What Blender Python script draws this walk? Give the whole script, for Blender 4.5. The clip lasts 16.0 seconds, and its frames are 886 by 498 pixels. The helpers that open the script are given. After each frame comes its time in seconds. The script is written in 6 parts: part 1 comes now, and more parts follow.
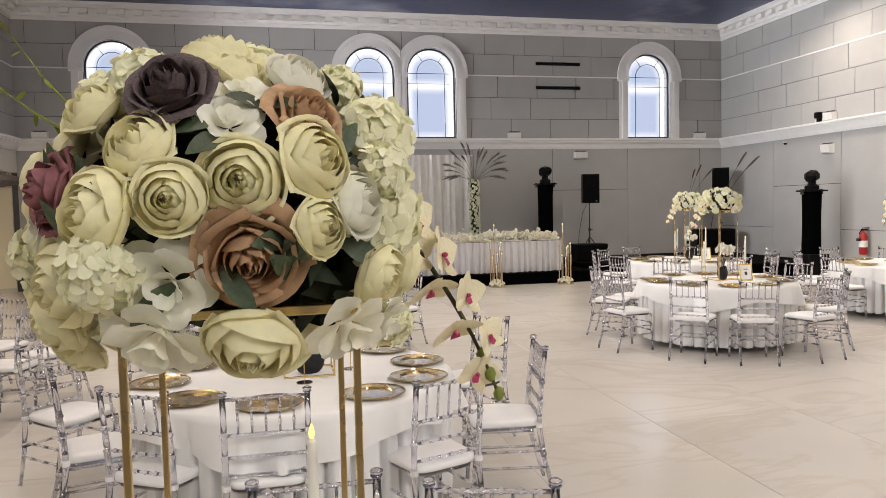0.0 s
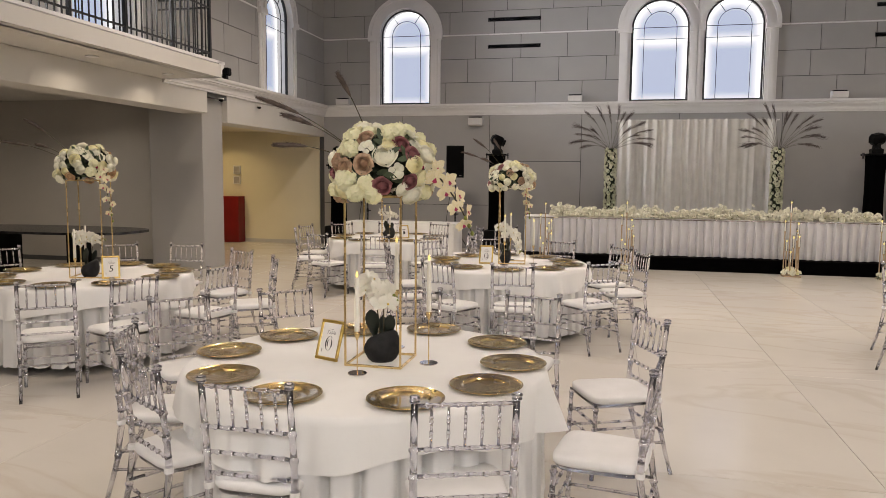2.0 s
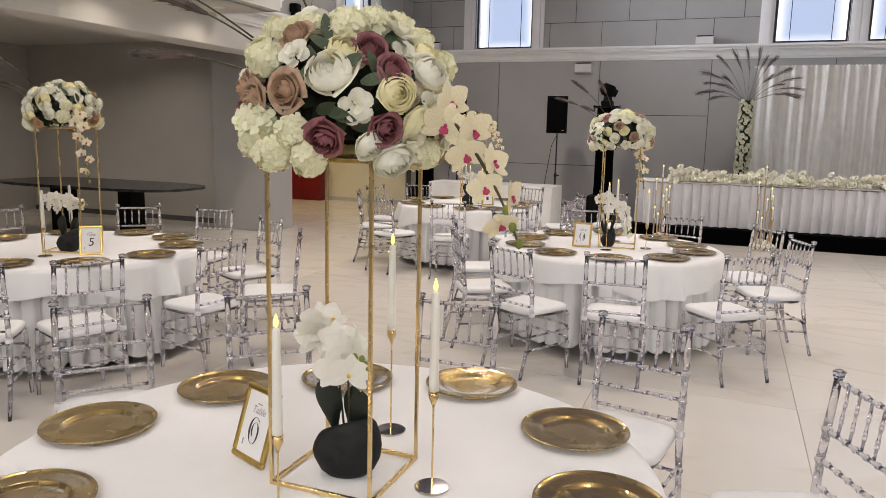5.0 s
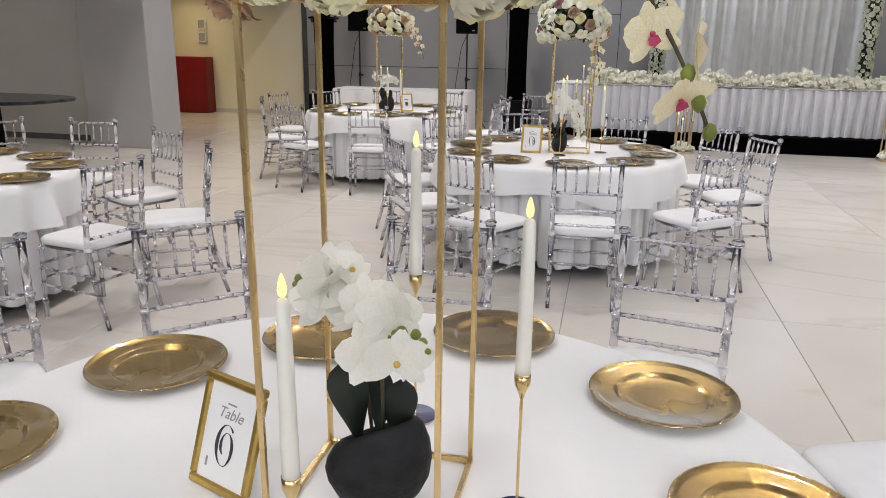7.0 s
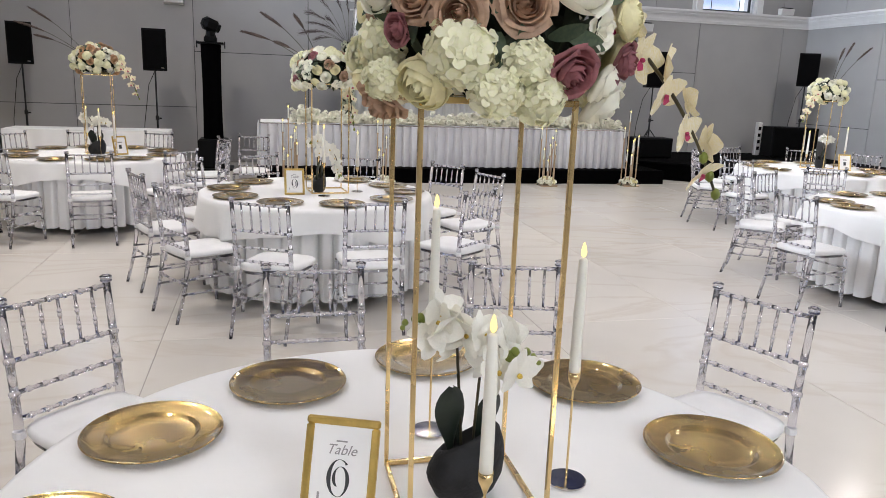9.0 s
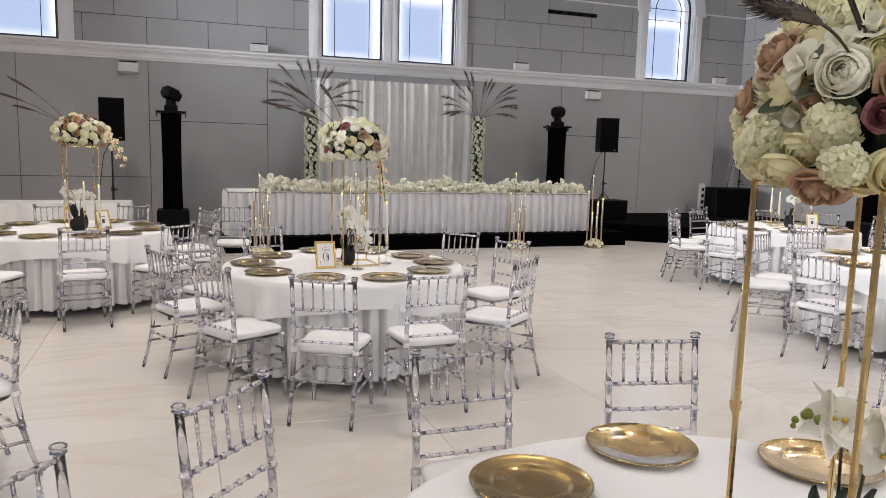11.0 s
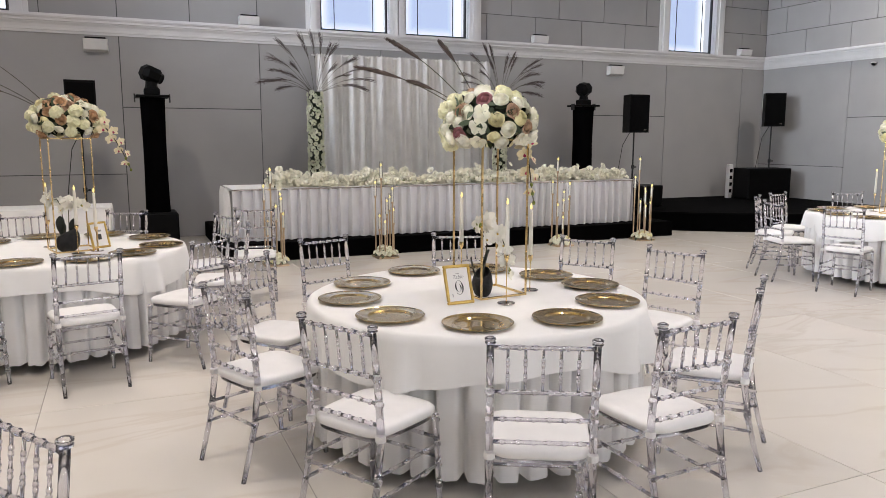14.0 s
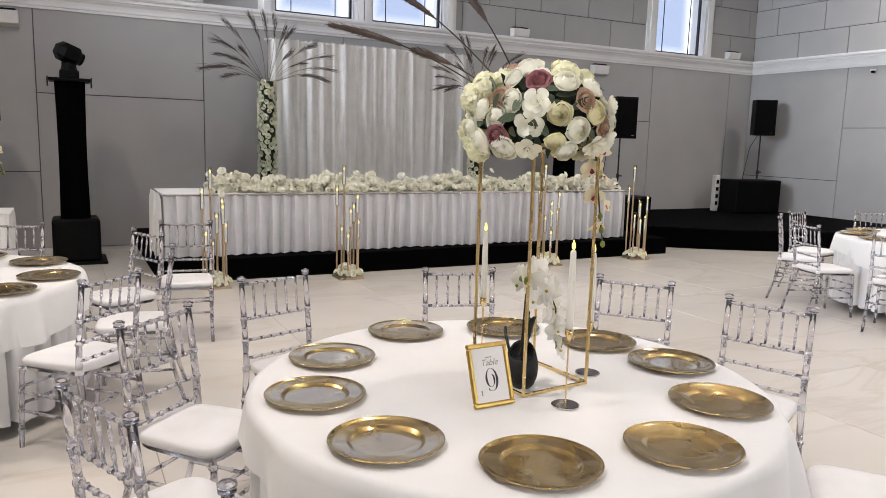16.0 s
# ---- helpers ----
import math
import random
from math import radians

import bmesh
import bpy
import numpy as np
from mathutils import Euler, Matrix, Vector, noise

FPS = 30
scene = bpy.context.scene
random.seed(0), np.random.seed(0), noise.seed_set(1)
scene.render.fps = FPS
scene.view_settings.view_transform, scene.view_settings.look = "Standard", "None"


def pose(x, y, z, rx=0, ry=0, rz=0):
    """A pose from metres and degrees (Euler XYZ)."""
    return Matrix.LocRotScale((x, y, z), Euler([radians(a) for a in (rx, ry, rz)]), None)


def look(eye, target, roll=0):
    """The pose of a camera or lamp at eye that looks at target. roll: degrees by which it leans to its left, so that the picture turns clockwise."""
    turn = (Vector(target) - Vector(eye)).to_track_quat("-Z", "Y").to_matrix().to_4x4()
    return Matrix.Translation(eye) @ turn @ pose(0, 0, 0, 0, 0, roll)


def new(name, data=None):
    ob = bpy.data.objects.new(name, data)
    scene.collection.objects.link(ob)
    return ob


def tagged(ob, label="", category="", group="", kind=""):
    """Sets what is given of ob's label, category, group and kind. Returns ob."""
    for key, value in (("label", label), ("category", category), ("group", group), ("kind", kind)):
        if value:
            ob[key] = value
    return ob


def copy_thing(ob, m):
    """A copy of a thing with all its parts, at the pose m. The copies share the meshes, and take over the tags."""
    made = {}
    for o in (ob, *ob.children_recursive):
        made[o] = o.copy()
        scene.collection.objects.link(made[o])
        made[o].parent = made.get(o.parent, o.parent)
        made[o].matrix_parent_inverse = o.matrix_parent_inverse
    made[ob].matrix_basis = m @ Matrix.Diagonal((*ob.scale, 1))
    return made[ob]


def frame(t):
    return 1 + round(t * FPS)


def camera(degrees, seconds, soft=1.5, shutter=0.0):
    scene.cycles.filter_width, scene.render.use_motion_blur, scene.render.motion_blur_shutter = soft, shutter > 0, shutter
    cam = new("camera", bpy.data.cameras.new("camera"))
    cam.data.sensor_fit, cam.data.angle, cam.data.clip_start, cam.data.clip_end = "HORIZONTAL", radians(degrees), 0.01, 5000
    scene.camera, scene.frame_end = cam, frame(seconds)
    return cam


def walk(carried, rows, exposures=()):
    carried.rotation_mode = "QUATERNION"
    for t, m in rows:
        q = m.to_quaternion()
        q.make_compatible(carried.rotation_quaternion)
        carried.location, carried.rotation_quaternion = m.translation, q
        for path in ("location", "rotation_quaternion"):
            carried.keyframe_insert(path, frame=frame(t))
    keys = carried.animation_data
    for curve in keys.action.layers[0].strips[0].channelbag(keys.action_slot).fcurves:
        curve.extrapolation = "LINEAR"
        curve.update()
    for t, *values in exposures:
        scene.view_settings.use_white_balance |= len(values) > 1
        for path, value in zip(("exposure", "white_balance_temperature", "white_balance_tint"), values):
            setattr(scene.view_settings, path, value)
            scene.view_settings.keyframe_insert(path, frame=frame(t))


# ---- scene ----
cam = camera(62.5, 16.0, 0.7)
PATH = [
    (0, (-0.108, -0.649, 1.774), (0.322, 1.301, 1.657), -1.2),
    (0.5, (0.261, -0.631, 1.785), (0.405, 1.36, 1.662), -0.9),
    (1, (0.653, -0.411, 1.773), (0.539, 1.581, 1.634), -0.4),
    (1.5, (0.918, -0.135, 1.771), (0.631, 1.838, 1.61), 0.1),
    (2, (1.198, 0.242, 1.744), (0.753, 2.182, 1.548), 0.5),
    (2.5, (1.292, 0.541, 1.724), (0.747, 2.452, 1.497), 0.7),
    (3, (1.289, 0.911, 1.728), (0.657, 2.791, 1.473), 0.9),
    (3.5, (1.265, 1.235, 1.731), (0.575, 3.093, 1.464), 0.7),
    (6, (0.674, 2.558, 1.678), (-0.036, 4.383, 1.272), 0.9),
    (6.5, (0.525, 2.628, 1.635), (-0.065, 4.477, 1.156), 0.8),
    (7, (0.398, 2.767, 1.578), (-0.02, 4.645, 1.033), 0.8),
    (7.5, (0.268, 2.841, 1.54), (0.035, 4.738, 0.951), 1.0),
    (8, (0.034, 2.809, 1.541), (0.074, 4.716, 0.94), 1.4),
    (8.5, (-0.158, 2.677, 1.58), (0.097, 4.581, 1.024), 1.5),
    (9, (-0.39, 2.447, 1.671), (0.076, 4.342, 1.233), 2.1),
    (11.5, (-1.386, 3.111, 1.682), (-0.703, 4.972, 1.421), 1.4),
    (12, (-1.499, 3.456, 1.679), (-0.817, 5.318, 1.416), 1.0),
    (12.5, (-1.629, 3.788, 1.655), (-0.936, 5.644, 1.385), 0.6),
    (13, (-1.78, 4.125, 1.655), (-1.065, 5.971, 1.37), 0.3),
    (13.5, (-1.828, 4.46, 1.646), (-1.081, 6.292, 1.351), 0.1),
    (14, (-1.815, 4.908, 1.649), (-1.019, 6.719, 1.35), 0.1),
    (14.5, (-1.755, 5.27, 1.653), (-0.911, 7.059, 1.355), 0.5),
    (15, (-1.614, 5.663, 1.647), (-0.722, 7.428, 1.349), 0.7),
    (15.5, (-1.491, 5.974, 1.653), (-0.556, 7.718, 1.358), 1.0),
    (16, (-1.435, 6.384, 1.653), (-0.522, 8.139, 1.358), 1.6),
]
EXPOSURES = [(0.0, -0.58, 7200, 15), (0.5, -0.62, 6700, 13), (1.0, -0.70, 6950, 13), (2.0, -0.70, 7550, 16), (3.5, -0.66, 7250, 15), (6.0, -0.52, 6500, 15), (7.0, -0.50, 6250, 13), (9.0, -0.48, 6250, 13), (11.5, -0.58, 6600, 15), (16.0, -0.50, 6600, 14)]
walk(cam, [(t, look(eye, target, roll)) for t, eye, target, roll in PATH], EXPOSURES)

# ---- world and light ----
world = bpy.data.worlds.new("sky")
scene.world = world
world.use_nodes = True
_wn = world.node_tree
_sky = _wn.nodes.new("ShaderNodeTexSky")
_sky.sky_type, _sky.sun_disc = "NISHITA", False
_sky.sun_elevation, _sky.sun_rotation = radians(35), radians(200)
_wn.links.new(_sky.outputs["Color"], _wn.nodes["Background"].inputs["Color"])
_wn.nodes["Background"].inputs["Strength"].default_value = 0.08

XL, XR, YB, YF, ZC = -6.0, 12.1, 17.93, -4.0, 6.62   # hall: sides, back wall, wall behind, ceiling
LEDGE = 3.5
CEILING_LAMPS = [(x, y) for y in (1.0, 5.0, 9.0, 13.0) for x in (-2.8, 2.0, 6.6, 10.6)]
LAMP_POWER = 94.0
LAMP_ROW = {1: 0.80, 5: 0.55, 9: 1.20, 13: 1.40}   # the rows towards the stage are turned up
LAMP_COLUMN = {-2.8: 1.25, 2.0: 0.76, 6.6: 0.76, 10.6: 1.25}
# Fill from behind the walk's start, through windows that are added.
SOUTH_FILL = 70.0
SIDE_DAYLIGHT = 300.0
SOFFIT_POWER = 6.0
RECESS_FILL = 14.0
CORRIDOR_POWER = 42.0


def lamp_light(name, x, y, z, power, radius, color):
    d = bpy.data.lights.new(name, "AREA")
    d.shape, d.size, d.energy, d.color = "DISK", radius * 2, power, color
    d.spread = radians(142)
    ob = new(name, d)
    ob.matrix_world = pose(x, y, z)
    return ob


for _x, _y in CEILING_LAMPS:
    lamp_light("downlight_lamp", _x, _y, 6.50, LAMP_POWER * LAMP_ROW[_y] * LAMP_COLUMN[_x], 0.14, (1.0, 0.93, 0.83))
for _y in (15.28, 9.6, 6.9):
    _d = bpy.data.lights.new("window_daylight", "AREA")
    _d.shape, _d.size, _d.size_y, _d.energy, _d.color = "RECTANGLE", 1.1, 1.9, SIDE_DAYLIGHT, (0.80, 0.89, 1.0)
    _d.spread = radians(74)
    new("window_daylight", _d).matrix_world = look((XL + 0.14, _y, 4.6), (XL + 6.0, _y - 0.2, 4.95))
# Added lamps at unseen south windows, to light the flowers' near sides.
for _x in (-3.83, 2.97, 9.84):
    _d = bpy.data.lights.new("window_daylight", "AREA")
    _d.shape, _d.size, _d.size_y, _d.energy, _d.color = "RECTANGLE", 1.1 if _x != 2.97 else 2.6, 1.9, SOUTH_FILL if _x != 2.97 else SOUTH_FILL * 2, (0.90, 0.95, 1.0)
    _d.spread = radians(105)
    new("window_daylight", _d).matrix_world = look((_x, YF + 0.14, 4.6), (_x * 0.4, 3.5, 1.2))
SOFFIT_LAMPS = [(-5.55, y) for y in (1.6, 3.4, 5.2, 7.0, 8.8, 10.5)]
for _x, _y in SOFFIT_LAMPS:
    lamp_light("soffit_lamp", _x, _y, 3.27, SOFFIT_POWER, 0.06, (1.0, 0.92, 0.80))
# Unseen lamps added in the recess ceiling to brighten its wall.
for _x, _y in ((-8.3, 11.4), (-8.3, 8.8), (-10.4, 10.8)):
    lamp_light("recess_fill_lamp", _x, _y, 3.18, RECESS_FILL, 0.10, (1.0, 0.92, 0.80))
for _p in ((-8.0, 15.2), (-8.6, 16.8)):
    lamp_light("corridor_lamp", _p[0], _p[1], 2.86, CORRIDOR_POWER / 2, 0.15, (1.0, 0.80, 0.42))


# ---- materials ----
def mat(name, color, rough=0.6, metal=0.0, vary=0.08, scale=6.0, bump=0.0, bscale=60.0, spec=0.5, trans=0.0, ior=1.45,
        rand=0.0, emit=0.0, sheen=0.0, tint=None, alpha=1.0, sss=0.0, rvary=0.1, thin=0.0):
    m = bpy.data.materials.new(name)
    m.use_nodes = True
    n, l = m.node_tree.nodes, m.node_tree.links
    b = n["Principled BSDF"]
    b.inputs["Roughness"].default_value, b.inputs["Metallic"].default_value = rough, metal
    b.inputs["Specular IOR Level"].default_value = spec
    b.inputs["Transmission Weight"].default_value, b.inputs["IOR"].default_value = trans, ior
    b.inputs["Sheen Weight"].default_value = sheen
    if sss:
        b.inputs["Subsurface Weight"].default_value = sss
        b.inputs["Subsurface Radius"].default_value = (0.01, 0.01, 0.008)
    co = n.new("ShaderNodeTexCoord")
    t1 = n.new("ShaderNodeTexNoise")
    t1.inputs["Scale"].default_value, t1.inputs["Detail"].default_value = scale, 5
    l.new(co.outputs["Object"], t1.inputs["Vector"])
    mix = n.new("ShaderNodeMix")
    mix.data_type = "RGBA"
    c2 = tint or tuple(max(0, c * (1 - 2.2 * vary)) for c in color)
    mix.inputs[6].default_value, mix.inputs[7].default_value = (*color, 1), (*c2, 1)
    ramp = n.new("ShaderNodeMapRange")
    ramp.inputs[1].default_value, ramp.inputs[2].default_value = 0.35, 0.7
    l.new(t1.outputs[0], ramp.inputs[0])
    l.new(ramp.outputs[0], mix.inputs[0])
    out = mix.outputs[2]
    if rand:
        oi = n.new("ShaderNodeObjectInfo")
        hs = n.new("ShaderNodeHueSaturation")
        mr = n.new("ShaderNodeMapRange")
        mr.inputs[3].default_value, mr.inputs[4].default_value = 1 - rand, 1 + rand
        l.new(oi.outputs["Random"], mr.inputs[0])
        l.new(mr.outputs[0], hs.inputs["Value"])
        l.new(out, hs.inputs["Color"])
        out = hs.outputs[0]
    l.new(out, b.inputs["Base Color"])
    if rvary:
        rr = n.new("ShaderNodeMapRange")
        rr.inputs[3].default_value, rr.inputs[4].default_value = max(0.02, rough - rvary * rough), min(1, rough + rvary * rough)
        l.new(t1.outputs[0], rr.inputs[0])
        l.new(rr.outputs[0], b.inputs["Roughness"])
    if bump:
        t2 = n.new("ShaderNodeTexNoise")
        t2.inputs["Scale"].default_value, t2.inputs["Detail"].default_value = bscale, 4
        l.new(co.outputs["Object"], t2.inputs["Vector"])
        bp = n.new("ShaderNodeBump")
        bp.inputs["Strength"].default_value, bp.inputs["Distance"].default_value = bump, 0.01
        l.new(t2.outputs[0], bp.inputs["Height"])
        l.new(bp.outputs[0], b.inputs["Normal"])
    if thin:
        tl = n.new("ShaderNodeBsdfTranslucent")
        ms = n.new("ShaderNodeMixShader")
        ms.inputs[0].default_value = thin
        l.new(out, tl.inputs[0])
        l.new(b.outputs[0], ms.inputs[1])
        l.new(tl.outputs[0], ms.inputs[2])
        l.new(ms.outputs[0], n["Material Output"].inputs["Surface"])
    if emit:
        b.inputs["Emission Color"].default_value, b.inputs["Emission Strength"].default_value = (*color, 1), emit
    return m


def marble_mat():
    m = mat("marble_tile", (0.67, 0.63, 0.57), 0.16, vary=0.05, scale=0.7, rand=0.03, spec=0.5)
    n, l = m.node_tree.nodes, m.node_tree.links
    b = n["Principled BSDF"]
    src = b.inputs["Base Color"].links[0].from_socket
    geo = n.new("ShaderNodeNewGeometry")
    oi = n.new("ShaderNodeObjectInfo")
    add = n.new("ShaderNodeVectorMath")
    add.operation = "MULTIPLY_ADD"
    add.inputs[1].default_value = (1, 1, 1)
    l.new(geo.outputs["Position"], add.inputs[0])
    sc = n.new("ShaderNodeVectorMath")
    sc.operation = "SCALE"
    sc.inputs[0].default_value = (13, 7, 0)
    l.new(oi.outputs["Random"], sc.inputs["Scale"])
    l.new(sc.outputs[0], add.inputs[2])
    mp = n.new("ShaderNodeMapping")
    mp.inputs["Rotation"].default_value, mp.inputs["Scale"].default_value = (0, 0, 0.7), (0.5, 1.5, 1)
    l.new(add.outputs[0], mp.inputs[0])
    nz = n.new("ShaderNodeTexNoise")
    nz.inputs["Scale"].default_value, nz.inputs["Detail"].default_value, nz.inputs["Distortion"].default_value = 0.7, 8, 1.3
    l.new(mp.outputs[0], nz.inputs["Vector"])
    ab = n.new("ShaderNodeMath")
    ab.operation = "SUBTRACT"
    ab.inputs[1].default_value = 0.5
    l.new(nz.outputs[0], ab.inputs[0])
    ab2 = n.new("ShaderNodeMath")
    ab2.operation = "ABSOLUTE"
    l.new(ab.outputs[0], ab2.inputs[0])
    rp = n.new("ShaderNodeMapRange")
    rp.inputs[1].default_value, rp.inputs[2].default_value = 0.0, 0.035
    rp.inputs[3].default_value, rp.inputs[4].default_value = 0.30, 0.0
    l.new(ab2.outputs[0], rp.inputs[0])
    mx = n.new("ShaderNodeMix")
    mx.data_type = "RGBA"
    mx.inputs[7].default_value = (0.50, 0.42, 0.33, 1)
    l.new(rp.outputs[0], mx.inputs[0])
    l.new(src, mx.inputs[6])
    l.new(mx.outputs[2], b.inputs["Base Color"])
    return m


def sky_paint_mat():
    m = mat("painted_sky_ceiling", (0.015, 0.03, 0.13), 0.35, vary=0.2, scale=0.5)
    n, l = m.node_tree.nodes, m.node_tree.links
    b = n["Principled BSDF"]
    geo = n.new("ShaderNodeNewGeometry")
    nz = n.new("ShaderNodeTexNoise")
    nz.inputs["Scale"].default_value, nz.inputs["Detail"].default_value = 0.35, 7
    l.new(geo.outputs["Position"], nz.inputs["Vector"])
    rp = n.new("ShaderNodeMapRange")
    rp.inputs[1].default_value, rp.inputs[2].default_value = 0.52, 0.72
    l.new(nz.outputs[0], rp.inputs[0])
    mx = n.new("ShaderNodeMix")
    mx.data_type = "RGBA"
    mx.inputs[6].default_value, mx.inputs[7].default_value = (0.012, 0.025, 0.11, 1), (0.35, 0.38, 0.48, 1)
    l.new(rp.outputs[0], mx.inputs[0])
    l.new(mx.outputs[2], b.inputs["Base Color"])
    return m


def acrylic_mat():
    m = bpy.data.materials.new("clear_acrylic")
    m.use_nodes = True
    n, l = m.node_tree.nodes, m.node_tree.links
    b = n["Principled BSDF"]
    b.inputs["Base Color"].default_value = (0.83, 0.82, 0.87, 1)
    b.inputs["Transmission Weight"].default_value = 0.97
    b.inputs["IOR"].default_value = 1.47
    nz = n.new("ShaderNodeTexNoise")
    nz.inputs["Scale"].default_value = 30
    co = n.new("ShaderNodeTexCoord")
    l.new(co.outputs["Object"], nz.inputs["Vector"])
    rr = n.new("ShaderNodeMapRange")
    rr.inputs[3].default_value, rr.inputs[4].default_value = 0.0, 0.05
    l.new(nz.outputs[0], rr.inputs[0])
    l.new(rr.outputs[0], b.inputs["Roughness"])
    return m


def flat_glow(name, color, strength):
    m = bpy.data.materials.new(name)
    m.use_nodes = True
    n, l = m.node_tree.nodes, m.node_tree.links
    e = n.new("ShaderNodeEmission")
    e.inputs[0].default_value, e.inputs[1].default_value = (*color, 1), strength
    l.new(e.outputs[0], n["Material Output"].inputs["Surface"])
    return m


def glass_mat():
    m = bpy.data.materials.new("window_glass")
    m.use_nodes = True
    n, l = m.node_tree.nodes, m.node_tree.links
    tr = n.new("ShaderNodeBsdfTransparent")
    tr.inputs[0].default_value = (0.95, 0.97, 0.98, 1)
    gl = n.new("ShaderNodeBsdfGlossy")
    gl.inputs["Roughness"].default_value = 0.05
    fr = n.new("ShaderNodeFresnel")
    fr.inputs[0].default_value = 1.3
    mx = n.new("ShaderNodeMixShader")
    l.new(fr.outputs[0], mx.inputs[0])
    l.new(tr.outputs[0], mx.inputs[1])
    l.new(gl.outputs[0], mx.inputs[2])
    l.new(mx.outputs[0], n["Material Output"].inputs["Surface"])
    return m


M_WALL = mat("grey_wall_paint", (0.40, 0.39, 0.377), 0.75, vary=0.03, scale=1.2, bump=0.03, bscale=40)
M_PANEL = mat("grey_wall_panel", (0.385, 0.377, 0.365), 0.7, vary=0.03, scale=1.5, rand=0.025, bump=0.03, bscale=35)
M_JOINT = mat("dark_joint", (0.10, 0.10, 0.10), 0.9)
M_TRIM = mat("white_plaster_trim", (0.78, 0.77, 0.76), 0.55, vary=0.03, scale=2, bump=0.04, bscale=30)
M_RECESS = mat("recess_grey_paint", (0.50, 0.48, 0.45), 0.7, vary=0.04, scale=0.9, bump=0.03)
M_CORRIDOR = mat("cream_corridor_paint", (0.72, 0.66, 0.50), 0.7, vary=0.03, scale=1.0)
M_SOFFIT = mat("soffit_paint", (0.62, 0.60, 0.56), 0.7, vary=0.03, scale=1.0)
M_TILE = marble_mat()
M_GROUT = mat("tile_grout", (0.32, 0.30, 0.27), 0.8)
M_CEIL = sky_paint_mat()
M_BLACKMETAL = mat("black_metal", (0.012, 0.012, 0.013), 0.4, vary=0.2)
M_STAGE = mat("black_stage_carpet", (0.0028, 0.0028, 0.003), 0.95, spec=0.04, vary=0.2, scale=3, bump=0.3, bscale=200)
M_BLACKCLOTH = mat("black_stretch_cloth", (0.0015, 0.0015, 0.0017), 0.95, spec=0.02, vary=0.2, bump=0.1)
M_BLACKPLASTIC = mat("black_plastic", (0.0028, 0.0028, 0.003), 0.55, spec=0.12, vary=0.2, bump=0.1, bscale=150)
M_GRILLE = mat("speaker_grille", (0.0028, 0.0028, 0.003), 0.8, spec=0.06, bump=0.5, bscale=300)
M_CLOTH = mat("white_table_linen", (0.80, 0.79, 0.77), 0.8, vary=0.02, scale=4, bump=0.06, bscale=25, sheen=0.2)
M_SKIRT = mat("white_skirt_linen", (0.74, 0.73, 0.72), 0.8, vary=0.02, scale=4, bump=0.05, bscale=30, sheen=0.2)
M_SATIN = mat("grey_satin_skirting", (0.60, 0.60, 0.62), 0.5, vary=0.04, scale=5, sheen=0.3)
M_DRAPE = mat("sheer_white_drape", (0.66, 0.65, 0.62), 0.8, vary=0.04, scale=5, bump=0.05)
M_CUSHION = mat("white_vinyl_cushion", (0.80, 0.79, 0.78), 0.5, vary=0.03, scale=8, bump=0.1, bscale=20)
M_ACRYLIC = acrylic_mat()
M_BRASS = mat("satin_brass", (0.58, 0.44, 0.30), 0.5, metal=1.0, vary=0.08, scale=12, rvary=0.2)
M_GOLD = mat("brushed_gold_metal", (0.82, 0.61, 0.30), 0.27, metal=1.0, vary=0.06, scale=12, rvary=0.25)
M_PLATE = mat("antique_gold_lacquer", (0.47, 0.315, 0.095), 0.27, metal=0.92, vary=0.05, scale=5, rvary=0.08, rand=0.06)
M_PLATE.node_tree.nodes["Principled BSDF"].inputs["Coat Weight"].default_value = 1.0
M_PLATE.node_tree.nodes["Principled BSDF"].inputs["Coat Roughness"].default_value = 0.06
M_PLATE.node_tree.nodes["Principled BSDF"].inputs["Coat IOR"].default_value = 1.95
M_GOLDFRAME = mat("gold_frame_paint", (0.70, 0.48, 0.14), 0.32, metal=0.9, vary=0.12, scale=25, bump=0.1)
M_CHROME = mat("polished_metal_base", (0.62, 0.58, 0.56), 0.12, metal=1.0, vary=0.05)
M_WAX = mat("ivory_wax", (0.82, 0.79, 0.70), 0.5, vary=0.03, scale=10, sss=0.2)
M_FLAME = flat_glow("led_flame", (1.0, 0.74, 0.22), 3.0)
M_CARD = mat("ivory_card", (0.85, 0.83, 0.80), 0.7, vary=0.02)
M_INK = mat("black_ink", (0.05, 0.05, 0.05), 0.6)
M_GREYINK = mat("grey_script_ink", (0.35, 0.33, 0.32), 0.7)
M_POT = mat("black_pot", (0.010, 0.010, 0.011), 0.7, vary=0.3, scale=25, bump=0.5, bscale=45)
M_LEAFDARK = mat("dark_orchid_leaf", (0.014, 0.022, 0.014), 0.45, vary=0.3, scale=12)
M_LEAF = mat("bouquet_leaf", (0.050, 0.075, 0.042), 0.55, vary=0.35, scale=9, tint=(0.085, 0.11, 0.055), rand=0.3)
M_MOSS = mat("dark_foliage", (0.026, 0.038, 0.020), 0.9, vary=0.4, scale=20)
M_STEM = mat("flower_stem", (0.075, 0.06, 0.025), 0.6, vary=0.3, scale=20)
M_BUD = mat("green_bud", (0.22, 0.26, 0.045), 0.5, vary=0.2, scale=20)
M_WHITE = mat("white_petal", (0.94, 0.92, 0.78), 0.65, vary=0.04, scale=2.5, rand=0.05, thin=0.26)
M_CREAM = mat("cream_petal", (0.95, 0.89, 0.57), 0.65, vary=0.05, scale=2.5, rand=0.05, thin=0.26)
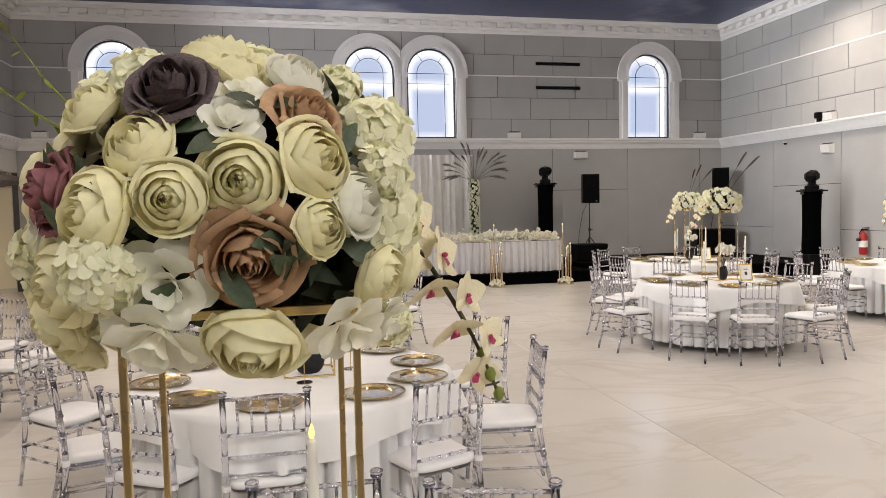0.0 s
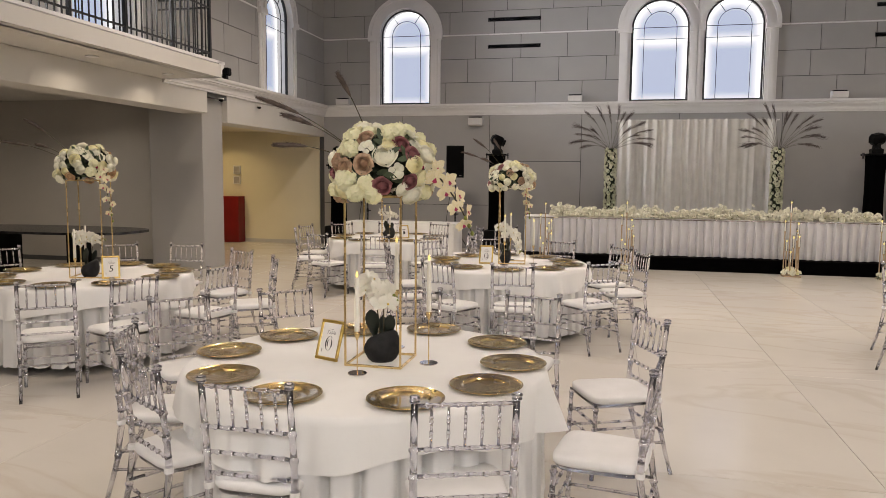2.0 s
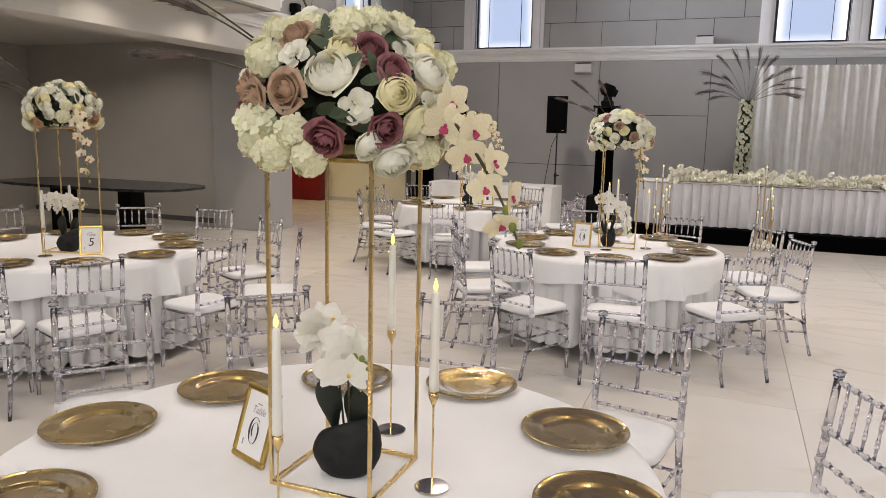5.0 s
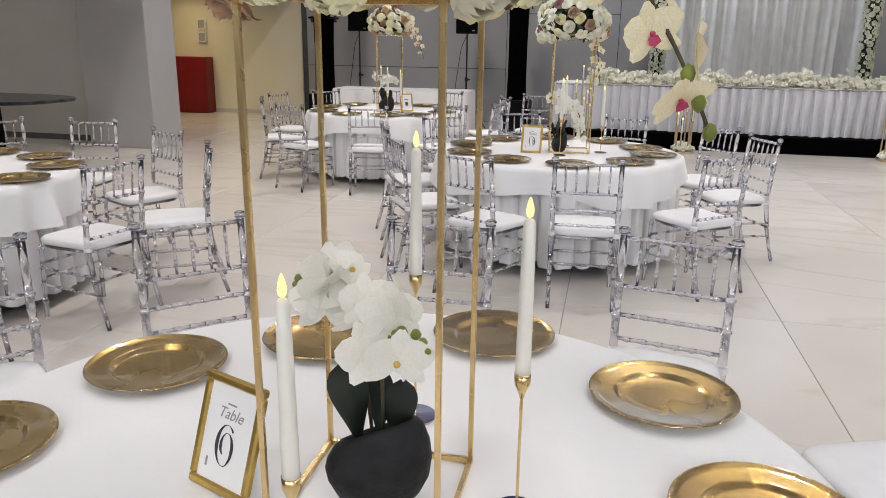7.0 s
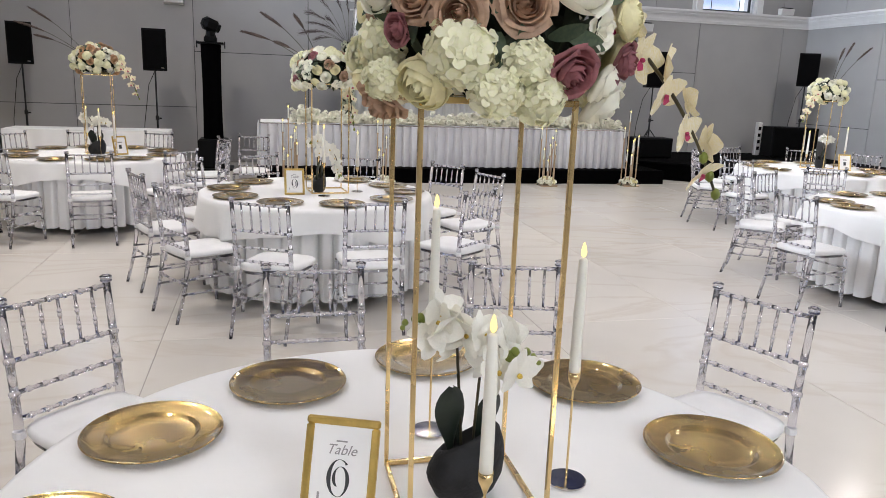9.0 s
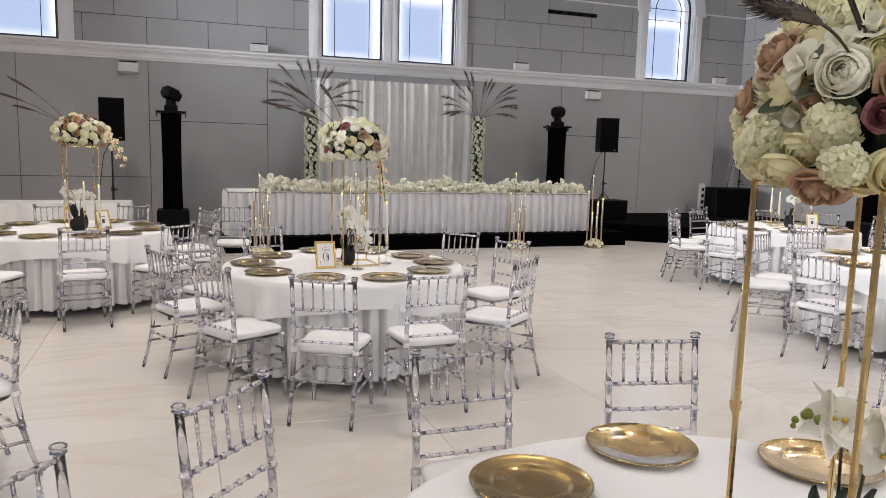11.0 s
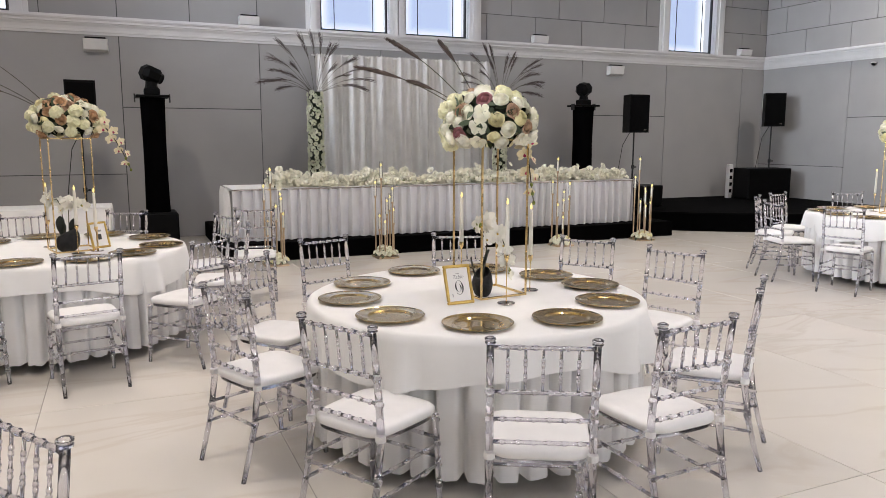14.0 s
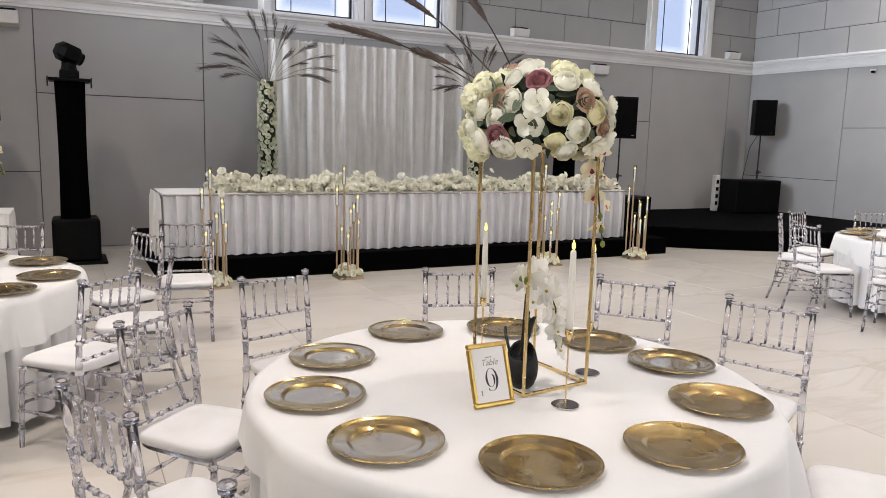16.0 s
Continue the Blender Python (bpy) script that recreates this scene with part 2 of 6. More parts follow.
M_PEACH = mat("peach_petal", (0.64, 0.43, 0.29), 0.7, vary=0.16, scale=2.2, rand=0.08, thin=0.20)
M_TAN = mat("tan_petal", (0.66, 0.41, 0.23), 0.7, vary=0.16, scale=2.2, rand=0.08, thin=0.20)
M_PINK = mat("dusty_rose_petal", (0.42, 0.17, 0.18), 0.7, vary=0.18, scale=2.2, rand=0.08, thin=0.20)
M_TAUPE = mat("taupe_petal", (0.14, 0.10, 0.10), 0.7, vary=0.2, scale=14)
M_HYD = mat("hydrangea_petal", (0.92, 0.89, 0.68), 0.7, vary=0.08, scale=6, tint=(0.87, 0.86, 0.58), thin=0.26)
M_ORCHID = mat("orchid_petal", (0.91, 0.85, 0.70), 0.6, vary=0.06, scale=16, tint=(0.82, 0.72, 0.36), thin=0.26)
M_ORCHIDWHITE = mat("white_orchid_petal", (0.92, 0.90, 0.82), 0.6, vary=0.03, scale=16, thin=0.26)
M_LIP = mat("orchid_lip", (0.55, 0.05, 0.14), 0.6, vary=0.2, scale=60)
M_LIPY = mat("orchid_lip_yellow", (0.72, 0.50, 0.08), 0.6, vary=0.2, scale=60)
M_PAMPAS = mat("dried_pampas", (0.135, 0.10, 0.082), 0.9, vary=0.25, scale=30)
M_PAMPASGREY = mat("dried_palm_plume", (0.13, 0.105, 0.095), 0.9, vary=0.25, scale=30)
M_RED = mat("red_lacquer", (0.22, 0.008, 0.010), 0.45, vary=0.1, scale=3)
M_REDEXT = mat("red_enamel", (0.38, 0.02, 0.02), 0.3, vary=0.1)
M_WHITEPLASTIC = mat("white_plastic", (0.72, 0.71, 0.69), 0.4, vary=0.03)
M_WINFRAME = mat("dark_window_frame", (0.02, 0.02, 0.022), 0.45, vary=0.1)
M_GLASS = glass_mat()
M_SKYPANEL = flat_glow("window_sky", (0.58, 0.71, 1.0), 1.36)
M_LEDSTRIP = flat_glow("window_led_strip", (0.86, 0.92, 1.0), 2.6)
# The strip light's fall-off across the pane is put into ten emission steps.
M_RIM_GLOW = [flat_glow("rim_glow_step", tuple(p + (q - p) * (1 - k / 10) ** 1.3 for p, q in zip((0.58, 0.71, 1.0), (0.86, 0.92, 1.0))), 1.36 + 0.75 * (1 - k / 10) ** 1.6) for k in range(10)]
M_LAMPFACE = flat_glow("lamp_diffuser", (1.0, 0.94, 0.86), 6.0)
M_CLEARTUBE = glass_mat()
M_CLEARTUBE.name = "clear_glass_tube"


# ---- mesh helpers ----
class Shape:
    """Collects vertices and faces for one mesh."""

    def __init__(self):
        self.v, self.f = [], []

    def add(self, verts, faces):
        k = len(self.v)
        self.v.extend([tuple(p) for p in verts])
        self.f.extend([tuple(i + k for i in q) for q in faces])
        return self

    def box(self, x0, y0, z0, x1, y1, z1, b=0.0):
        if b <= 0:
            v = [(x, y, z) for z in (z0, z1) for y in (y0, y1) for x in (x0, x1)]
            return self.add(v, [(0, 2, 3, 1), (4, 5, 7, 6), (0, 1, 5, 4), (2, 6, 7, 3), (0, 4, 6, 2), (1, 3, 7, 5)])
        b = min(b, (x1 - x0) * 0.45, (y1 - y0) * 0.45, (z1 - z0) * 0.45)
        v = []
        for sx in (0, 1):
            for sy in (0, 1):
                for sz in (0, 1):
                    X, Y, Z = (x0, x1)[sx], (y0, y1)[sy], (z0, z1)[sz]
                    dx, dy, dz = (b, -b)[sx], (b, -b)[sy], (b, -b)[sz]
                    v += [(X, Y + dy, Z + dz), (X + dx, Y, Z + dz), (X + dx, Y + dy, Z)]

        def i(sx, sy, sz, k):
            return (sx * 4 + sy * 2 + sz) * 3 + k
        f = []
        for s in (0, 1):
            for k in range(3):
                c = [(0, 0), (1, 0), (1, 1), (0, 1)]
                q = []
                for a, d in c:
                    idx = [0, 0, 0]
                    idx[k], idx[(k + 1) % 3], idx[(k + 2) % 3] = s, a, d
                    q.append(i(*idx, k))
                f.append(tuple(q if s else q[::-1]))
        for k in range(3):
            a, d = (k + 1) % 3, (k + 2) % 3
            for s in (0, 1):
                for u in (0, 1):
                    lo, hi = [0, 0, 0], [0, 0, 0]
                    lo[a] = hi[a] = s
                    lo[d] = hi[d] = u
                    hi[k] = 1
                    q = [i(*lo, a), i(*hi, a), i(*hi, d), i(*lo, d)]
                    f.append(tuple(q if s == u else q[::-1]))
        for sx in (0, 1):
            for sy in (0, 1):
                for sz in (0, 1):
                    q = [i(sx, sy, sz, 0), i(sx, sy, sz, 1), i(sx, sy, sz, 2)]
                    f.append(tuple(q if (sx + sy + sz) % 2 else q[::-1]))
        return self.add(v, f)

    def lathe(self, prof, seg=16, at=(0, 0, 0), m=None):
        v, f = [], []
        for r, z in prof:
            for i in range(seg):
                a = 2 * math.pi * i / seg
                v.append((at[0] + r * math.cos(a), at[1] + r * math.sin(a), at[2] + z))
        for j in range(len(prof) - 1):
            for i in range(seg):
                k = (i + 1) % seg
                f.append((j * seg + i, j * seg + k, (j + 1) * seg + k, (j + 1) * seg + i))
        if prof[0][0] > 1e-4:
            f.append(tuple(range(seg - 1, -1, -1)))
        if prof[-1][0] > 1e-4:
            f.append(tuple(range((len(prof) - 1) * seg, len(prof) * seg)))
        if m is not None:
            v = [m @ Vector(p) for p in v]
        return self.add(v, f)

    def tube(self, pts, r, seg=6):
        pts = [Vector(p) for p in pts]
        rs = r if isinstance(r, (list, tuple)) else [r] * len(pts)
        v, f = [], []
        d0 = (pts[1] - pts[0]).normalized()
        ref = Vector((0, 0, 1)) if abs(d0.z) < 0.9 else Vector((1, 0, 0))
        for k, p in enumerate(pts):
            d = (pts[min(k + 1, len(pts) - 1)] - pts[max(k - 1, 0)]).normalized()
            a = d.cross(ref).normalized()
            c = d.cross(a).normalized()
            for i in range(seg):
                t = 2 * math.pi * i / seg
                v.append(p + (a * math.cos(t) + c * math.sin(t)) * rs[k])
        for k in range(len(pts) - 1):
            for i in range(seg):
                j = (i + 1) % seg
                f.append((k * seg + i, k * seg + j, (k + 1) * seg + j, (k + 1) * seg + i))
        f.append(tuple(range(seg - 1, -1, -1)))
        f.append(tuple(range((len(pts) - 1) * seg, len(pts) * seg)))
        return self.add(v, f)

    def put(self, other, m):
        return self.add([m @ Vector(p) for p in other.v], other.f)

    def mesh(self, name, material, smooth=False):
        me = bpy.data.meshes.new(name)
        me.from_pydata(self.v, [], self.f)
        me.materials.append(material)
        if smooth:
            me.polygons.foreach_set("use_smooth", [True] * len(me.polygons))
        me.update()
        return me


def thing(name, label, category, at=None, group="", kind=""):
    ob = new(name)
    ob.empty_display_size = 0.1
    if at is not None:
        ob.matrix_basis = at
    return tagged(ob, label, category, group, kind)


def part(name, shape, material, parent, label="", smooth=False, at=None):
    me = shape if isinstance(shape, bpy.types.Mesh) else shape.mesh(name, material, smooth)
    ob = new(name, me)
    ob.parent = parent
    if at is not None:
        ob.matrix_basis = at
    if label:
        tagged(ob, label)
    return ob


def solid(name, shape, material, label, category, kind="", smooth=False, group="", at=None):
    ob = new(name, shape.mesh(name, material, smooth))
    if at is not None:
        ob.matrix_basis = at
    return tagged(ob, label, category, group, kind)


# ---- hall shell ----
def arch_points(cx, half, spring, n=20):
    return [(cx + half * math.cos(math.pi * i / n), spring + half * math.sin(math.pi * i / n)) for i in range(n + 1)]


SILL, SPRING, HALF = 3.54, 5.19, 0.63
BACK_WINDOWS = (-3.85, 2.18, 3.775, 9.875)
LEFT_WINDOWS = (15.28, 9.6, 6.9)


def wall_with_windows(name, a0, a1, z0, z1, centres, to3d, thick, material, label):
    """A wall in its own plane (a along it, z up), with arched openings through it."""
    cells = []
    cuts = [a0]
    for c in sorted(centres):
        cuts += [c - HALF, c + HALF]
    cuts.append(a1)
    for k in range(0, len(cuts), 2):
        if cuts[k + 1] - cuts[k] > 1e-3:
            cells.append([(cuts[k], z0), (cuts[k + 1], z0), (cuts[k + 1], z1), (cuts[k], z1)])
    reveal = []
    for c in sorted(centres):
        if SILL > z0:
            cells.append([(c - HALF, z0), (c + HALF, z0), (c + HALF, SILL), (c - HALF, SILL)])
        pts = arch_points(c, HALF, SPRING)
        for p, q in zip(pts[:-1], pts[1:]):
            cells.append([(q[0], q[1]), (p[0], p[1]), (p[0], z1), (q[0], z1)])
        loop = [(c + HALF, max(SILL, z0))] + pts + [(c - HALF, max(SILL, z0))]
        reveal.append(loop)
    s = Shape()
    for cell in cells:
        s.add([to3d(a, z, 0) for a, z in cell], [(0, 1, 2, 3)])
        s.add([to3d(a, z, thick) for a, z in cell], [(3, 2, 1, 0)])
    for p, q in (((a0, z0), (a1, z0)), ((a1, z0), (a1, z1)), ((a1, z1), (a0, z1)), ((a0, z1), (a0, z0))):
        s.add([to3d(*p, 0), to3d(*q, 0), to3d(*q, thick), to3d(*p, thick)], [(3, 2, 1, 0)])
    ob = solid(name, s, material, label, "wall", "structure")
    for loop in reveal:
        s = Shape()
        for p, q in zip(loop, loop[1:] + loop[:1]):
            s.add([to3d(*p, -0.02), to3d(*q, -0.02), to3d(*q, thick), to3d(*p, thick)], [(0, 1, 2, 3)])
        part("reveal", s, M_TRIM, ob, "white plastered window reveal")
    return ob


def back3(a, z, d):
    return (a, YB + d, z)


def left3(a, z, d):
    return (XL - d, a, z)


def right3(a, z, d):
    return (XR + d, a, z)


def front3(a, z, d):
    return (a, YF - d, z)


wall_north = wall_with_windows("wall_north", -12.0, XR + 0.35, -0.05, 6.9, BACK_WINDOWS, back3, 0.35, M_JOINT,
                               "grey panelled hall wall with arched windows")
wall_west = wall_with_windows("wall_west", YF - 0.3, YB, 3.16, 6.9, LEFT_WINDOWS, left3, 0.35, M_JOINT,
                              "grey panelled side wall with arched windows")
wall_east = wall_with_windows("wall_east", YF - 0.3, YB, -0.05, 6.9, (), right3, 0.35, M_JOINT, "grey panelled side wall")
wall_south = wall_with_windows("wall_south", -12.0, XR + 0.3, -0.05, 6.9, BACK_WINDOWS, front3, 0.3, M_WALL, "plain grey wall closing the hall")


def outside_window(a, z, centres, pad):
    for c in centres:
        if abs(a - c) < HALF + pad and z > SILL - 0.03:
            if z <= SPRING:
                return False
            if (a - c) ** 2 + (z - SPRING) ** 2 < (HALF + pad) ** 2:
                return False
    return True


def panel_cells(a0, a1, z0, z1, centres, pad=0.06):
    """Splits a panel into cells that stop short of the window openings."""
    if all(c + HALF + pad < a0 or c - HALF - pad > a1 for c in centres):
        return [(a0, z0, a1, z1)]
    out = []
    n = max(1, math.ceil((a1 - a0) / 0.06))
    m = max(1, math.ceil((z1 - z0) / 0.07))
    for i in range(n):
        run = None
        for j in range(m + 1):
            za = z0 + (z1 - z0) * j / m
            ok = j < m and outside_window(a0 + (a1 - a0) * (i + 0.5) / n, za + (z1 - z0) * 0.5 / m, centres, pad)
            if ok and run is None:
                run = za
            if not ok and run is not None:
                out.append((a0 + (a1 - a0) * i / n, run, a0 + (a1 - a0) * (i + 1) / n, za))
                run = None
    return out


def panels(parent, to3d, a_lo, a_hi, rows, centres, gap=0.014, proud=0.022):
    """Rows of (z0, z1, pitch, offset): wall panels, each an object of its own with open joints between."""
    for z0, z1, pitch, off in rows:
        a = off
        while a < a_hi:
            p0, p1 = max(a, a_lo), min(a + pitch, a_hi)
            a += pitch
            if p1 - p0 < 0.08:
                continue
            cells = panel_cells(p0 + gap / 2, p1 - gap / 2, z0 + gap / 2, z1 - gap / 2, centres)
            if not cells:
                continue
            s = Shape()
            for c0, d0, c1, d1 in cells:
                v = [to3d(c0, d0, -proud), to3d(c1, d0, -proud), to3d(c1, d1, -proud), to3d(c0, d1, -proud),
                     to3d(c0, d0, 0.002), to3d(c1, d0, 0.002), to3d(c1, d1, 0.002), to3d(c0, d1, 0.002)]
                s.add(v, [(0, 1, 2, 3), (0, 4, 5, 1), (1, 5, 6, 2), (2, 6, 7, 3), (3, 7, 4, 0)])
            part("wall_panel", s, M_PANEL, parent)


UPPER = [(3.50, 4.03, 1.09, 0.45), (4.03, 4.585, 1.09, -0.10), (4.585, 5.155, 1.09, 0.09), (5.155, 5.70, 1.09, -0.55), (5.70, 6.27, 1.09, -0.25)]
up_back = [(a, b, p, o - 16 * p) for a, b, p, o in UPPER]
panels(wall_north, back3, XL, XR, up_back, BACK_WINDOWS)
panels(wall_west, left3, YF, YB - 0.03, [(a, b, p, o - 16 * p) for a, b, p, o in UPPER], LEFT_WINDOWS)
panels(wall_east, right3, YF, YB - 0.03, [(a, b, p, o - 16 * p) for a, b, p, o in UPPER], ())
for k in range(-3, 6):
    a = 0.466 + 2.19 * k
    split = 2.14 if k in (-1, 3) or k % 4 == 3 else (1.07 if k < -1 else None)
    lo, hi = max(a, XL), min(a + 2.19, XR)
    if hi - lo < 0.1:
        continue
    rows = [(0.0, split, hi - lo, lo), (split, 3.26, hi - lo, lo)] if split else [(0.0, 3.26, hi - lo, lo)]
    panels(wall_north, back3, lo, hi, rows, ())
for k in range(0, 9):
    a = 15.65 - 2.3 * k
    rows = [(0.0, 1.07, 2.3, a), (1.07, 3.26, 2.3, a)] if k % 2 == 0 else [(0.0, 2.1, 2.3, a), (2.1, 3.26, 2.3, a)]
    panels(wall_east, right3, max(a, YF), min(a + 2.3, YB - 0.03), rows, ())


def moulding(name, to3d, a0, a1, prof, parent_label, category="moulding"):
    """Runs a profile of (out, z) along a wall."""
    s = Shape()
    n = len(prof)
    v = [to3d(a0, z, -o) for o, z in prof] + [to3d(a1, z, -o) for o, z in prof]
    s.add(v, [(i, (i + 1) % n, n + (i + 1) % n, n + i) for i in range(n)] + [tuple(range(n - 1, -1, -1)), tuple(range(n, 2 * n))])
    return solid(name, s, M_TRIM, parent_label, category, "structure")


LEDGE_PROF = [(0.0, 3.245), (0.045, 3.245), (0.05, 3.275), (0.065, 3.285), (0.072, 3.32), (0.09, 3.36), (0.12, 3.39), (0.125, 3.405), (0.15, 3.412),
              (0.155, 3.445), (0.175, 3.452), (0.19, 3.475), (0.19, 3.512), (0.0, 3.512)]
CORN_PROF = [(0.0, 6.22), (0.04, 6.22), (0.04, 6.30), (0.07, 6.31), (0.07, 6.36), (0.09, 6.36), (0.09, 6.49), (0.24, 6.49), (0.24, 6.56), (0.28, 6.60), (0.28, 6.63), (0.0, 6.63)]
MID_PROF = [(0.0, 5.135), (0.028, 5.135), (0.034, 5.15), (0.028, 5.168), (0.0, 5.168)]
for nm, fn, a0, a1 in (("trim_north", back3, XL, XR), ("trim_east", right3, YF, YB)):
    moulding(nm, fn, a0, a1, LEDGE_PROF, "white stepped plaster ledge running along the wall")
moulding("trim_west", left3, 11.0, YB, LEDGE_PROF, "white stepped plaster ledge running along the wall")
for nm, fn, a0, a1 in (("cornice_north", back3, XL, XR), ("cornice_east", right3, YF, YB), ("cornice_west", left3, YF, YB)):
    ob = moulding(nm, fn, a0, a1, CORN_PROF, "white plaster cornice with square dentils", "cornice")
    k = a0 + 0.3
    while k < a1 - 0.2:
        s = Shape()
        v = [fn(k + da, z, -o) for z in (6.37, 6.485) for o in (0.088, 0.20) for da in (0, 0.20)]
        s.add(v, [(0, 2, 3, 1), (4, 5, 7, 6), (0, 1, 5, 4), (2, 6, 7, 3), (0, 4, 6, 2), (1, 3, 7, 5)])
        part("dentil", s, M_TRIM, ob)
        k += 0.40
edges = {"back": [XL] + [e for c in (BACK_WINDOWS[0], 2.97, BACK_WINDOWS[3]) for e in (c - (0.93 if c != 2.97 else 1.72), c + (0.93 if c != 2.97 else 1.72))] + [XR],
         "left": [YF] + [e for c in sorted(LEFT_WINDOWS) for e in (c - 0.93, c + 0.93)] + [YB], "right": [YF, YB]}
for key, fn in (("back", back3), ("left", left3), ("right", right3)):
    e = edges[key]
    for i in range(0, len(e), 2):
        moulding("trim_band", fn, e[i], e[i + 1], MID_PROF, "thin white plaster string course")


def arched_window(name, c, to3d, side=0):
    """An arched window: surround, dark frame, leading, glass, lit reveal strip, painted glow bands and the sky behind.
    """
    w = thing(name, "tall arched window with frosted pale blue glass and lit edges", "window", kind="structure")
    pts = arch_points(c, 1.0, 0.0, 24)

    def band(r0, r1, o0, o1, zlo):
        s = Shape()
        loop = []
        for r in (r0, r1):
            lo = math.acos(min(1.0, 0.787 / r)) if side and zlo > SILL + 0.5 else 0.0
            a0, a1 = (lo, math.pi) if side > 0 else (0.0, math.pi - lo)
            arc = [(c + r * math.cos(a0 + (a1 - a0) * i / 24), SPRING + r * math.sin(a0 + (a1 - a0) * i / 24)) for i in range(25)]
            loop.append(([] if side > 0 and zlo > SILL + 0.5 else [(c + r, zlo)]) + arc + ([] if side < 0 and zlo > SILL + 0.5 else [(c - r, zlo)]))
        n = len(loop[0])
        for o, rev in ((o0, 0), (o1, 1)):
            v = [to3d(*p, -o) for p in loop[0]] + [to3d(*p, -o) for p in loop[1]]
            s.add(v, [(i, i + 1, n + i + 1, n + i) for i in range(n - 1)])
        for lp in loop:
            v = [to3d(*p, -o0) for p in lp] + [to3d(*p, -o1) for p in lp]
            s.add(v, [(i, i + 1, n + i + 1, n + i) for i in range(n - 1)])
        for lp in (0, -1):
            v = [to3d(*loop[0][lp], -o0), to3d(*loop[1][lp], -o0), to3d(*loop[1][lp], -o1), to3d(*loop[0][lp], -o1)]
            s.add(v, [(0, 1, 2, 3)])
        return s
    part("archivolt", band(0.64, 0.74, 0.0, 0.085, SPRING - 0.001), M_TRIM, w)
    part("archivolt", band(0.74, 0.86, 0.0, 0.055, SPRING - 0.001), M_TRIM, w)
    part("archivolt", band(0.86, 0.95, 0.0, 0.075, SPRING - 0.001), M_TRIM, w)
    for sgn in (-1, 1):
        s = Shape()
        inner = side == sgn
        for r0, r1, o in (((0.65, 0.70, 0.06), (0.70, 0.787, 0.085)) if inner else ((0.65, 0.72, 0.06), (0.72, 0.82, 0.085), (0.82, 0.90, 0.05))):
            a, b = sorted((c + sgn * r0, c + sgn * r1))
            v = [to3d(x, z, -d) for z in (SILL - 0.04, SPRING - 0.12) for d in (-0.01, o) for x in (a, b)]
            s.add(v, [(0, 2, 3, 1), (4, 5, 7, 6), (0, 1, 5, 4), (2, 6, 7, 3), (0, 4, 6, 2), (1, 3, 7, 5)])
        part("pilaster", s, M_TRIM, w)
        s = Shape()
        a, b = sorted((c + sgn * 0.63, c + sgn * (0.787 if side == sgn else 0.94)))
        v = [to3d(x, z, -d) for z in (SPRING - 0.12, SPRING) for d in (-0.01, 0.11) for x in (a, b)]
        s.add(v, [(0, 2, 3, 1), (4, 5, 7, 6), (0, 1, 5, 4), (2, 6, 7, 3), (0, 4, 6, 2), (1, 3, 7, 5)])
        part("capital", s, M_TRIM, w)
    s = Shape()
    s = band(HALF - 0.034, HALF - 0.001, -0.10, -0.05, SILL)
    v = [to3d(x, z, d) for z in (SILL + 0.001, SILL + 0.032) for d in (0.05, 0.10) for x in (c - HALF + 0.035, c + HALF - 0.035)]
    s.add(v, [(0, 2, 3, 1), (4, 5, 7, 6), (0, 1, 5, 4), (2, 6, 7, 3), (0, 4, 6, 2), (1, 3, 7, 5)])
    part("window_frame", s, M_WINFRAME, w)

    def bar(a0, z0, a1, z1, t=0.006):
        da, dz = a1 - a0, z1 - z0
        ln = math.hypot(da, dz)
        px, pz = -dz / ln * t, da / ln * t
        v = [to3d(a, z, d) for d in (0.072, 0.088) for a, z in ((a0 + px, z0 + pz), (a0 - px, z0 - pz), (a1 - px, z1 - pz), (a1 + px, z1 + pz))]
        return v, [(0, 1, 2, 3), (7, 6, 5, 4), (0, 4, 5, 1), (1, 5, 6, 2), (2, 6, 7, 3), (3, 7, 4, 0)]
    s = Shape()
    s.add(*bar(c - 0.36, SILL, c - 0.36, SPRING))
    s.add(*bar(c + 0.36, SILL, c + 0.36, SPRING))
    s.add(*bar(c - HALF, SPRING, c + HALF, SPRING))
    s.add(*bar(c - HALF, SPRING - 0.26, c + HALF, SPRING - 0.26, 0.004))
    for i in range(12):
        a, b = math.pi * i / 12, math.pi * (i + 1) / 12
        s.add(*bar(c + 0.36 * math.cos(a), SPRING + 0.36 * math.sin(a), c + 0.36 * math.cos(b), SPRING + 0.36 * math.sin(b)))
    for a in (math.radians(55), math.radians(125)):
        s.add(*bar(c + 0.36 * math.cos(a), SPRING + 0.36 * math.sin(a), c + HALF * math.cos(a), SPRING + HALF * math.sin(a)))
    part("leading", s, M_WINFRAME, w, "thin dark leading strips")
    arc = arch_points(c, HALF - 0.005, SPRING, 24)
    s = Shape()
    s.add([to3d(c + HALF - 0.005, SILL, 0.08)] + [to3d(*p, 0.08) for p in arc] + [to3d(c - HALF + 0.005, SILL, 0.08)], [tuple(range(27))])
    g = part("pane", s, M_GLASS, w)
    g.visible_shadow = False
    part("led_strip", band(HALF - 0.06, HALF - 0.004, -0.32, -0.30, SILL), M_LEDSTRIP, w, "cool white strip light round the reveal")
    # Bands of painted glow, fading in from the rim, sill and crossbar.
    for k in range(len(M_RIM_GLOW)):
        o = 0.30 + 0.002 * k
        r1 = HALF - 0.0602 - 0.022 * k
        part("diffuser", band(r1 - 0.022, r1, -o - 0.003, -o - 0.002, SILL), M_RIM_GLOW[k], w)
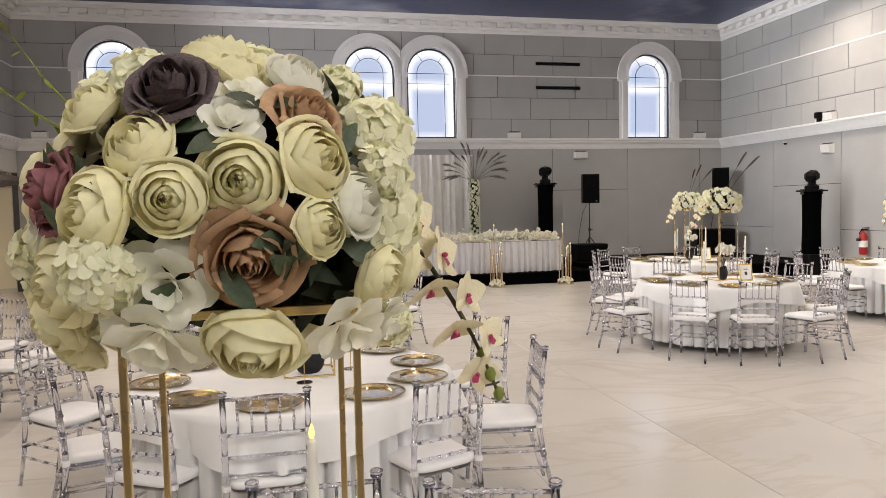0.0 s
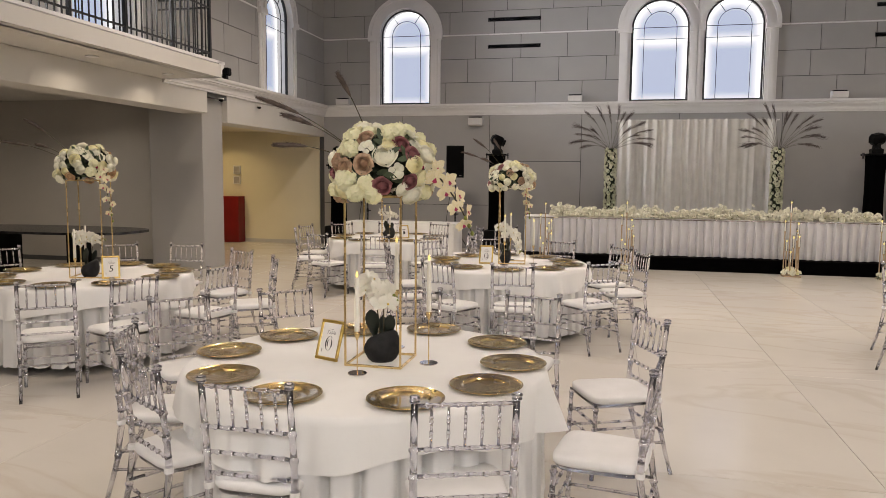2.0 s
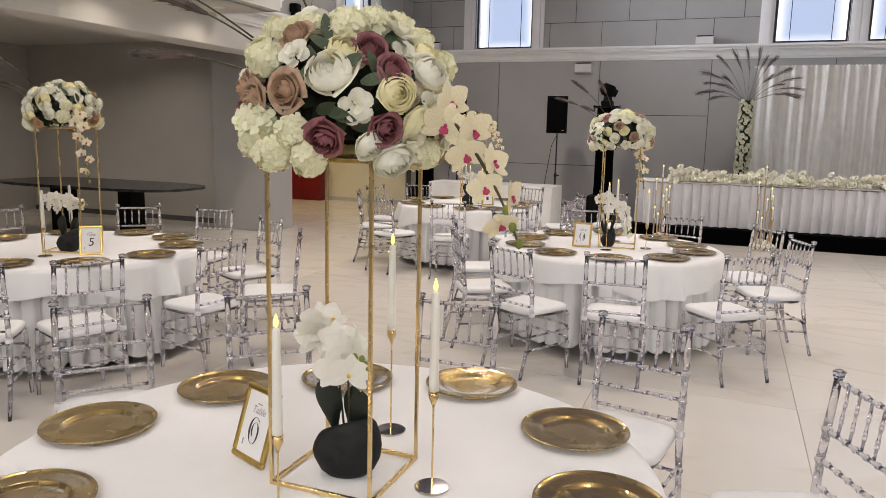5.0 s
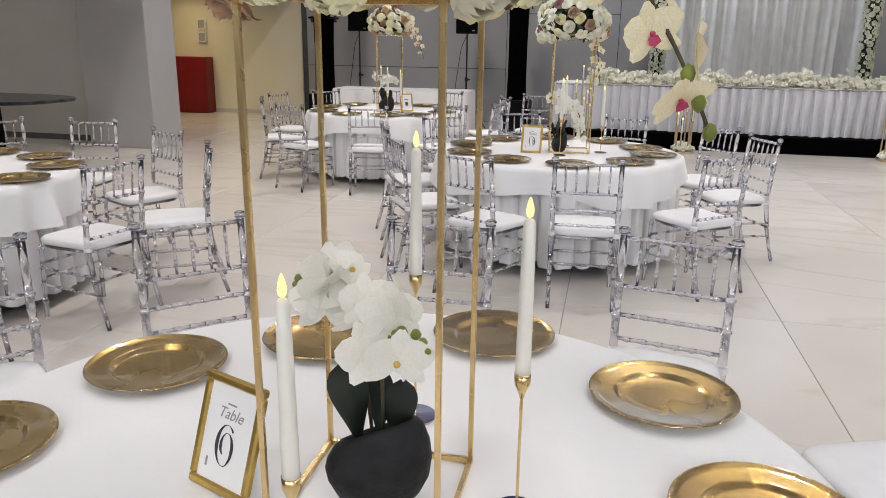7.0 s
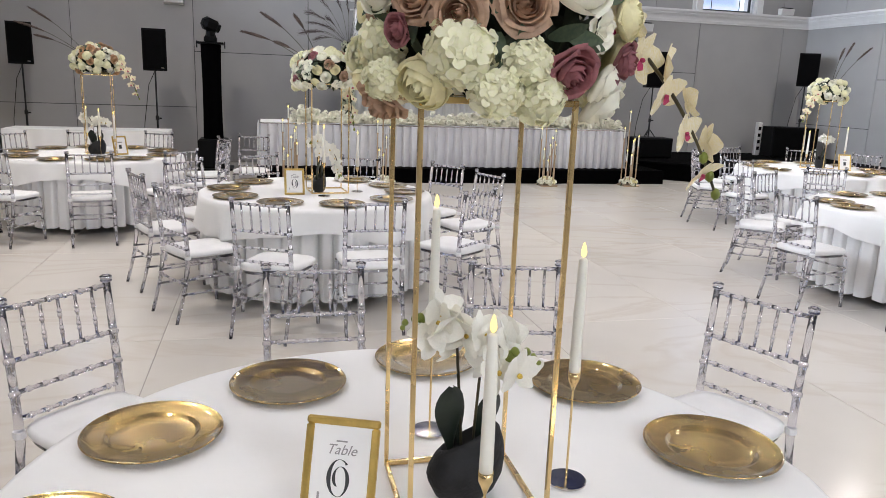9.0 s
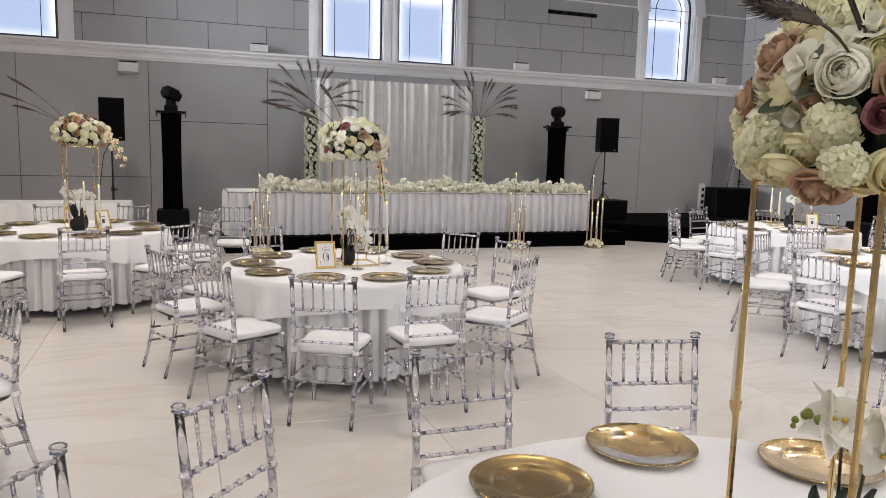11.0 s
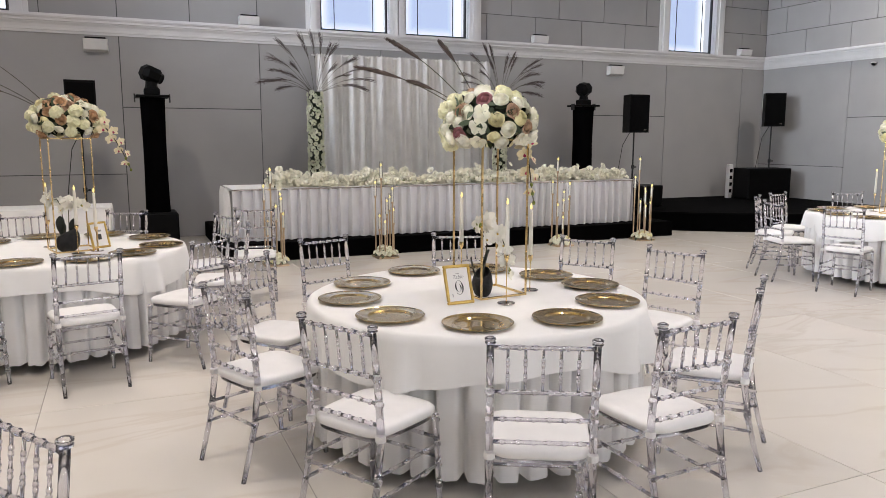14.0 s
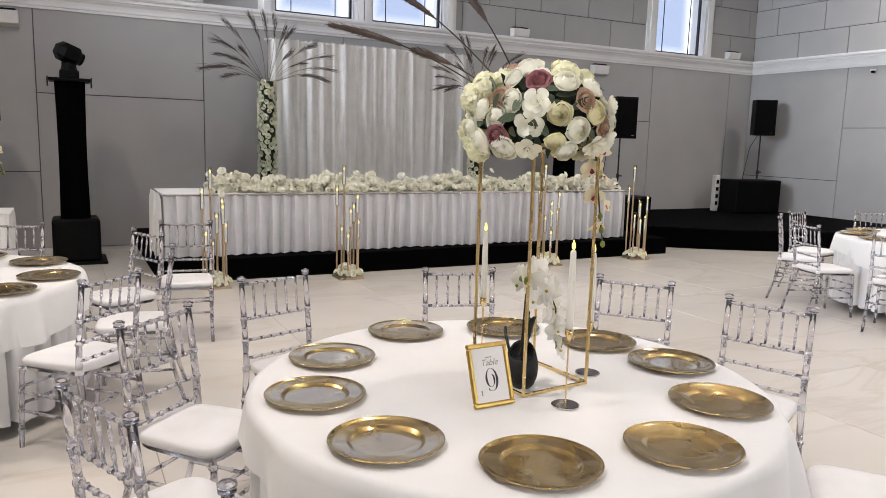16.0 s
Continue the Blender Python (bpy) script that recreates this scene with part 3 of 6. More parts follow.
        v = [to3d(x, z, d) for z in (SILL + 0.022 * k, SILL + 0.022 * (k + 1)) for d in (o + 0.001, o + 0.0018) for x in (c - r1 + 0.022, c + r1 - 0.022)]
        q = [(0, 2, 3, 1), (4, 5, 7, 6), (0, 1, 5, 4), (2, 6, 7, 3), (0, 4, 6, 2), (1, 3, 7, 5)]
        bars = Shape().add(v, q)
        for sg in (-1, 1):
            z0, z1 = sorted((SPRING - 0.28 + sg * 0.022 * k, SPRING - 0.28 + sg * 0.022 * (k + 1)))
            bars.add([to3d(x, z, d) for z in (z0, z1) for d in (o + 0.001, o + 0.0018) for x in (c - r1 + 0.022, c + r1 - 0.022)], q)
        part("diffuser", bars, M_RIM_GLOW[k], w)
    s = Shape()
    s.add([to3d(c - 1.0, SILL - 0.4, 0.5), to3d(c + 1.0, SILL - 0.4, 0.5), to3d(c + 1.0, 6.3, 0.5), to3d(c - 1.0, 6.3, 0.5)], [(0, 1, 2, 3)])
    solid("backdrop", s, M_SKYPANEL, "pale blue daylight sky outside the window", "sky", "structure")
    return w


for i, c in enumerate(BACK_WINDOWS):
    arched_window("window_%d" % (i + 1), c, back3, (0, 1, -1, 0)[i])
# South windows are made up after the back wall's, to carry the fill.
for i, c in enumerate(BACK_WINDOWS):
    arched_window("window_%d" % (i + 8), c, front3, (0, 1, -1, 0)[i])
for i, c in enumerate(LEFT_WINDOWS):
    arched_window("window_%d" % (i + 5), c, left3)

solid("trim_between_windows", Shape().box(2.82, YB - 0.05, SILL - 0.03, 3.12, YB, 5.55), M_TRIM, "white plaster backing between the paired windows", "moulding", "structure")

# ceiling
s = Shape()
s.box(XL - 0.4, YF - 0.4, ZC, XR + 0.4, YB + 0.4, ZC + 0.2)
solid("ceiling", s, M_CEIL, "deep blue ceiling painted with pale clouds", "ceiling", "structure")


def ceiling_lamp(x, y):
    t = thing("ceiling_light", "round recessed ceiling light with a pale rim", "light", pose(x, y, ZC), "hall ceiling lights")
    part("rim", Shape().lathe([(0.25, 0.0), (0.31, -0.002), (0.32, -0.03), (0.27, -0.045), (0.25, -0.03)], 28), M_TRIM, t, smooth=True)
    part("diffuser", Shape().lathe([(0.0, -0.025), (0.25, -0.02), (0.25, -0.004)], 28), M_LAMPFACE, t)
    return t


def small_downlight(x, y, z):
    t = thing("downlight", "small round recessed downlight in the soffit", "light", pose(x, y, z), "soffit downlights")
    part("rim", Shape().lathe([(0.06, 0.0), (0.085, -0.002), (0.088, -0.010), (0.07, -0.014), (0.06, -0.008)], 20), M_TRIM, t, smooth=True)
    part("diffuser", Shape().lathe([(0.0, -0.005), (0.06, -0.004), (0.06, -0.001)], 20), M_LAMPFACE, t)


for x, y in SOFFIT_LAMPS:
    small_downlight(x, y, 3.298)
# Fittings for the added recess fill, matched to the soffit downlights.
for x, y in ((-8.3, 11.4), (-8.3, 8.8), (-10.4, 10.8)):
    small_downlight(x, y, 3.198)
_first = ceiling_lamp(*CEILING_LAMPS[0])
for x, y in CEILING_LAMPS[1:]:
    copy_thing(_first, pose(x, y, ZC))

# west side: pillars, recess, beam, corridor, balcony
s = Shape().box(-7.2, 12.36, 0, -6.1, 13.07, 3.2, 0.01)
solid("pillar", s, M_WALL, "square grey plastered pillar beside the corridor opening", "pillar", "structure")
s = Shape().box(-7.2, 6.5, 0, -6.1, 7.45, 3.2, 0.01)
solid("pillar", s, M_WALL, "square grey plastered pillar under the balcony", "pillar", "structure")
s = Shape().box(-12.0, 12.86, 0, -7.2, 13.06, 3.2)
solid("wall_recess", s, M_RECESS, "dark grey painted wall closing the recess", "wall", "structure")
s = Shape().box(-12.2, YF, 0, -12.0, YB, 3.2)
solid("wall_far_west", s, M_RECESS, "dark grey painted end wall", "wall", "structure")
s = Shape().box(-12.0, YF, 3.2, XL - 0.36, YB + 0.2, 3.3)
solid("ceiling_recess", s, M_SOFFIT, "plain pale soffit over the recess", "ceiling", "structure")
s = Shape().box(-6.5, YF, 2.86, -5.985, 12.36, 3.298, 0.008)
solid("beam", s, M_SOFFIT, "plain plastered beam under the balcony", "beam", "structure")
s = Shape().box(-6.5, 13.07, 2.74, -5.985, YB - 0.03, 3.244, 0.008)
solid("beam", s, M_SOFFIT, "plain plastered beam over the corridor opening", "beam", "structure")
s = Shape().box(-12.0, 13.06, 2.88, -6.5, YB, 2.95)
solid("ceiling_corridor", s, M_CORRIDOR, "low cream corridor ceiling", "ceiling", "structure")
s = Shape().box(-12.0, YB - 0.05, 0, -6.12, YB - 0.002, 2.88)
solid("wall_corridor", s, M_CORRIDOR, "cream painted corridor wall", "wall", "structure")
s = Shape().box(-12.0, YB - 0.062, 0, -6.12, YB - 0.052, 0.09)
solid("baseboard", s, M_RECESS, "low grey skirting board", "baseboard", "structure")
s = Shape().box(-12.0, 12.845, 0, -7.2, 12.858, 0.09)
solid("baseboard", s, M_JOINT, "low dark skirting board", "baseboard", "structure")

BX, BEND = -5.05, 11.1
bal = thing("balcony", "white plastered balcony with a moulded edge and black railing", "balcony", kind="structure")
part("slab", Shape().box(XL - 0.36, YF, 3.30, BX + 0.10, BEND - 0.05, 3.50), M_SOFFIT, bal)
prof = [(0.0, 3.30), (0.06, 3.30), (0.06, 3.345), (0.10, 3.36), (0.10, 3.43), (0.15, 3.46), (0.15, 3.51), (0.19, 3.52), (0.19, 3.56), (0.0, 3.56)]
s = Shape()
n = len(prof)
v = [(BX - 0.10 + o, YF, z) for o, z in prof] + [(BX - 0.10 + o, BEND, z) for o, z in prof]
s.add(v, [(i, (i + 1) % n, n + (i + 1) % n, n + i) for i in range(n)] + [tuple(range(n - 1, -1, -1)), tuple(range(n, 2 * n))])
v = [(BX + 0.09, BEND - 0.10 + o, z) for o, z in prof] + [(XL - 0.02, BEND - 0.10 + o, z) for o, z in prof]
s.add(v, [(i, (i + 1) % n, n + (i + 1) % n, n + i) for i in range(n)] + [tuple(range(n - 1, -1, -1)), tuple(range(n, 2 * n))])
part("edge_moulding", s, M_TRIM, bal)
s = Shape()
k = YF
while k < BEND - 0.1:
    s.box(BX - 0.02, k, 3.365, BX + 0.022, k + 0.07, 3.425)
    k += 0.13
part("egg_row", s, M_TRIM, bal)
rail = thing("railing", "black metal balcony railing with thin bars", "railing")
RX, RE = BX - 0.03, BEND - 0.16
part("handrail", Shape().box(RX - 0.03, YF, 4.50, RX + 0.03, RE + 0.03, 4.545, 0.01), M_BLACKMETAL, rail)
part("handrail", Shape().box(XL + 0.03, RE - 0.03, 4.50, RX - 0.031, RE + 0.03, 4.545, 0.01), M_BLACKMETAL, rail)
for z in (3.66, 4.36):
    part("cross_rail", Shape().box(RX - 0.012, YF, z, RX + 0.012, RE, z + 0.025), M_BLACKMETAL, rail)
    part("cross_rail", Shape().box(XL + 0.03, RE - 0.012, z, RX - 0.013, RE + 0.012, z + 0.025), M_BLACKMETAL, rail)
bar_me = Shape().box(-0.008, -0.008, 3.58, 0.008, 0.008, 4.50).mesh("bar", M_BLACKMETAL)
post_me = Shape().box(-0.022, -0.022, 3.561, 0.022, 0.022, 4.50).mesh("post", M_BLACKMETAL)
k, i = RE, 0
while k > 3.0:
    part("post" if i % 9 == 0 else "bar", post_me if i % 9 == 0 else bar_me, None, rail, at=Matrix.Translation((RX, k, 0)))
    k -= 0.115
    i += 1
for i in range(1, 7):
    part("bar", bar_me, None, rail, at=Matrix.Translation((RX - 0.125 * i, RE, 0)))

# ---- stage and wall-side equipment ----
STAGE_Z, RISER_Z = 0.34, 0.25


def prism(outline, z0, z1):
    s = Shape()
    n = len(outline)
    v = [(x, y, z0) for x, y in outline] + [(x, y, z1) for x, y in outline]
    s.add(v, [(i, (i + 1) % n, n + (i + 1) % n, n + i) for i in range(n)] + [tuple(range(n - 1, -1, -1)), tuple(range(n, 2 * n))])
    return s


t = thing("platform", "low black carpeted platform under the head table", "platform")
for i in range(4):
    x0 = -0.53 + 1.84 * i
    part("deck", Shape().box(x0 + 0.002, 14.80, 0.03, x0 + 1.838, 17.90, RISER_Z, 0.004), M_STAGE, t)
part("fascia", Shape().box(-0.55, 14.78, 0.0, 6.85, 14.798, RISER_Z - 0.006, 0.002), M_BLACKCLOTH, t, "black cloth fascia")
part("fascia", Shape().box(-0.55, 14.80, 0.0, -0.532, 17.90, RISER_Z - 0.006, 0.002), M_BLACKCLOTH, t, "black cloth fascia")
part("fascia", Shape().box(6.834, 14.80, 0.0, 6.85, 17.90, RISER_Z - 0.006, 0.002), M_BLACKCLOTH, t, "black cloth fascia")
arc = [(6.86, 15.75)]
for i in range(9):
    u = i / 8
    arc.append((6.95 + 5.1 * u, 15.65 - 2.35 * math.sin(u * math.pi / 2) ** 0.9 + 0.5 * u * u))
t = thing("stage", "black carpeted corner stage with a curved front", "stage")
part("deck", prism(arc + [(12.06, 17.90), (6.86, 17.90)], STAGE_Z - 0.03, STAGE_Z), M_STAGE, t)
part("fascia", prism([(x + 0.012, y + 0.012) for x, y in arc] + [(12.05, 17.89), (6.872, 17.89)], 0.0, STAGE_Z - 0.031), M_BLACKCLOTH, t, "black cloth fascia with a curved front")


def light_tower(x, y, h, base, head=20):
    t = thing("light_tower", "black cloth-covered tower with a moving-head spotlight on top", "stage light", pose(x, y, base), "light towers")
    part("base", Shape().box(-0.34, -0.34, 0.0, 0.34, 0.34, 0.03, 0.008).box(-0.27, -0.27, 0.0305, 0.27, 0.27, 0.56, 0.03), M_BLACKPLASTIC, t)
    c = Shape()
    w = 0.17
    n = 14
    v, f = [], []
    for j in range(n + 1):
        z = 0.561 + (h - 0.596) * j / n
        r = w - 0.012 * math.sin(math.pi * j / n)
        for i in range(16):
            a = 2 * math.pi * (i + 0.5) / 16
            q = max(abs(math.cos(a)), abs(math.sin(a)))
            k2 = 1 / q if 1 / q < 1.32 else 1.32
            v.append((r * k2 * math.cos(a), r * k2 * math.sin(a), z))
    for j in range(n):
        for i in range(16):
            f.append((j * 16 + i, j * 16 + (i + 1) % 16, (j + 1) * 16 + (i + 1) % 16, (j + 1) * 16 + i))
    c.add(v, f)
    part("cover", c, M_BLACKCLOTH, t, "matt black stretch cover", True)
    part("top_plate", Shape().box(-0.23, -0.23, h - 0.035, 0.23, 0.23, h, 0.008), M_BLACKPLASTIC, t)
    part("clamp", Shape().box(-0.25, -0.05, h - 0.10, -0.232, 0.05, h + 0.02).box(0.232, -0.05, h - 0.10, 0.25, 0.05, h + 0.02), M_BLACKMETAL, t)
    sp = part("spotlight", Shape().box(-0.11, -0.11, h + 0.001, 0.11, 0.11, h + 0.10, 0.015), M_BLACKPLASTIC, t)
    part("yoke", Shape().lathe([(0.10, h + 0.101), (0.085, h + 0.13), (0.075, h + 0.24), (0.09, h + 0.27)], 8), M_BLACKPLASTIC, sp)
    m = Matrix.Translation((0, 0, h + 0.30)) @ Euler((radians(12), radians(head), radians(25))).to_matrix().to_4x4()
    part("lamp_head", Shape().put(Shape().box(-0.15, -0.13, -0.115, 0.15, 0.13, 0.115, 0.065), m).put(Shape().lathe([(0.075, 0.0), (0.08, 0.02), (0.066, 0.024), (0.0, 0.018)], 16), m @ Matrix.Translation((0.15, 0, 0)) @ Matrix.Rotation(radians(90), 4, "Y")), M_BLACKPLASTIC, sp)
    return t


light_tower(-1.33, 16.66, 2.27, 0.0, 20)
light_tower(6.50, 17.05, 2.30 - RISER_Z, RISER_Z, -12)
light_tower(-5.20, 16.86, 2.02, 0.0, 15)
light_tower(11.25, 13.25, 1.98 - 0.02, 0.0, -15)


def speaker(x, y, zc, base, yaw, h=0.68, w=0.40):
    t = thing("loudspeaker", "black loudspeaker raised on a tripod pole", "loudspeaker", pose(x, y, base, 0, 0, yaw), "hall loudspeakers")
    z0, z1 = zc - base - h / 2, zc - base + h / 2
    v = [(-w / 2, -0.19, z0), (w / 2, -0.19, z0), (w * 0.36, 0.19, z0), (-w * 0.36, 0.19, z0)]
    s = Shape()
    vv = v + [(a, b, z1) for a, b, _ in v]
    s.add(vv, [(3, 2, 1, 0), (4, 5, 6, 7), (0, 1, 5, 4), (1, 2, 6, 5), (2, 3, 7, 6), (3, 0, 4, 7)])
    part("cabinet", s, M_BLACKPLASTIC, t)
    part("grille", Shape().box(-w / 2 + 0.02, -0.205, z0 + 0.03, w / 2 - 0.02, -0.191, z1 - 0.03, 0.006), M_GRILLE, t)
    part("badge", Shape().box(0.10, -0.208, z0 + 0.045, 0.15, -0.2055, z0 + 0.06), M_CHROME, t)
    part("pole", Shape().lathe([(0.019, 0.30), (0.019, z0 * 0.55), (0.015, z0 * 0.55), (0.015, z0)], 10).lathe([(0.032, z0 * 0.5), (0.032, z0 * 0.5 + 0.07)], 10), M_BLACKMETAL, t)
    part("knob", Shape().box(0.03, -0.015, z0 * 0.5 + 0.02, 0.075, 0.015, z0 * 0.5 + 0.045), M_BLACKMETAL, t)
    for k in range(3):
        a = radians(90 + 120 * k)
        part("leg", Shape().tube([(0.02 * math.cos(a), 0.02 * math.sin(a), 0.55), (0.45 * math.cos(a), 0.45 * math.sin(a), 0.012)], 0.011, 6), M_BLACKMETAL, t)
    s = Shape().tube([(0.02, 0.15, z0 + 0.05), (-0.12, 0.22, z0 - 0.25), (-0.22, 0.2, z0 * 0.45), (-0.26, 0.2, 0.02)], 0.006, 5)
    part("cable", s, M_BLACKPLASTIC, t)
    return t


def subwoofer(x, y, base, w=0.75, h=0.46, d=0.6, yaw=0):
    t = thing("subwoofer", "low black bass loudspeaker cabinet", "loudspeaker", pose(x, y, base, 0, 0, yaw))
    part("cabinet", Shape().box(-w / 2, -d / 2, 0.02, w / 2, d / 2, h, 0.012), M_BLACKPLASTIC, t)
    part("grille", Shape().box(-w / 2 + 0.03, -d / 2 - 0.016, 0.05, w / 2 - 0.03, -d / 2 - 0.001, h - 0.03, 0.005), M_GRILLE, t)
    for sx in (-1, 1):
        for sy in (-1, 1):
            part("foot", Shape().lathe([(0.025, 0), (0.025, 0.02)], 10, at=(sx * (w / 2 - 0.06), sy * (d / 2 - 0.06), 0)), M_BLACKPLASTIC, t)
    return t


speaker(-4.60, 17.25, 2.13, 0.0, 12, 0.72)
speaker(-2.30, 16.72, 2.095, 0.0, 8, 0.72)
speaker(7.66, 16.95, 2.145, STAGE_Z, -8, 0.74, 0.43)
speaker(11.50, 17.05, 2.29, STAGE_Z, -30, 0.72, 0.43)
subwoofer(7.40, 16.45, STAGE_Z, 0.85, 0.42, 0.5, 0)
subwoofer(11.20, 16.95, STAGE_Z, 1.02, 0.68, 0.6, -14)
t = thing("wall_speaker", "slim column of small monitor boxes standing on the stage", "loudspeaker", pose(10.72, 17.42, STAGE_Z))
part("column", Shape().box(-0.06, -0.05, 0, 0.06, 0.05, 0.75, 0.01), M_WHITEPLASTIC, t)
for k in range(4):
    part("slot", Shape().box(-0.035, -0.056, 0.12 + 0.15 * k, 0.035, -0.0505, 0.20 + 0.15 * k), M_BLACKPLASTIC, t)


def extinguisher(x, y, z, yaw=0):
    t = thing("fire_extinguisher", "red fire extinguisher with a black hose hung on the wall", "extinguisher", pose(x, y, z, 0, 0, yaw))
    part("cylinder", Shape().lathe([(0.0, 0.0), (0.07, 0.01), (0.085, 0.04), (0.085, 0.40), (0.06, 0.46), (0.025, 0.49), (0.022, 0.53)], 18), M_REDEXT, t, smooth=True)
    part("valve", Shape().box(-0.03, -0.10, 0.53, 0.03, 0.05, 0.56, 0.006).box(-0.015, -0.13, 0.57, 0.015, 0.04, 0.585, 0.004), M_BLACKPLASTIC, t)
    part("hose", Shape().tube([(0.03, 0, 0.54), (0.12, -0.02, 0.48), (0.125, -0.02, 0.25), (0.09, -0.03, 0.10)], 0.013, 6), M_BLACKPLASTIC, t)
    part("label", Shape().lathe([(0.0865, 0.17), (0.0865, 0.31)], 18), M_CARD, t)
    part("bracket", Shape().box(-0.04, 0.086, 0.30, 0.04, 0.14, 0.36), M_BLACKMETAL, t)


extinguisher(-5.62, 17.77, 0.42)
extinguisher(11.95, 12.55, 0.55, 90)


def emergency_box(x, y, z, yaw=0, w=0.36, h=0.2):
    t = thing("emergency_light", "white box lamp fixed to the wall", "light", pose(x, y, z, 0, 0, yaw), "emergency lights")
    s = Shape()
    v = [(-w / 2, 0.0, 0), (w / 2, 0.0, 0), (w / 2, 0.0, h), (-w / 2, 0.0, h), (-w / 2 + 0.01, -0.12, 0.03), (w / 2 - 0.01, -0.12, 0.03), (w / 2 - 0.01, -0.15, h - 0.01), (-w / 2 + 0.01, -0.15, h - 0.01)]
    s.add(v, [(0, 1, 2, 3), (7, 6, 5, 4), (0, 4, 5, 1), (1, 5, 6, 2), (2, 6, 7, 3), (3, 7, 4, 0)])
    part("housing", s, M_WHITEPLASTIC, t)
    part("visor", Shape().box(-w / 2 + 0.03, -0.10, h, w / 2 - 0.03, -0.02, h + 0.02, 0.004), M_BLACKPLASTIC, t)


for x, z in ((-2.06, 2.985), (7.82, 2.965)):
    emergency_box(x, YB - 0.024, z)
for x in (-5.45, 0.30, 5.95, 11.35):
    emergency_box(x, YB - 0.05, 3.502, 0, 0.34, 0.17)
emergency_box(XR - 0.05, 13.6, 3.502, -90, 0.3, 0.2)
emergency_box(XR - 0.024, 13.7, 2.78, -90, 0.3, 0.22)


def camera_dome(x, y, z):
    t = thing("security_camera", "small dark dome camera under the ledge", "camera", pose(x, y, z))
    part("mount", Shape().lathe([(0.05, 0.0), (0.05, -0.02)], 14), M_WHITEPLASTIC, t)
    part("dome", Shape().lathe([(0.042, -0.021), (0.04, -0.045), (0.025, -0.065), (0.0, -0.07)], 14), M_BLACKPLASTIC, t, smooth=True)


for p in ((-5.9, 14.2, 3.17), (12.0, 15.1, 3.17), (-5.93, 12.75, 3.17)):
    camera_dome(*p)


def spot_on_ledge(x, y, z, yaw):
    t = thing("wall_spotlight", "small dark spotlight on the wall ledge", "light", pose(x, y, z, 0, 0, yaw))
    part("stand", Shape().box(-0.05, -0.04, 0, 0.05, 0.04, 0.10, 0.008), M_BLACKPLASTIC, t)
    part("head", Shape().box(-0.07, -0.10, 0.10, 0.07, 0.06, 0.24, 0.02), M_BLACKPLASTIC, t)
    part("plate", Shape().box(-0.20, 0.065, 0, 0.20, 0.08, 0.22, 0.004), M_WHITEPLASTIC, t)


spot_on_ledge(-5.92, 12.9, 3.502, 90)
spot_on_ledge(XR - 0.1, 13.95, 3.502, -90)


def vent_slit(x, z):
    t = thing("ceiling_vent", "long black linear air vent in the wall", "vent", pose(x, YB - 0.022, z))
    part("frame", Shape().box(-0.63, -0.008, -0.045, 0.63, 0.0, -0.032).box(-0.63, -0.008, 0.032, 0.63, 0.0, 0.045).box(-0.63, -0.008, -0.032, -0.615, 0, 0.032).box(0.615, -0.008, -0.032, 0.63, 0, 0.032), M_BLACKMETAL, t)
    part("backing", Shape().box(-0.614, -0.003, -0.0315, 0.614, -0.0005, 0.0315), M_BLACKCLOTH, t)
    for k in (-0.012, 0.012):
        part("slat", Shape().box(-0.614, -0.007, k - 0.003, 0.614, -0.0035, k + 0.003), M_BLACKMETAL, t)


for x in (-1.165, 7.225):
    for z in (5.49, 4.86):
        vent_slit(x, z)

# red panel, wall notices and black table in the side spaces
t = thing("cabinet", "dark red lacquered cabinet standing in the corridor", "cabinet", pose(-8.80, 17.70, 0))
part("body", Shape().box(-0.58, -0.16, 0.0, 0.58, 0.165, 1.20, 0.006), M_RED, t)
part("door", Shape().box(-0.575, -0.182, 0.02, -0.002, -0.161, 1.19, 0.004), M_RED, t)
part("door", Shape().box(0.002, -0.182, 0.02, 0.575, -0.161, 1.19, 0.004), M_RED, t)
for k in range(2):
    t = thing("wall_box", "small pale electrical box on the corridor wall", "box", pose(-8.42, YB - 0.051, 1.62 + 0.27 * k))
    part("housing", Shape().box(-0.10, -0.06, -0.11, 0.10, 0, 0.11, 0.008), M_WHITEPLASTIC, t)
    part("cover", Shape().box(-0.075, -0.066, -0.085, 0.075, -0.0605, 0.085, 0.004), M_GREYINK, t)
t = thing("air_conditioner", "white wall-mounted air conditioner unit on the pillar", "air conditioner", pose(-6.098, 6.95, 2.55, 0, 0, 90))
part("housing", Shape().box(-0.40, -0.22, 0, 0.40, 0, 0.30, 0.04), M_WHITEPLASTIC, t)
part("flap", Shape().box(-0.36, -0.228, 0.02, 0.36, -0.2215, 0.07, 0.003), M_TRIM, t)
part("duct", Shape().tube([(-0.3, -0.1, 0.30), (-0.1, -0.12, 0.36), (0.25, -0.1, 0.33), (0.34, -0.08, 0.30)], 0.03, 8), M_BLACKPLASTIC, t)
t = thing("black_table", "large black table with an oval top and a square leg", "table", pose(-8.2, 10.9, 0))
s = Shape()
n = 40
v = []
for z in (0.77, 0.81):
    v += [(1.75 * math.copysign(abs(math.cos(2 * math.pi * i / n)) ** 0.6, math.cos(2 * math.pi * i / n)),
           0.75 * math.copysign(abs(math.sin(2 * math.pi * i / n)) ** 0.6, math.sin(2 * math.pi * i / n)), z) for i in range(n)]
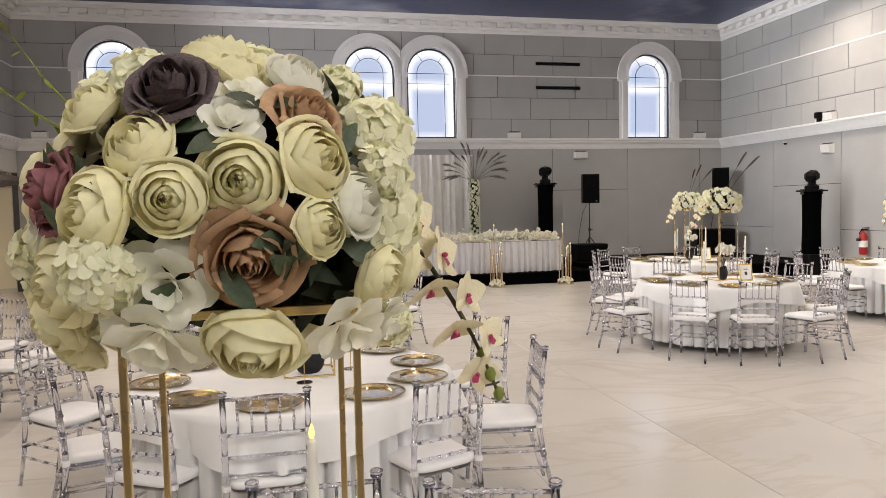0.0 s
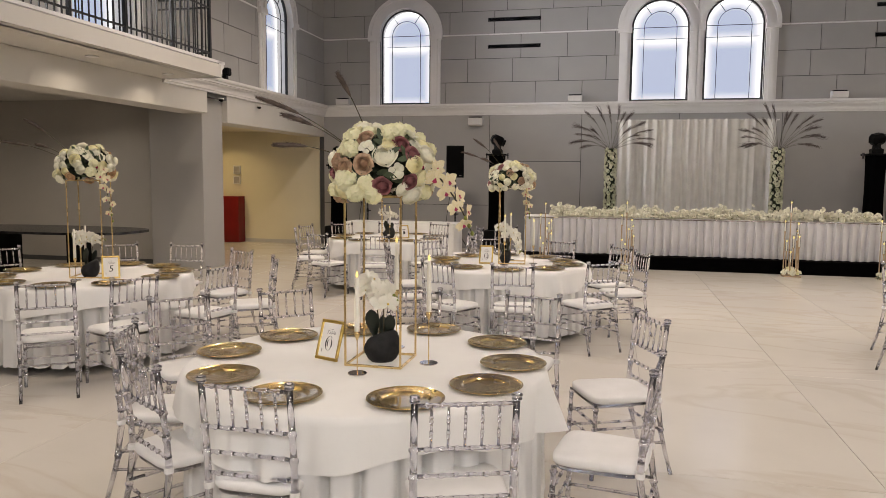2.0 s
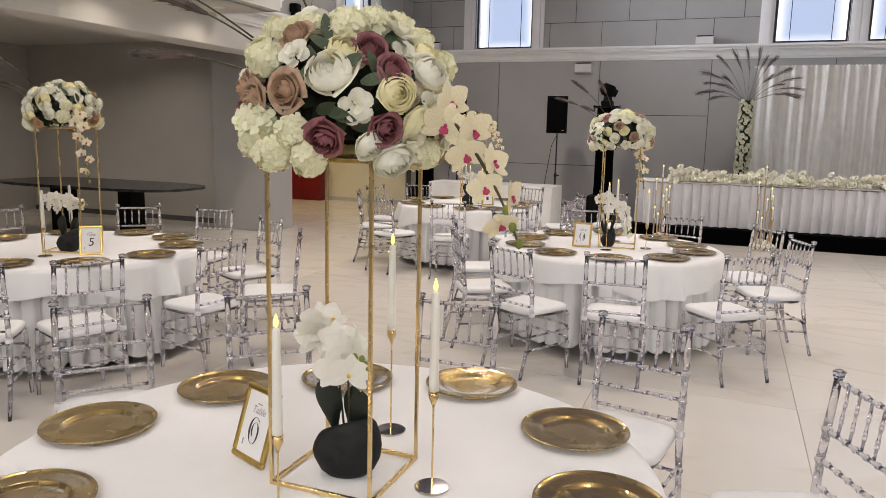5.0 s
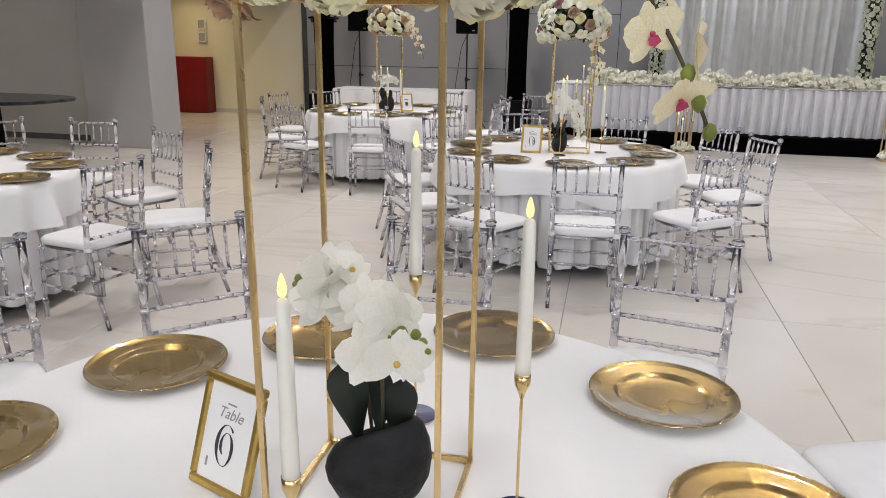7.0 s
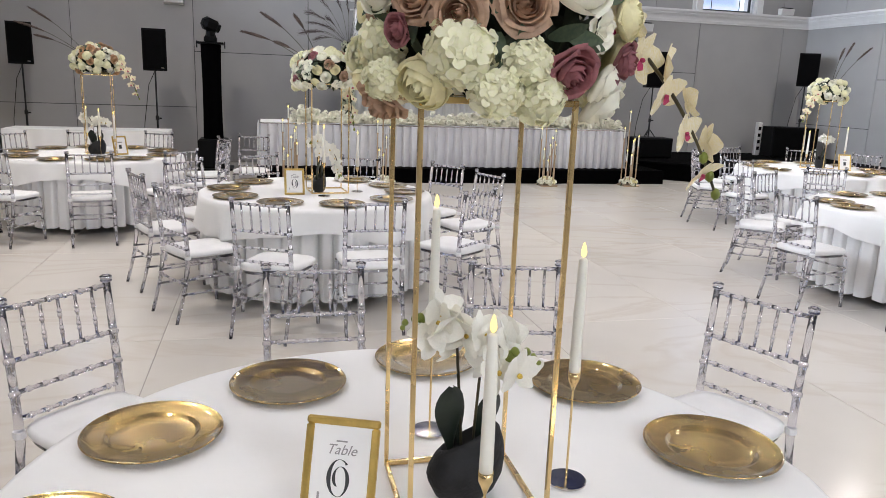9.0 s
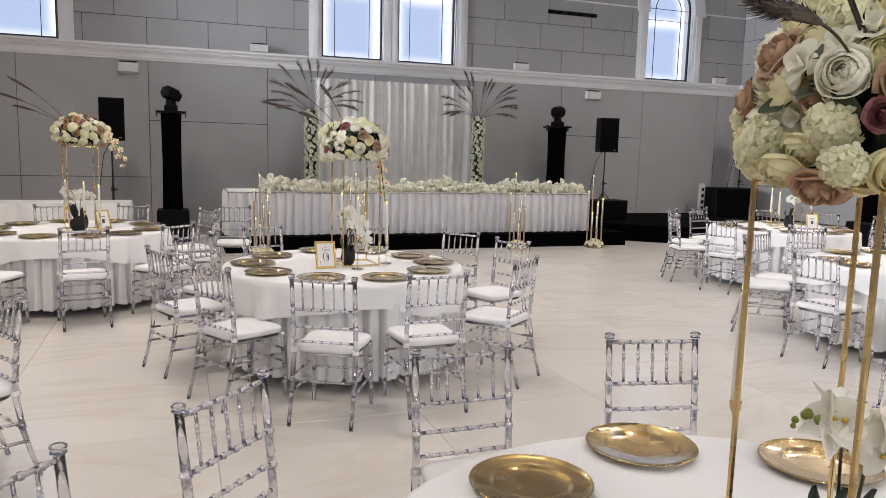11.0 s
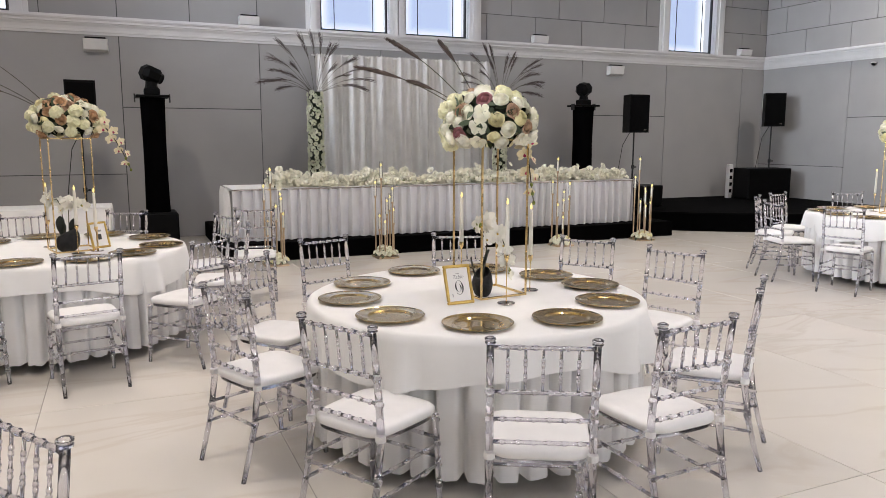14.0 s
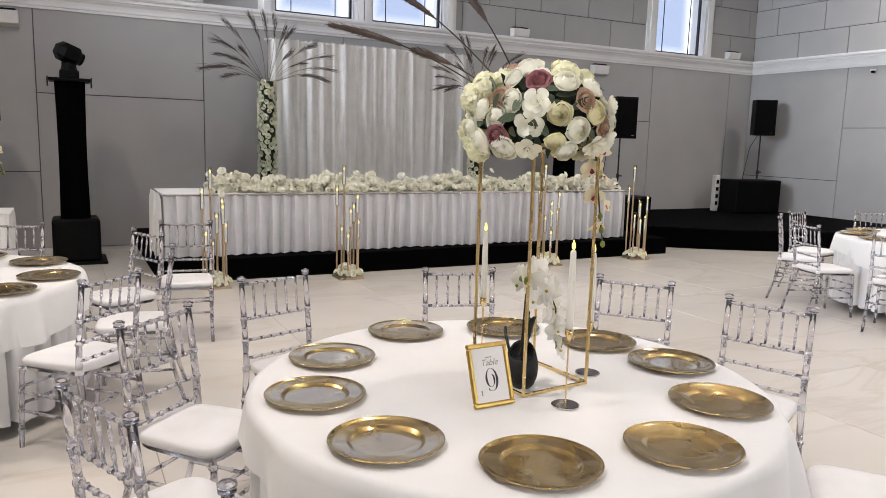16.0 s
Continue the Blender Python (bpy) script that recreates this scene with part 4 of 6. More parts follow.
s.add(v, [(i, (i + 1) % n, n + (i + 1) % n, n + i) for i in range(n)] + [tuple(range(n - 1, -1, -1)), tuple(range(n, 2 * n))])
part("tabletop", s, mat("black_gloss_top", (0.012, 0.012, 0.014), 0.25, vary=0.5, scale=9, tint=(0.05, 0.05, 0.055)), t)
for x in (-0.8, 0.6):
    part("leg", Shape().box(x - 0.14, -0.14, 0, x + 0.14, 0.14, 0.77, 0.01), M_BLACKPLASTIC, t)


# ---- fabrics ----
def drape(x0, x1, y, z0, z1):
    t = thing("drape", "sheer white gathered backdrop curtain on a pole", "curtain", pose(0, y, 0))
    s = Shape()
    rnd = random.Random(5)
    n = int((x1 - x0) / 0.012)
    ph = 0.0
    xs = []
    for i in range(n + 1):
        ph += rnd.uniform(0.20, 0.75)
        x = x0 + (x1 - x0) * i / n
        xs.append((x, math.sin(ph * 0.9) * 0.035 + math.sin(ph * 0.37) * 0.025))
    v = []
    for j, z in enumerate((z0, (z0 + z1) / 2, z1 - 0.12, z1)):
        k = (1.15, 1.0, 0.85, 0.6)[j]
        v += [(x, d * k, z + (0.012 * math.sin(x * 95.0) if j == 3 else 0.0)) for x, d in xs]
    m = n + 1
    s.add(v, [(j * m + i, j * m + i + 1, (j + 1) * m + i + 1, (j + 1) * m + i) for j in range(3) for i in range(n)])
    c = part("curtain", s, M_DRAPE, t, smooth=True)
    part("pole", Shape().tube([(x0 - 0.06, 0.03, z1 - 0.02), (x1 + 0.06, 0.03, z1 - 0.02)], 0.016, 10), M_WHITEPLASTIC, t)
    for x in (x0 + 0.05, x1 - 0.05):
        part("upright", Shape().lathe([(0.2, 0.0), (0.2, 0.012), (0.02, 0.013), (0.02, z1 - 0.04 - RISER_Z)], 14, at=(x, 0.10, RISER_Z)), M_WHITEPLASTIC, t)


drape(1.30, 4.62, 17.35, RISER_Z + 0.01, 3.06)


def pleat_wall(pts, z0, z1, depth, pitch, rnd, top_depth=0.35, sag=0.0, knife=False):
    """A pleated hanging cloth along a line of (x, y, nx, ny, s)."""
    v = []
    rows = (z1, z1 - 0.10 * (z1 - z0), 0.5 * (z0 + z1), z0)
    for j, z in enumerate(rows):
        k = (top_depth, 0.75, 1.0, 1.15)[j]
        for x, y, nx, ny, a in pts:
            w = math.sin(2 * math.pi * a / pitch) + 0.35 * math.sin(4 * math.pi * a / pitch + 1.0) + 0.3 * math.sin(2 * math.pi * a / (pitch * 2.7) + 0.6)
            if knife:
                b = a + 0.012 * math.sin(a * 5.3) + 0.010 * math.sin(a * 13.0 + 1.0)
                u = (b / pitch) % 1.0
                w = (1.0 - 1.7 * u / 0.80) if u < 0.80 else (-0.7 + 1.7 * ((u - 0.80) / 0.20) ** 1.4)
                w += 0.25 * math.sin(b * 3.7) * (0.0, 0.2, 0.6, 1.0)[j]
            d = depth * k * w
            v.append((x + nx * d, y + ny * d, z + (sag * math.sin(a * 9.0) if j == 3 else 0)))
    m = len(pts)
    f = [(j * m + i, (j + 1) * m + i, (j + 1) * m + i + 1, j * m + i + 1) for j in range(3) for i in range(m - 1)]
    return Shape().add(v, f)


HT = (-0.48, 14.98, 6.10, 15.86, 0.975)
t = thing("head_table", "long trestle head table standing on the platform", "table")
part("tabletop", Shape().box(HT[0] + 0.03, HT[1] + 0.03, HT[4] - 0.045, HT[2] - 0.03, HT[3] - 0.03, HT[4] - 0.006), M_CLOTH, t)
for x in (-0.2, 1.9, 3.8, 5.8):
    for y in (15.12, 15.7):
        part("leg", Shape().lathe([(0.016, RISER_Z), (0.016, HT[4] - 0.045)], 8, at=(x, y, 0)), M_CHROME, t)
t = thing("tablecloth", "white cloth with pleated grey satin skirting over the head table", "tablecloth")
s = Shape().box(HT[0], HT[1] - 0.01, HT[4] - 0.005, HT[2] + 0.01, HT[3], HT[4] + 0.003)
part("top_cloth", s, M_CLOTH, t)
rnd = random.Random(9)
pts = [(HT[0] + (HT[2] - HT[0]) * i / 900, HT[1] - 0.03, 0, -1, 6.58 * i / 900) for i in range(901)]
part("front_skirt", pleat_wall(pts, 0.265, HT[4] - 0.02, 0.055, 0.150, rnd, 0.45, 0.004, True), M_SATIN, t, "pleated grey satin skirting", True)
pts = [(HT[2] + 0.02, HT[1] + 0.86 * i / 120, 1, 0, 0.86 * i / 120) for i in range(121)]
part("side_skirt", pleat_wall(pts, 0.265, HT[4] - 0.02, 0.026, 0.150, rnd, 0.40, 0.004, True), M_SATIN, t, "", True)
pts = [(HT[0] - 0.035 - 0.0, HT[3] - 0.86 * i / 120, -1, 0, 0.86 * i / 120) for i in range(121)]
part("side_drop", pleat_wall(pts, 0.20, HT[4], 0.03, 0.45, rnd, 0.1), M_CLOTH, t, "plain white cloth hanging at the end", True)
part("clip_band", Shape().box(HT[0], HT[1] - 0.045, HT[4] - 0.025, HT[2] + 0.02, HT[1] - 0.011, HT[4] - 0.006), M_CHROME, t)

BT = (-4.35, 15.05, -1.95, 15.75, 0.78)
t = thing("side_table", "long side table set along the wall", "table")
part("tabletop", Shape().box(BT[0] + 0.02, BT[1] + 0.02, BT[4] - 0.04, BT[2] - 0.02, BT[3] - 0.02, BT[4] - 0.006), M_CLOTH, t)
for x in (-4.2, -2.1):
    for y in (15.15, 15.65):
        part("leg", Shape().lathe([(0.016, 0), (0.016, BT[4] - 0.04)], 8, at=(x, y, 0)), M_CHROME, t)
t = thing("tablecloth", "plain white cloth hanging over the side table", "tablecloth")
s = Shape().box(BT[0], BT[1], BT[4] - 0.005, BT[2], BT[3], BT[4])
part("top_cloth", s, M_CLOTH, t)
loop = []
a = 0
for (xa, ya), (xb, yb), (nx, ny) in (((BT[0], BT[1]), (BT[2], BT[1]), (0, -1)), ((BT[2], BT[1]), (BT[2], BT[3]), (1, 0)), ((BT[2], BT[3]), (BT[0], BT[3]), (0, 1)), ((BT[0], BT[3]), (BT[0], BT[1]), (-1, 0))):
    ln = math.hypot(xb - xa, yb - ya)
    for i in range(int(ln / 0.03)):
        u = i / int(ln / 0.03)
        loop.append((xa + (xb - xa) * u, ya + (yb - ya) * u, nx, ny, a + ln * u))
    a += ln
part("drop", pleat_wall(loop + loop[:1], 0.06, BT[4] - 0.001, 0.015, 0.5, rnd, 0.1), M_CLOTH, t, "", True)

# ---- round tables ----
TOP = 0.765
TR = 0.95
TABLES = {"six": (-0.05, 3.91), "nine": (0.02, 8.61), "five": (-3.76, 6.38), "rear": (-2.30, 11.52), "near": (-0.16, 0.43),
          "east": (5.26, 7.64), "stage_side": (6.65, 10.72), "far_east": (9.15, 8.75)}


def round_table():
    t = thing("round_table", "round folding banquet table under a white cloth", "table", pose(*TABLES["six"], 0), "round banquet tables")
    part("tabletop", Shape().lathe([(0.0, TOP - 0.036), (TR - 0.03, TOP - 0.036), (TR - 0.02, TOP - 0.03), (TR - 0.02, TOP - 0.012), (TR - 0.03, TOP - 0.008), (0.0, TOP - 0.008)], 48), M_SKIRT, t)
    for k in range(4):
        a = radians(45 + 90 * k)
        part("leg", Shape().lathe([(0.016, 0), (0.016, TOP - 0.036)], 8, at=(0.5 * math.cos(a), 0.5 * math.sin(a), 0)), M_BLACKMETAL, t)
    return t


def round_cloth(seed):
    """An overlay with a soft wavy drop, over a box-pleated floor-length skirt."""
    rnd = random.Random(seed)
    t = thing("tablecloth", "white round overlay over a pleated white floor-length skirt", "tablecloth", pose(*TABLES["six"], 0), "white tablecloths")
    N = 160
    ph = [rnd.uniform(0, 6.28) for _ in range(6)]
    rows = [(0.0, 0.0, 0.0), (0.5, 0.0, 0.0), (TR - 0.02, 0.0, 0.0), (TR + 0.004, -0.010, 0.003), (TR + 0.012, -0.04, 0.010), (TR + 0.018, -0.10, 0.023), (TR + 0.024, -0.16, 0.034), (TR + 0.030, -0.222, 0.045)]
    v, f = [(0, 0, TOP)], []
    for r, dz, amp in rows[1:]:
        for i in range(N):
            a = 2 * math.pi * i / N
            w = 0.45 * math.sin(7 * a + ph[0]) + 0.35 * math.sin(11 * a + ph[1]) + 0.25 * math.sin(19 * a + ph[2])
            q = (a * 4 + 0.6 + math.pi) % (2 * math.pi) - math.pi
            w += 1.5 * math.exp(-((q - 0.30) / 0.22) ** 2) - 1.1 * math.exp(-((q + 0.28) / 0.20) ** 2)
            drop = (-0.050 * math.cos(4 * a + 0.6) + 0.010 * math.sin(9 * a + ph[3])) * (dz / -0.215)
            v.append(((r + amp * w) * math.cos(a), (r + amp * w) * math.sin(a), TOP + dz + drop + (0.0008 * math.sin(5 * a + ph[4]) if dz == 0 else 0)))
    f += [(0, 1 + i, 1 + (i + 1) % N) for i in range(N)]
    for j in range(len(rows) - 2):
        for i in range(N):
            k = (i + 1) % N
            f.append((1 + j * N + i, 1 + (j + 1) * N + i, 1 + (j + 1) * N + k, 1 + j * N + k))
    part("overlay", Shape().add(v, f), M_CLOTH, t, "plain white overlay cloth", True)
    s = Shape()
    P, Q = 42, 14
    v, f = [], []
    M = P * Q
    zs = (TOP - 0.02, 0.55, 0.32, 0.075)
    off = [rnd.uniform(-0.13, 0.13) for _ in range(P)]
    deep = [rnd.uniform(0.7, 1.7) for _ in range(P)]
    for j, z in enumerate(zs):
        sway = [rnd.uniform(-0.008, 0.008) for _ in range(P)]
        for p in range(P):
            for i in range(Q):
                u = i / Q
                g = math.exp(-((u - 0.5 - off[p]) / 0.115) ** 2)
                rr = 0.938 + (0.0, 0.006, 0.012, 0.018)[j] - deep[p] * (0.035, 0.055, 0.065, 0.075)[j] * g + sway[p] * j * 0.5 * math.sin(math.pi * u)
                a = 2 * math.pi * (p + u) / P
                v.append((rr * math.cos(a), rr * math.sin(a), z + (0.010 * math.sin(2.3 * a * 3 + sway[p] * 400) * math.sin(math.pi * u) + 0.010 * g if j == 3 else 0)))
    for j in range(len(zs) - 1):
        for i in range(M):
            k = (i + 1) % M
            f.append((j * M + i, (j + 1) * M + i, (j + 1) * M + k, j * M + k))
    part("skirt", s.add(v, f), M_SKIRT, t, "pleated white skirt reaching almost to the floor", True)
    return t


_tab = round_table()
_cloths = [round_cloth(3)]
for i, (k, (x, y)) in enumerate(TABLES.items()):
    if k == "six":
        continue
    copy_thing(_tab, pose(x, y, 0, 0, 0, 20 * i))
    copy_thing(_cloths[0], pose(x, y, 0, 0, 0, 47 * i))


# ---- chairs ----
def ringed(s, a, b, r, nodes, seg=8, bulge=1.42):
    """A bamboo-style turned bar with rings at the given fractions."""
    a, b = Vector(a), Vector(b)
    pts, rs = [a], [r]
    ln = (b - a).length
    w = 0.0046 / ln
    for n in nodes:
        for d, k in ((-1.6, 1.0), (-0.8, bulge), (0.8, bulge), (1.6, 1.0)):
            pts.append(a.lerp(b, n + d * w))
            rs.append(r * k)
    pts.append(b)
    rs.append(r)
    return s.tube(pts, rs, seg)


def chiavari():
    t = thing("chiavari_chair", "clear acrylic banquet chair with a white seat cushion", "chair", pose(0, 0, 0), "chairs round the tables")
    W = 0.195
    for sx in (-1, 1):
        pts, rs = [], []
        prof = [(0.0, -0.055, 0.012), (0.12, -0.020, 0.013), (0.28, 0.02, 0.015), (0.43, 0.042, 0.017), (0.50, 0.042, 0.016), (0.60, 0.036, 0.015), (0.715, 0.024, 0.015), (0.80, 0.014, 0.014), (0.905, 0.002, 0.014)]
        for z, y, r in prof:
            if z in (0.28, 0.60, 0.715):
                for dz, k in ((-0.010, 1.0), (-0.005, 1.35), (0.005, 1.35), (0.010, 1.0)):
                    pts.append((sx * W, y, z + dz))
                    rs.append(r * k)
            else:
                pts.append((sx * W, y, z))
                rs.append(r)
        post = part("post", Shape().tube(pts, rs, 8), M_ACRYLIC, t, smooth=True)
        part("finial", Shape().lathe([(0.014, 0.905), (0.021, 0.909), (0.021, 0.914), (0.014, 0.917), (0.022, 0.922), (0.022, 0.929), (0.012, 0.934), (0.0, 0.935)], 10, at=(sx * W, 0.001, 0)), M_ACRYLIC, post, smooth=True)
        s = ringed(Shape(), (sx * 0.19, 0.425, 0.44), (sx * 0.20, 0.445, 0.0), 0.0135, (0.06, 0.32, 0.55, 0.78))
        part("front_leg", s, M_ACRYLIC, t, smooth=True)
    for z, y in ((0.893, 0.003), (0.715, 0.024), (0.605, 0.036), (0.512, 0.042)):
        part("back_rail", ringed(Shape(), (-W + 0.012, y, z), (W - 0.012, y, z), 0.0085, (0.1, 0.26, 0.42, 0.58, 0.74, 0.9)), M_ACRYLIC, t, smooth=True)
    for k in range(5):
        x = -W + 2 * W * (k + 1) / 6
        part("spindle", ringed(Shape(), (x, 0.023, 0.722), (x, 0.004, 0.886), 0.0055, (0.26, 0.36, 0.64, 0.74), 7, 1.5), M_ACRYLIC, t, smooth=True)
    for sx in (-1, 1):
        for z in (0.30, 0.20):
            yb = 0.022 if z > 0.25 else 0.0
            part("side_stretcher", ringed(Shape(), (sx * W, yb, z), (sx * 0.196, 0.434, z), 0.008, (0.2, 0.5, 0.8), 6), M_ACRYLIC, t, smooth=True)
    for z in (0.33, 0.24):
        part("front_stretcher", ringed(Shape(), (-0.185, 0.432, z), (0.185, 0.432, z), 0.008, (0.2, 0.5, 0.8), 6), M_ACRYLIC, t, smooth=True)
    part("rear_stretcher", ringed(Shape(), (-W, 0.018, 0.27), (W, 0.018, 0.27), 0.008, (0.2, 0.5, 0.8), 6), M_ACRYLIC, t, smooth=True)

    def pad(z0, z1, grow, name, m):
        n = 36
        v, f = [], []
        lv = [(z0, 0.975), (z0 + 0.2 * (z1 - z0), 1.0), (z0 + 0.65 * (z1 - z0), 1.0), (z0 + 0.9 * (z1 - z0), 0.95), (z1, 0.78), (z1 + 0.004, 0.4)]
        for z, k in lv:
            for i in range(n):
                a = 2 * math.pi * i / n
                c, d = math.cos(a), math.sin(a)
                x = math.copysign(abs(c) ** 0.38, c)
                y = math.copysign(abs(d) ** 0.38, d)
                wx = 0.195 + 0.012 * y
                v.append(((wx + grow) * x * k, 0.235 + (0.205 + grow) * y * k, z))
        for j in range(len(lv) - 1):
            for i in range(n):
                k = (i + 1) % n
                f.append((j * n + i, j * n + k, (j + 1) * n + k, (j + 1) * n + i))
        f.append(tuple(range(n - 1, -1, -1)))
        f.append(tuple(range((len(lv) - 1) * n, len(lv) * n)))
        return part(name, Shape().add(v, f), m, t, smooth=True)
    pad(0.425, 0.447, -0.004, "seat", M_ACRYLIC)
    c = pad(0.449, 0.492, 0.008, "cushion", M_CUSHION)
    tagged(c, "white padded seat cushion")
    for sx in (-1, 1):
        part("strap", Shape().lathe([(0.021, 0.445), (0.022, 0.452), (0.021, 0.470)], 10, at=(sx * W, 0.042, 0)), M_CUSHION, c)
    return t


CHAIRS = [  # x, y, heading, table by table
    (-0.21, 2.845, -1), (0.69, 2.87, 20), (1.46, 4.78, 114), (1.43, 3.61, 81), (-1.67, 4.66, -132), (-1.12, 5.17, -134), (-0.205, 5.43, 180), (0.675, 5.42, 168), (-0.84, 3.05, -32), (-1.36, 3.65, -72),
    (-1.39, 8.53, -66), (-1.06, 7.70, -59), (-0.44, 7.12, -28), (0.30, 7.13, 3), (1.15, 7.60, 40), (1.56, 8.71, 111), (1.34, 9.41, 127), (0.56, 10.01, 162), (-0.47, 10.17, -162), (-1.13, 9.50, -138),
    (-3.00, 4.95, 38), (-2.55, 5.41, 66), (-2.25, 6.27, 78), (-2.08, 6.98, 122), (-2.80, 7.64, 152), (-3.78, 8.10, -174), (-4.55, 7.89, -138), (-5.45, 7.05, -120), (-5.15, 5.60, -62), (-4.25, 4.95, -18),
]
RINGS = {"rear": (1.50, (-80, -46, -12, 25, 70, 106, 140, 172, -150, -114)),
         "east": (1.50, (-172, -134, -106, -74, -40, 11, 48, 84, 117, 142)), "stage_side": (1.48, (129, 98, -163, 57, 22, -125, -88, -50, -14, 162)),
         "far_east": (1.50, (-170, -130, -95, -60, -20, 15, 50, 90, 125, 160))}
rnd = random.Random(21)
for k, (r, angs) in RINGS.items():
    for a in angs:
        rr = r + rnd.uniform(-0.04, 0.06)
        CHAIRS.append((TABLES[k][0] + rr * math.cos(radians(a)), TABLES[k][1] + rr * math.sin(radians(a)), a + 90 + rnd.uniform(-6, 6)))
CHAIRS += [(-0.55, 12.75, 170), (-0.03, 1.66, 180), (0.50, 1.48, 163), (-1.20, 0.95, 232)]
_chair = chiavari()
_chair.matrix_basis = pose(CHAIRS[0][0], CHAIRS[0][1], 0, 0, 0, CHAIRS[0][2])
for x, y, h in CHAIRS[1:]:
    copy_thing(_chair, pose(x, y, 0, 0, 0, h))


# ---- charger plates ----
def charger():
    prof = [(0.0, 0.004), (0.060, 0.004), (0.102, 0.0042), (0.105, 0.0048), (0.1125, 0.0125), (0.1155, 0.0138), (0.119, 0.0142), (0.150, 0.0165), (0.164, 0.0182), (0.1665, 0.0195), (0.170, 0.0205), (0.1725, 0.0202), (0.1738, 0.0180), (0.169, 0.0145), (0.118, 0.0100), (0.112, 0.0070), (0.105, 0.0005), (0.10, 0.0), (0.0, 0.0)]
    s = Shape().lathe(prof, 56)
    return solid("charger_plate", s, M_PLATE, "round antique gold charger plate on the cloth", "plate", smooth=True, group="charger plates")


SET_PLATES = {"six": ((-0.684, 4.285), (-0.835, 3.843), (-0.614, 3.390), (-0.196, 3.170), (0.349, 3.240), (0.654, 3.542), (0.724, 3.974), (0.570, 4.426), (0.121, 4.697), (-0.336, 4.560)),
              "nine": ((-0.505, 9.113), (-0.701, 8.716), (-0.629, 8.259), (-0.296, 7.951), (0.156, 7.871), (0.567, 8.105), (0.747, 8.522), (0.664, 8.893), (0.392, 9.255), (-0.062, 9.373))}
PLATES = {"five": (0.80, (178, 214, 250, -73, -38, -2, 33, 65, 100, 140)), "rear": (0.78, (138, 104, -144, -107, -73, -47, -14, 28, 66, 174)),
          "near": (0.77, (20, 56, 92, 130, 166, 202, 238, 274, 310, 346)), "east": (0.76, (155, 178, -144, -108, -74, -36, 102, 0, 35, 68)),
          "stage_side": (0.76, (130, 98, -163, 57, 22, -125, -88, -50, -14, 165)), "far_east": (0.76, (-170, -130, -95, -60, -20, 15, 50, 90, 125, 160))}
for k, (r, angs) in PLATES.items():
    SET_PLATES[k] = [(TABLES[k][0] + r * math.cos(radians(a)), TABLES[k][1] + r * math.sin(radians(a))) for a in angs]
_plate = None
for k, spots in SET_PLATES.items():
    for i, (x, y) in enumerate(spots):
        m = pose(x, y, TOP + 0.0015, 0, 0, 107 * i)
        if _plate is None:
            _plate = charger()
            _plate.matrix_basis = m
        else:
            copy_thing(_plate, m)


# ---- flowers ----
def petal(s, a0, width, r0, r1, h, lip, rnd, nu=4, nv=5, lift=0.0, ruffle=0.02, close=0.60, hub=False):
    """One cupped petal round the z axis: from radius r0 at its foot to r1 at its belly, with a turned-out lip."""
    v = []
    base = len(s.v)
    ph = rnd.uniform(0, 6.28)
    for j in range(nv + 1):
        t = j / nv
        rr = r0 + (r1 - r0) * math.sin(t * math.pi * close) + lip * max(0.0, t - 0.6) * 2.6
        z = lift + h * (t ** 0.9) - lip * max(0.0, t - 0.7) * 1.1
        for i in range(nu + 1):
            u = 2 * i / nu - 1
            w = width * (0.50 + 0.62 * math.sin(min(1.0, t * 1.2) * math.pi / 2)) * (1 - 0.30 * max(0, t - 0.8) / 0.2)
            a = a0 + u * w
            edge = 1 - 0.10 * u * u
            zz = z - 0.14 * h * u * u * t + ruffle * math.sin(3 * u + ph) * t + rnd.uniform(-0.008, 0.008)
            v.append((rr * edge * math.cos(a), rr * edge * math.sin(a), zz))
    n = nu + 1
    s.add(v, [(j * n + i, j * n + i + 1, (j + 1) * n + i + 1, (j + 1) * n + i) for j in range(nv) for i in range(nu)])
    if hub:
        s.f.extend([(0, base + i + 1, base + i) for i in range(nu)])


def rose_petal(s, a0, width, rb, rt, h, roll, rnd, nu=6, nv=6):
    """A cupped rose petal: bowl to its belly radius rb, then on to rt at a rounded, rolled rim."""
    base = len(s.v)
    v = []
    ph, tilt = rnd.uniform(0, 6.28), rnd.uniform(-0.05, 0.05)
    for j in range(1, nv + 1):
        t = j / nv
        r = rb * math.sin(math.pi / 2 * t / 0.6) ** 0.8 if t < 0.6 else rb + (rt - rb) * ((t - 0.6) / 0.4) ** 1.3
        r += roll * max(0.0, (t - 0.72) / 0.28) ** 2
        for i in range(nu + 1):
            u = 2 * i / nu - 1
            a = a0 + u * width * (0.45 + 0.55 * math.sin(math.pi / 2 * min(1.0, 1.5 * t))) * (1 - 0.22 * t ** 5)
            z = h * t ** 1.3 * (1 + tilt * u) - h * 0.26 * abs(u) ** 3 * t * t - roll * 0.9 * max(0.0, (t - 0.82) / 0.18) ** 1.5
            rr = r * (1 + 0.07 * u * u * t) + 0.018 * math.sin(4 * u + ph) * t * t
            v.append((rr * math.cos(a), rr * math.sin(a), z + 0.014 * math.sin(5 * u + 2 * ph) * t))
    n = nu + 1
    s.add(v, [(j * n + i, j * n + i + 1, (j + 1) * n + i + 1, (j + 1) * n + i) for j in range(nv - 1) for i in range(nu)])
    s.f.extend([(0, base + i + 1, base + i) for i in range(nu)])


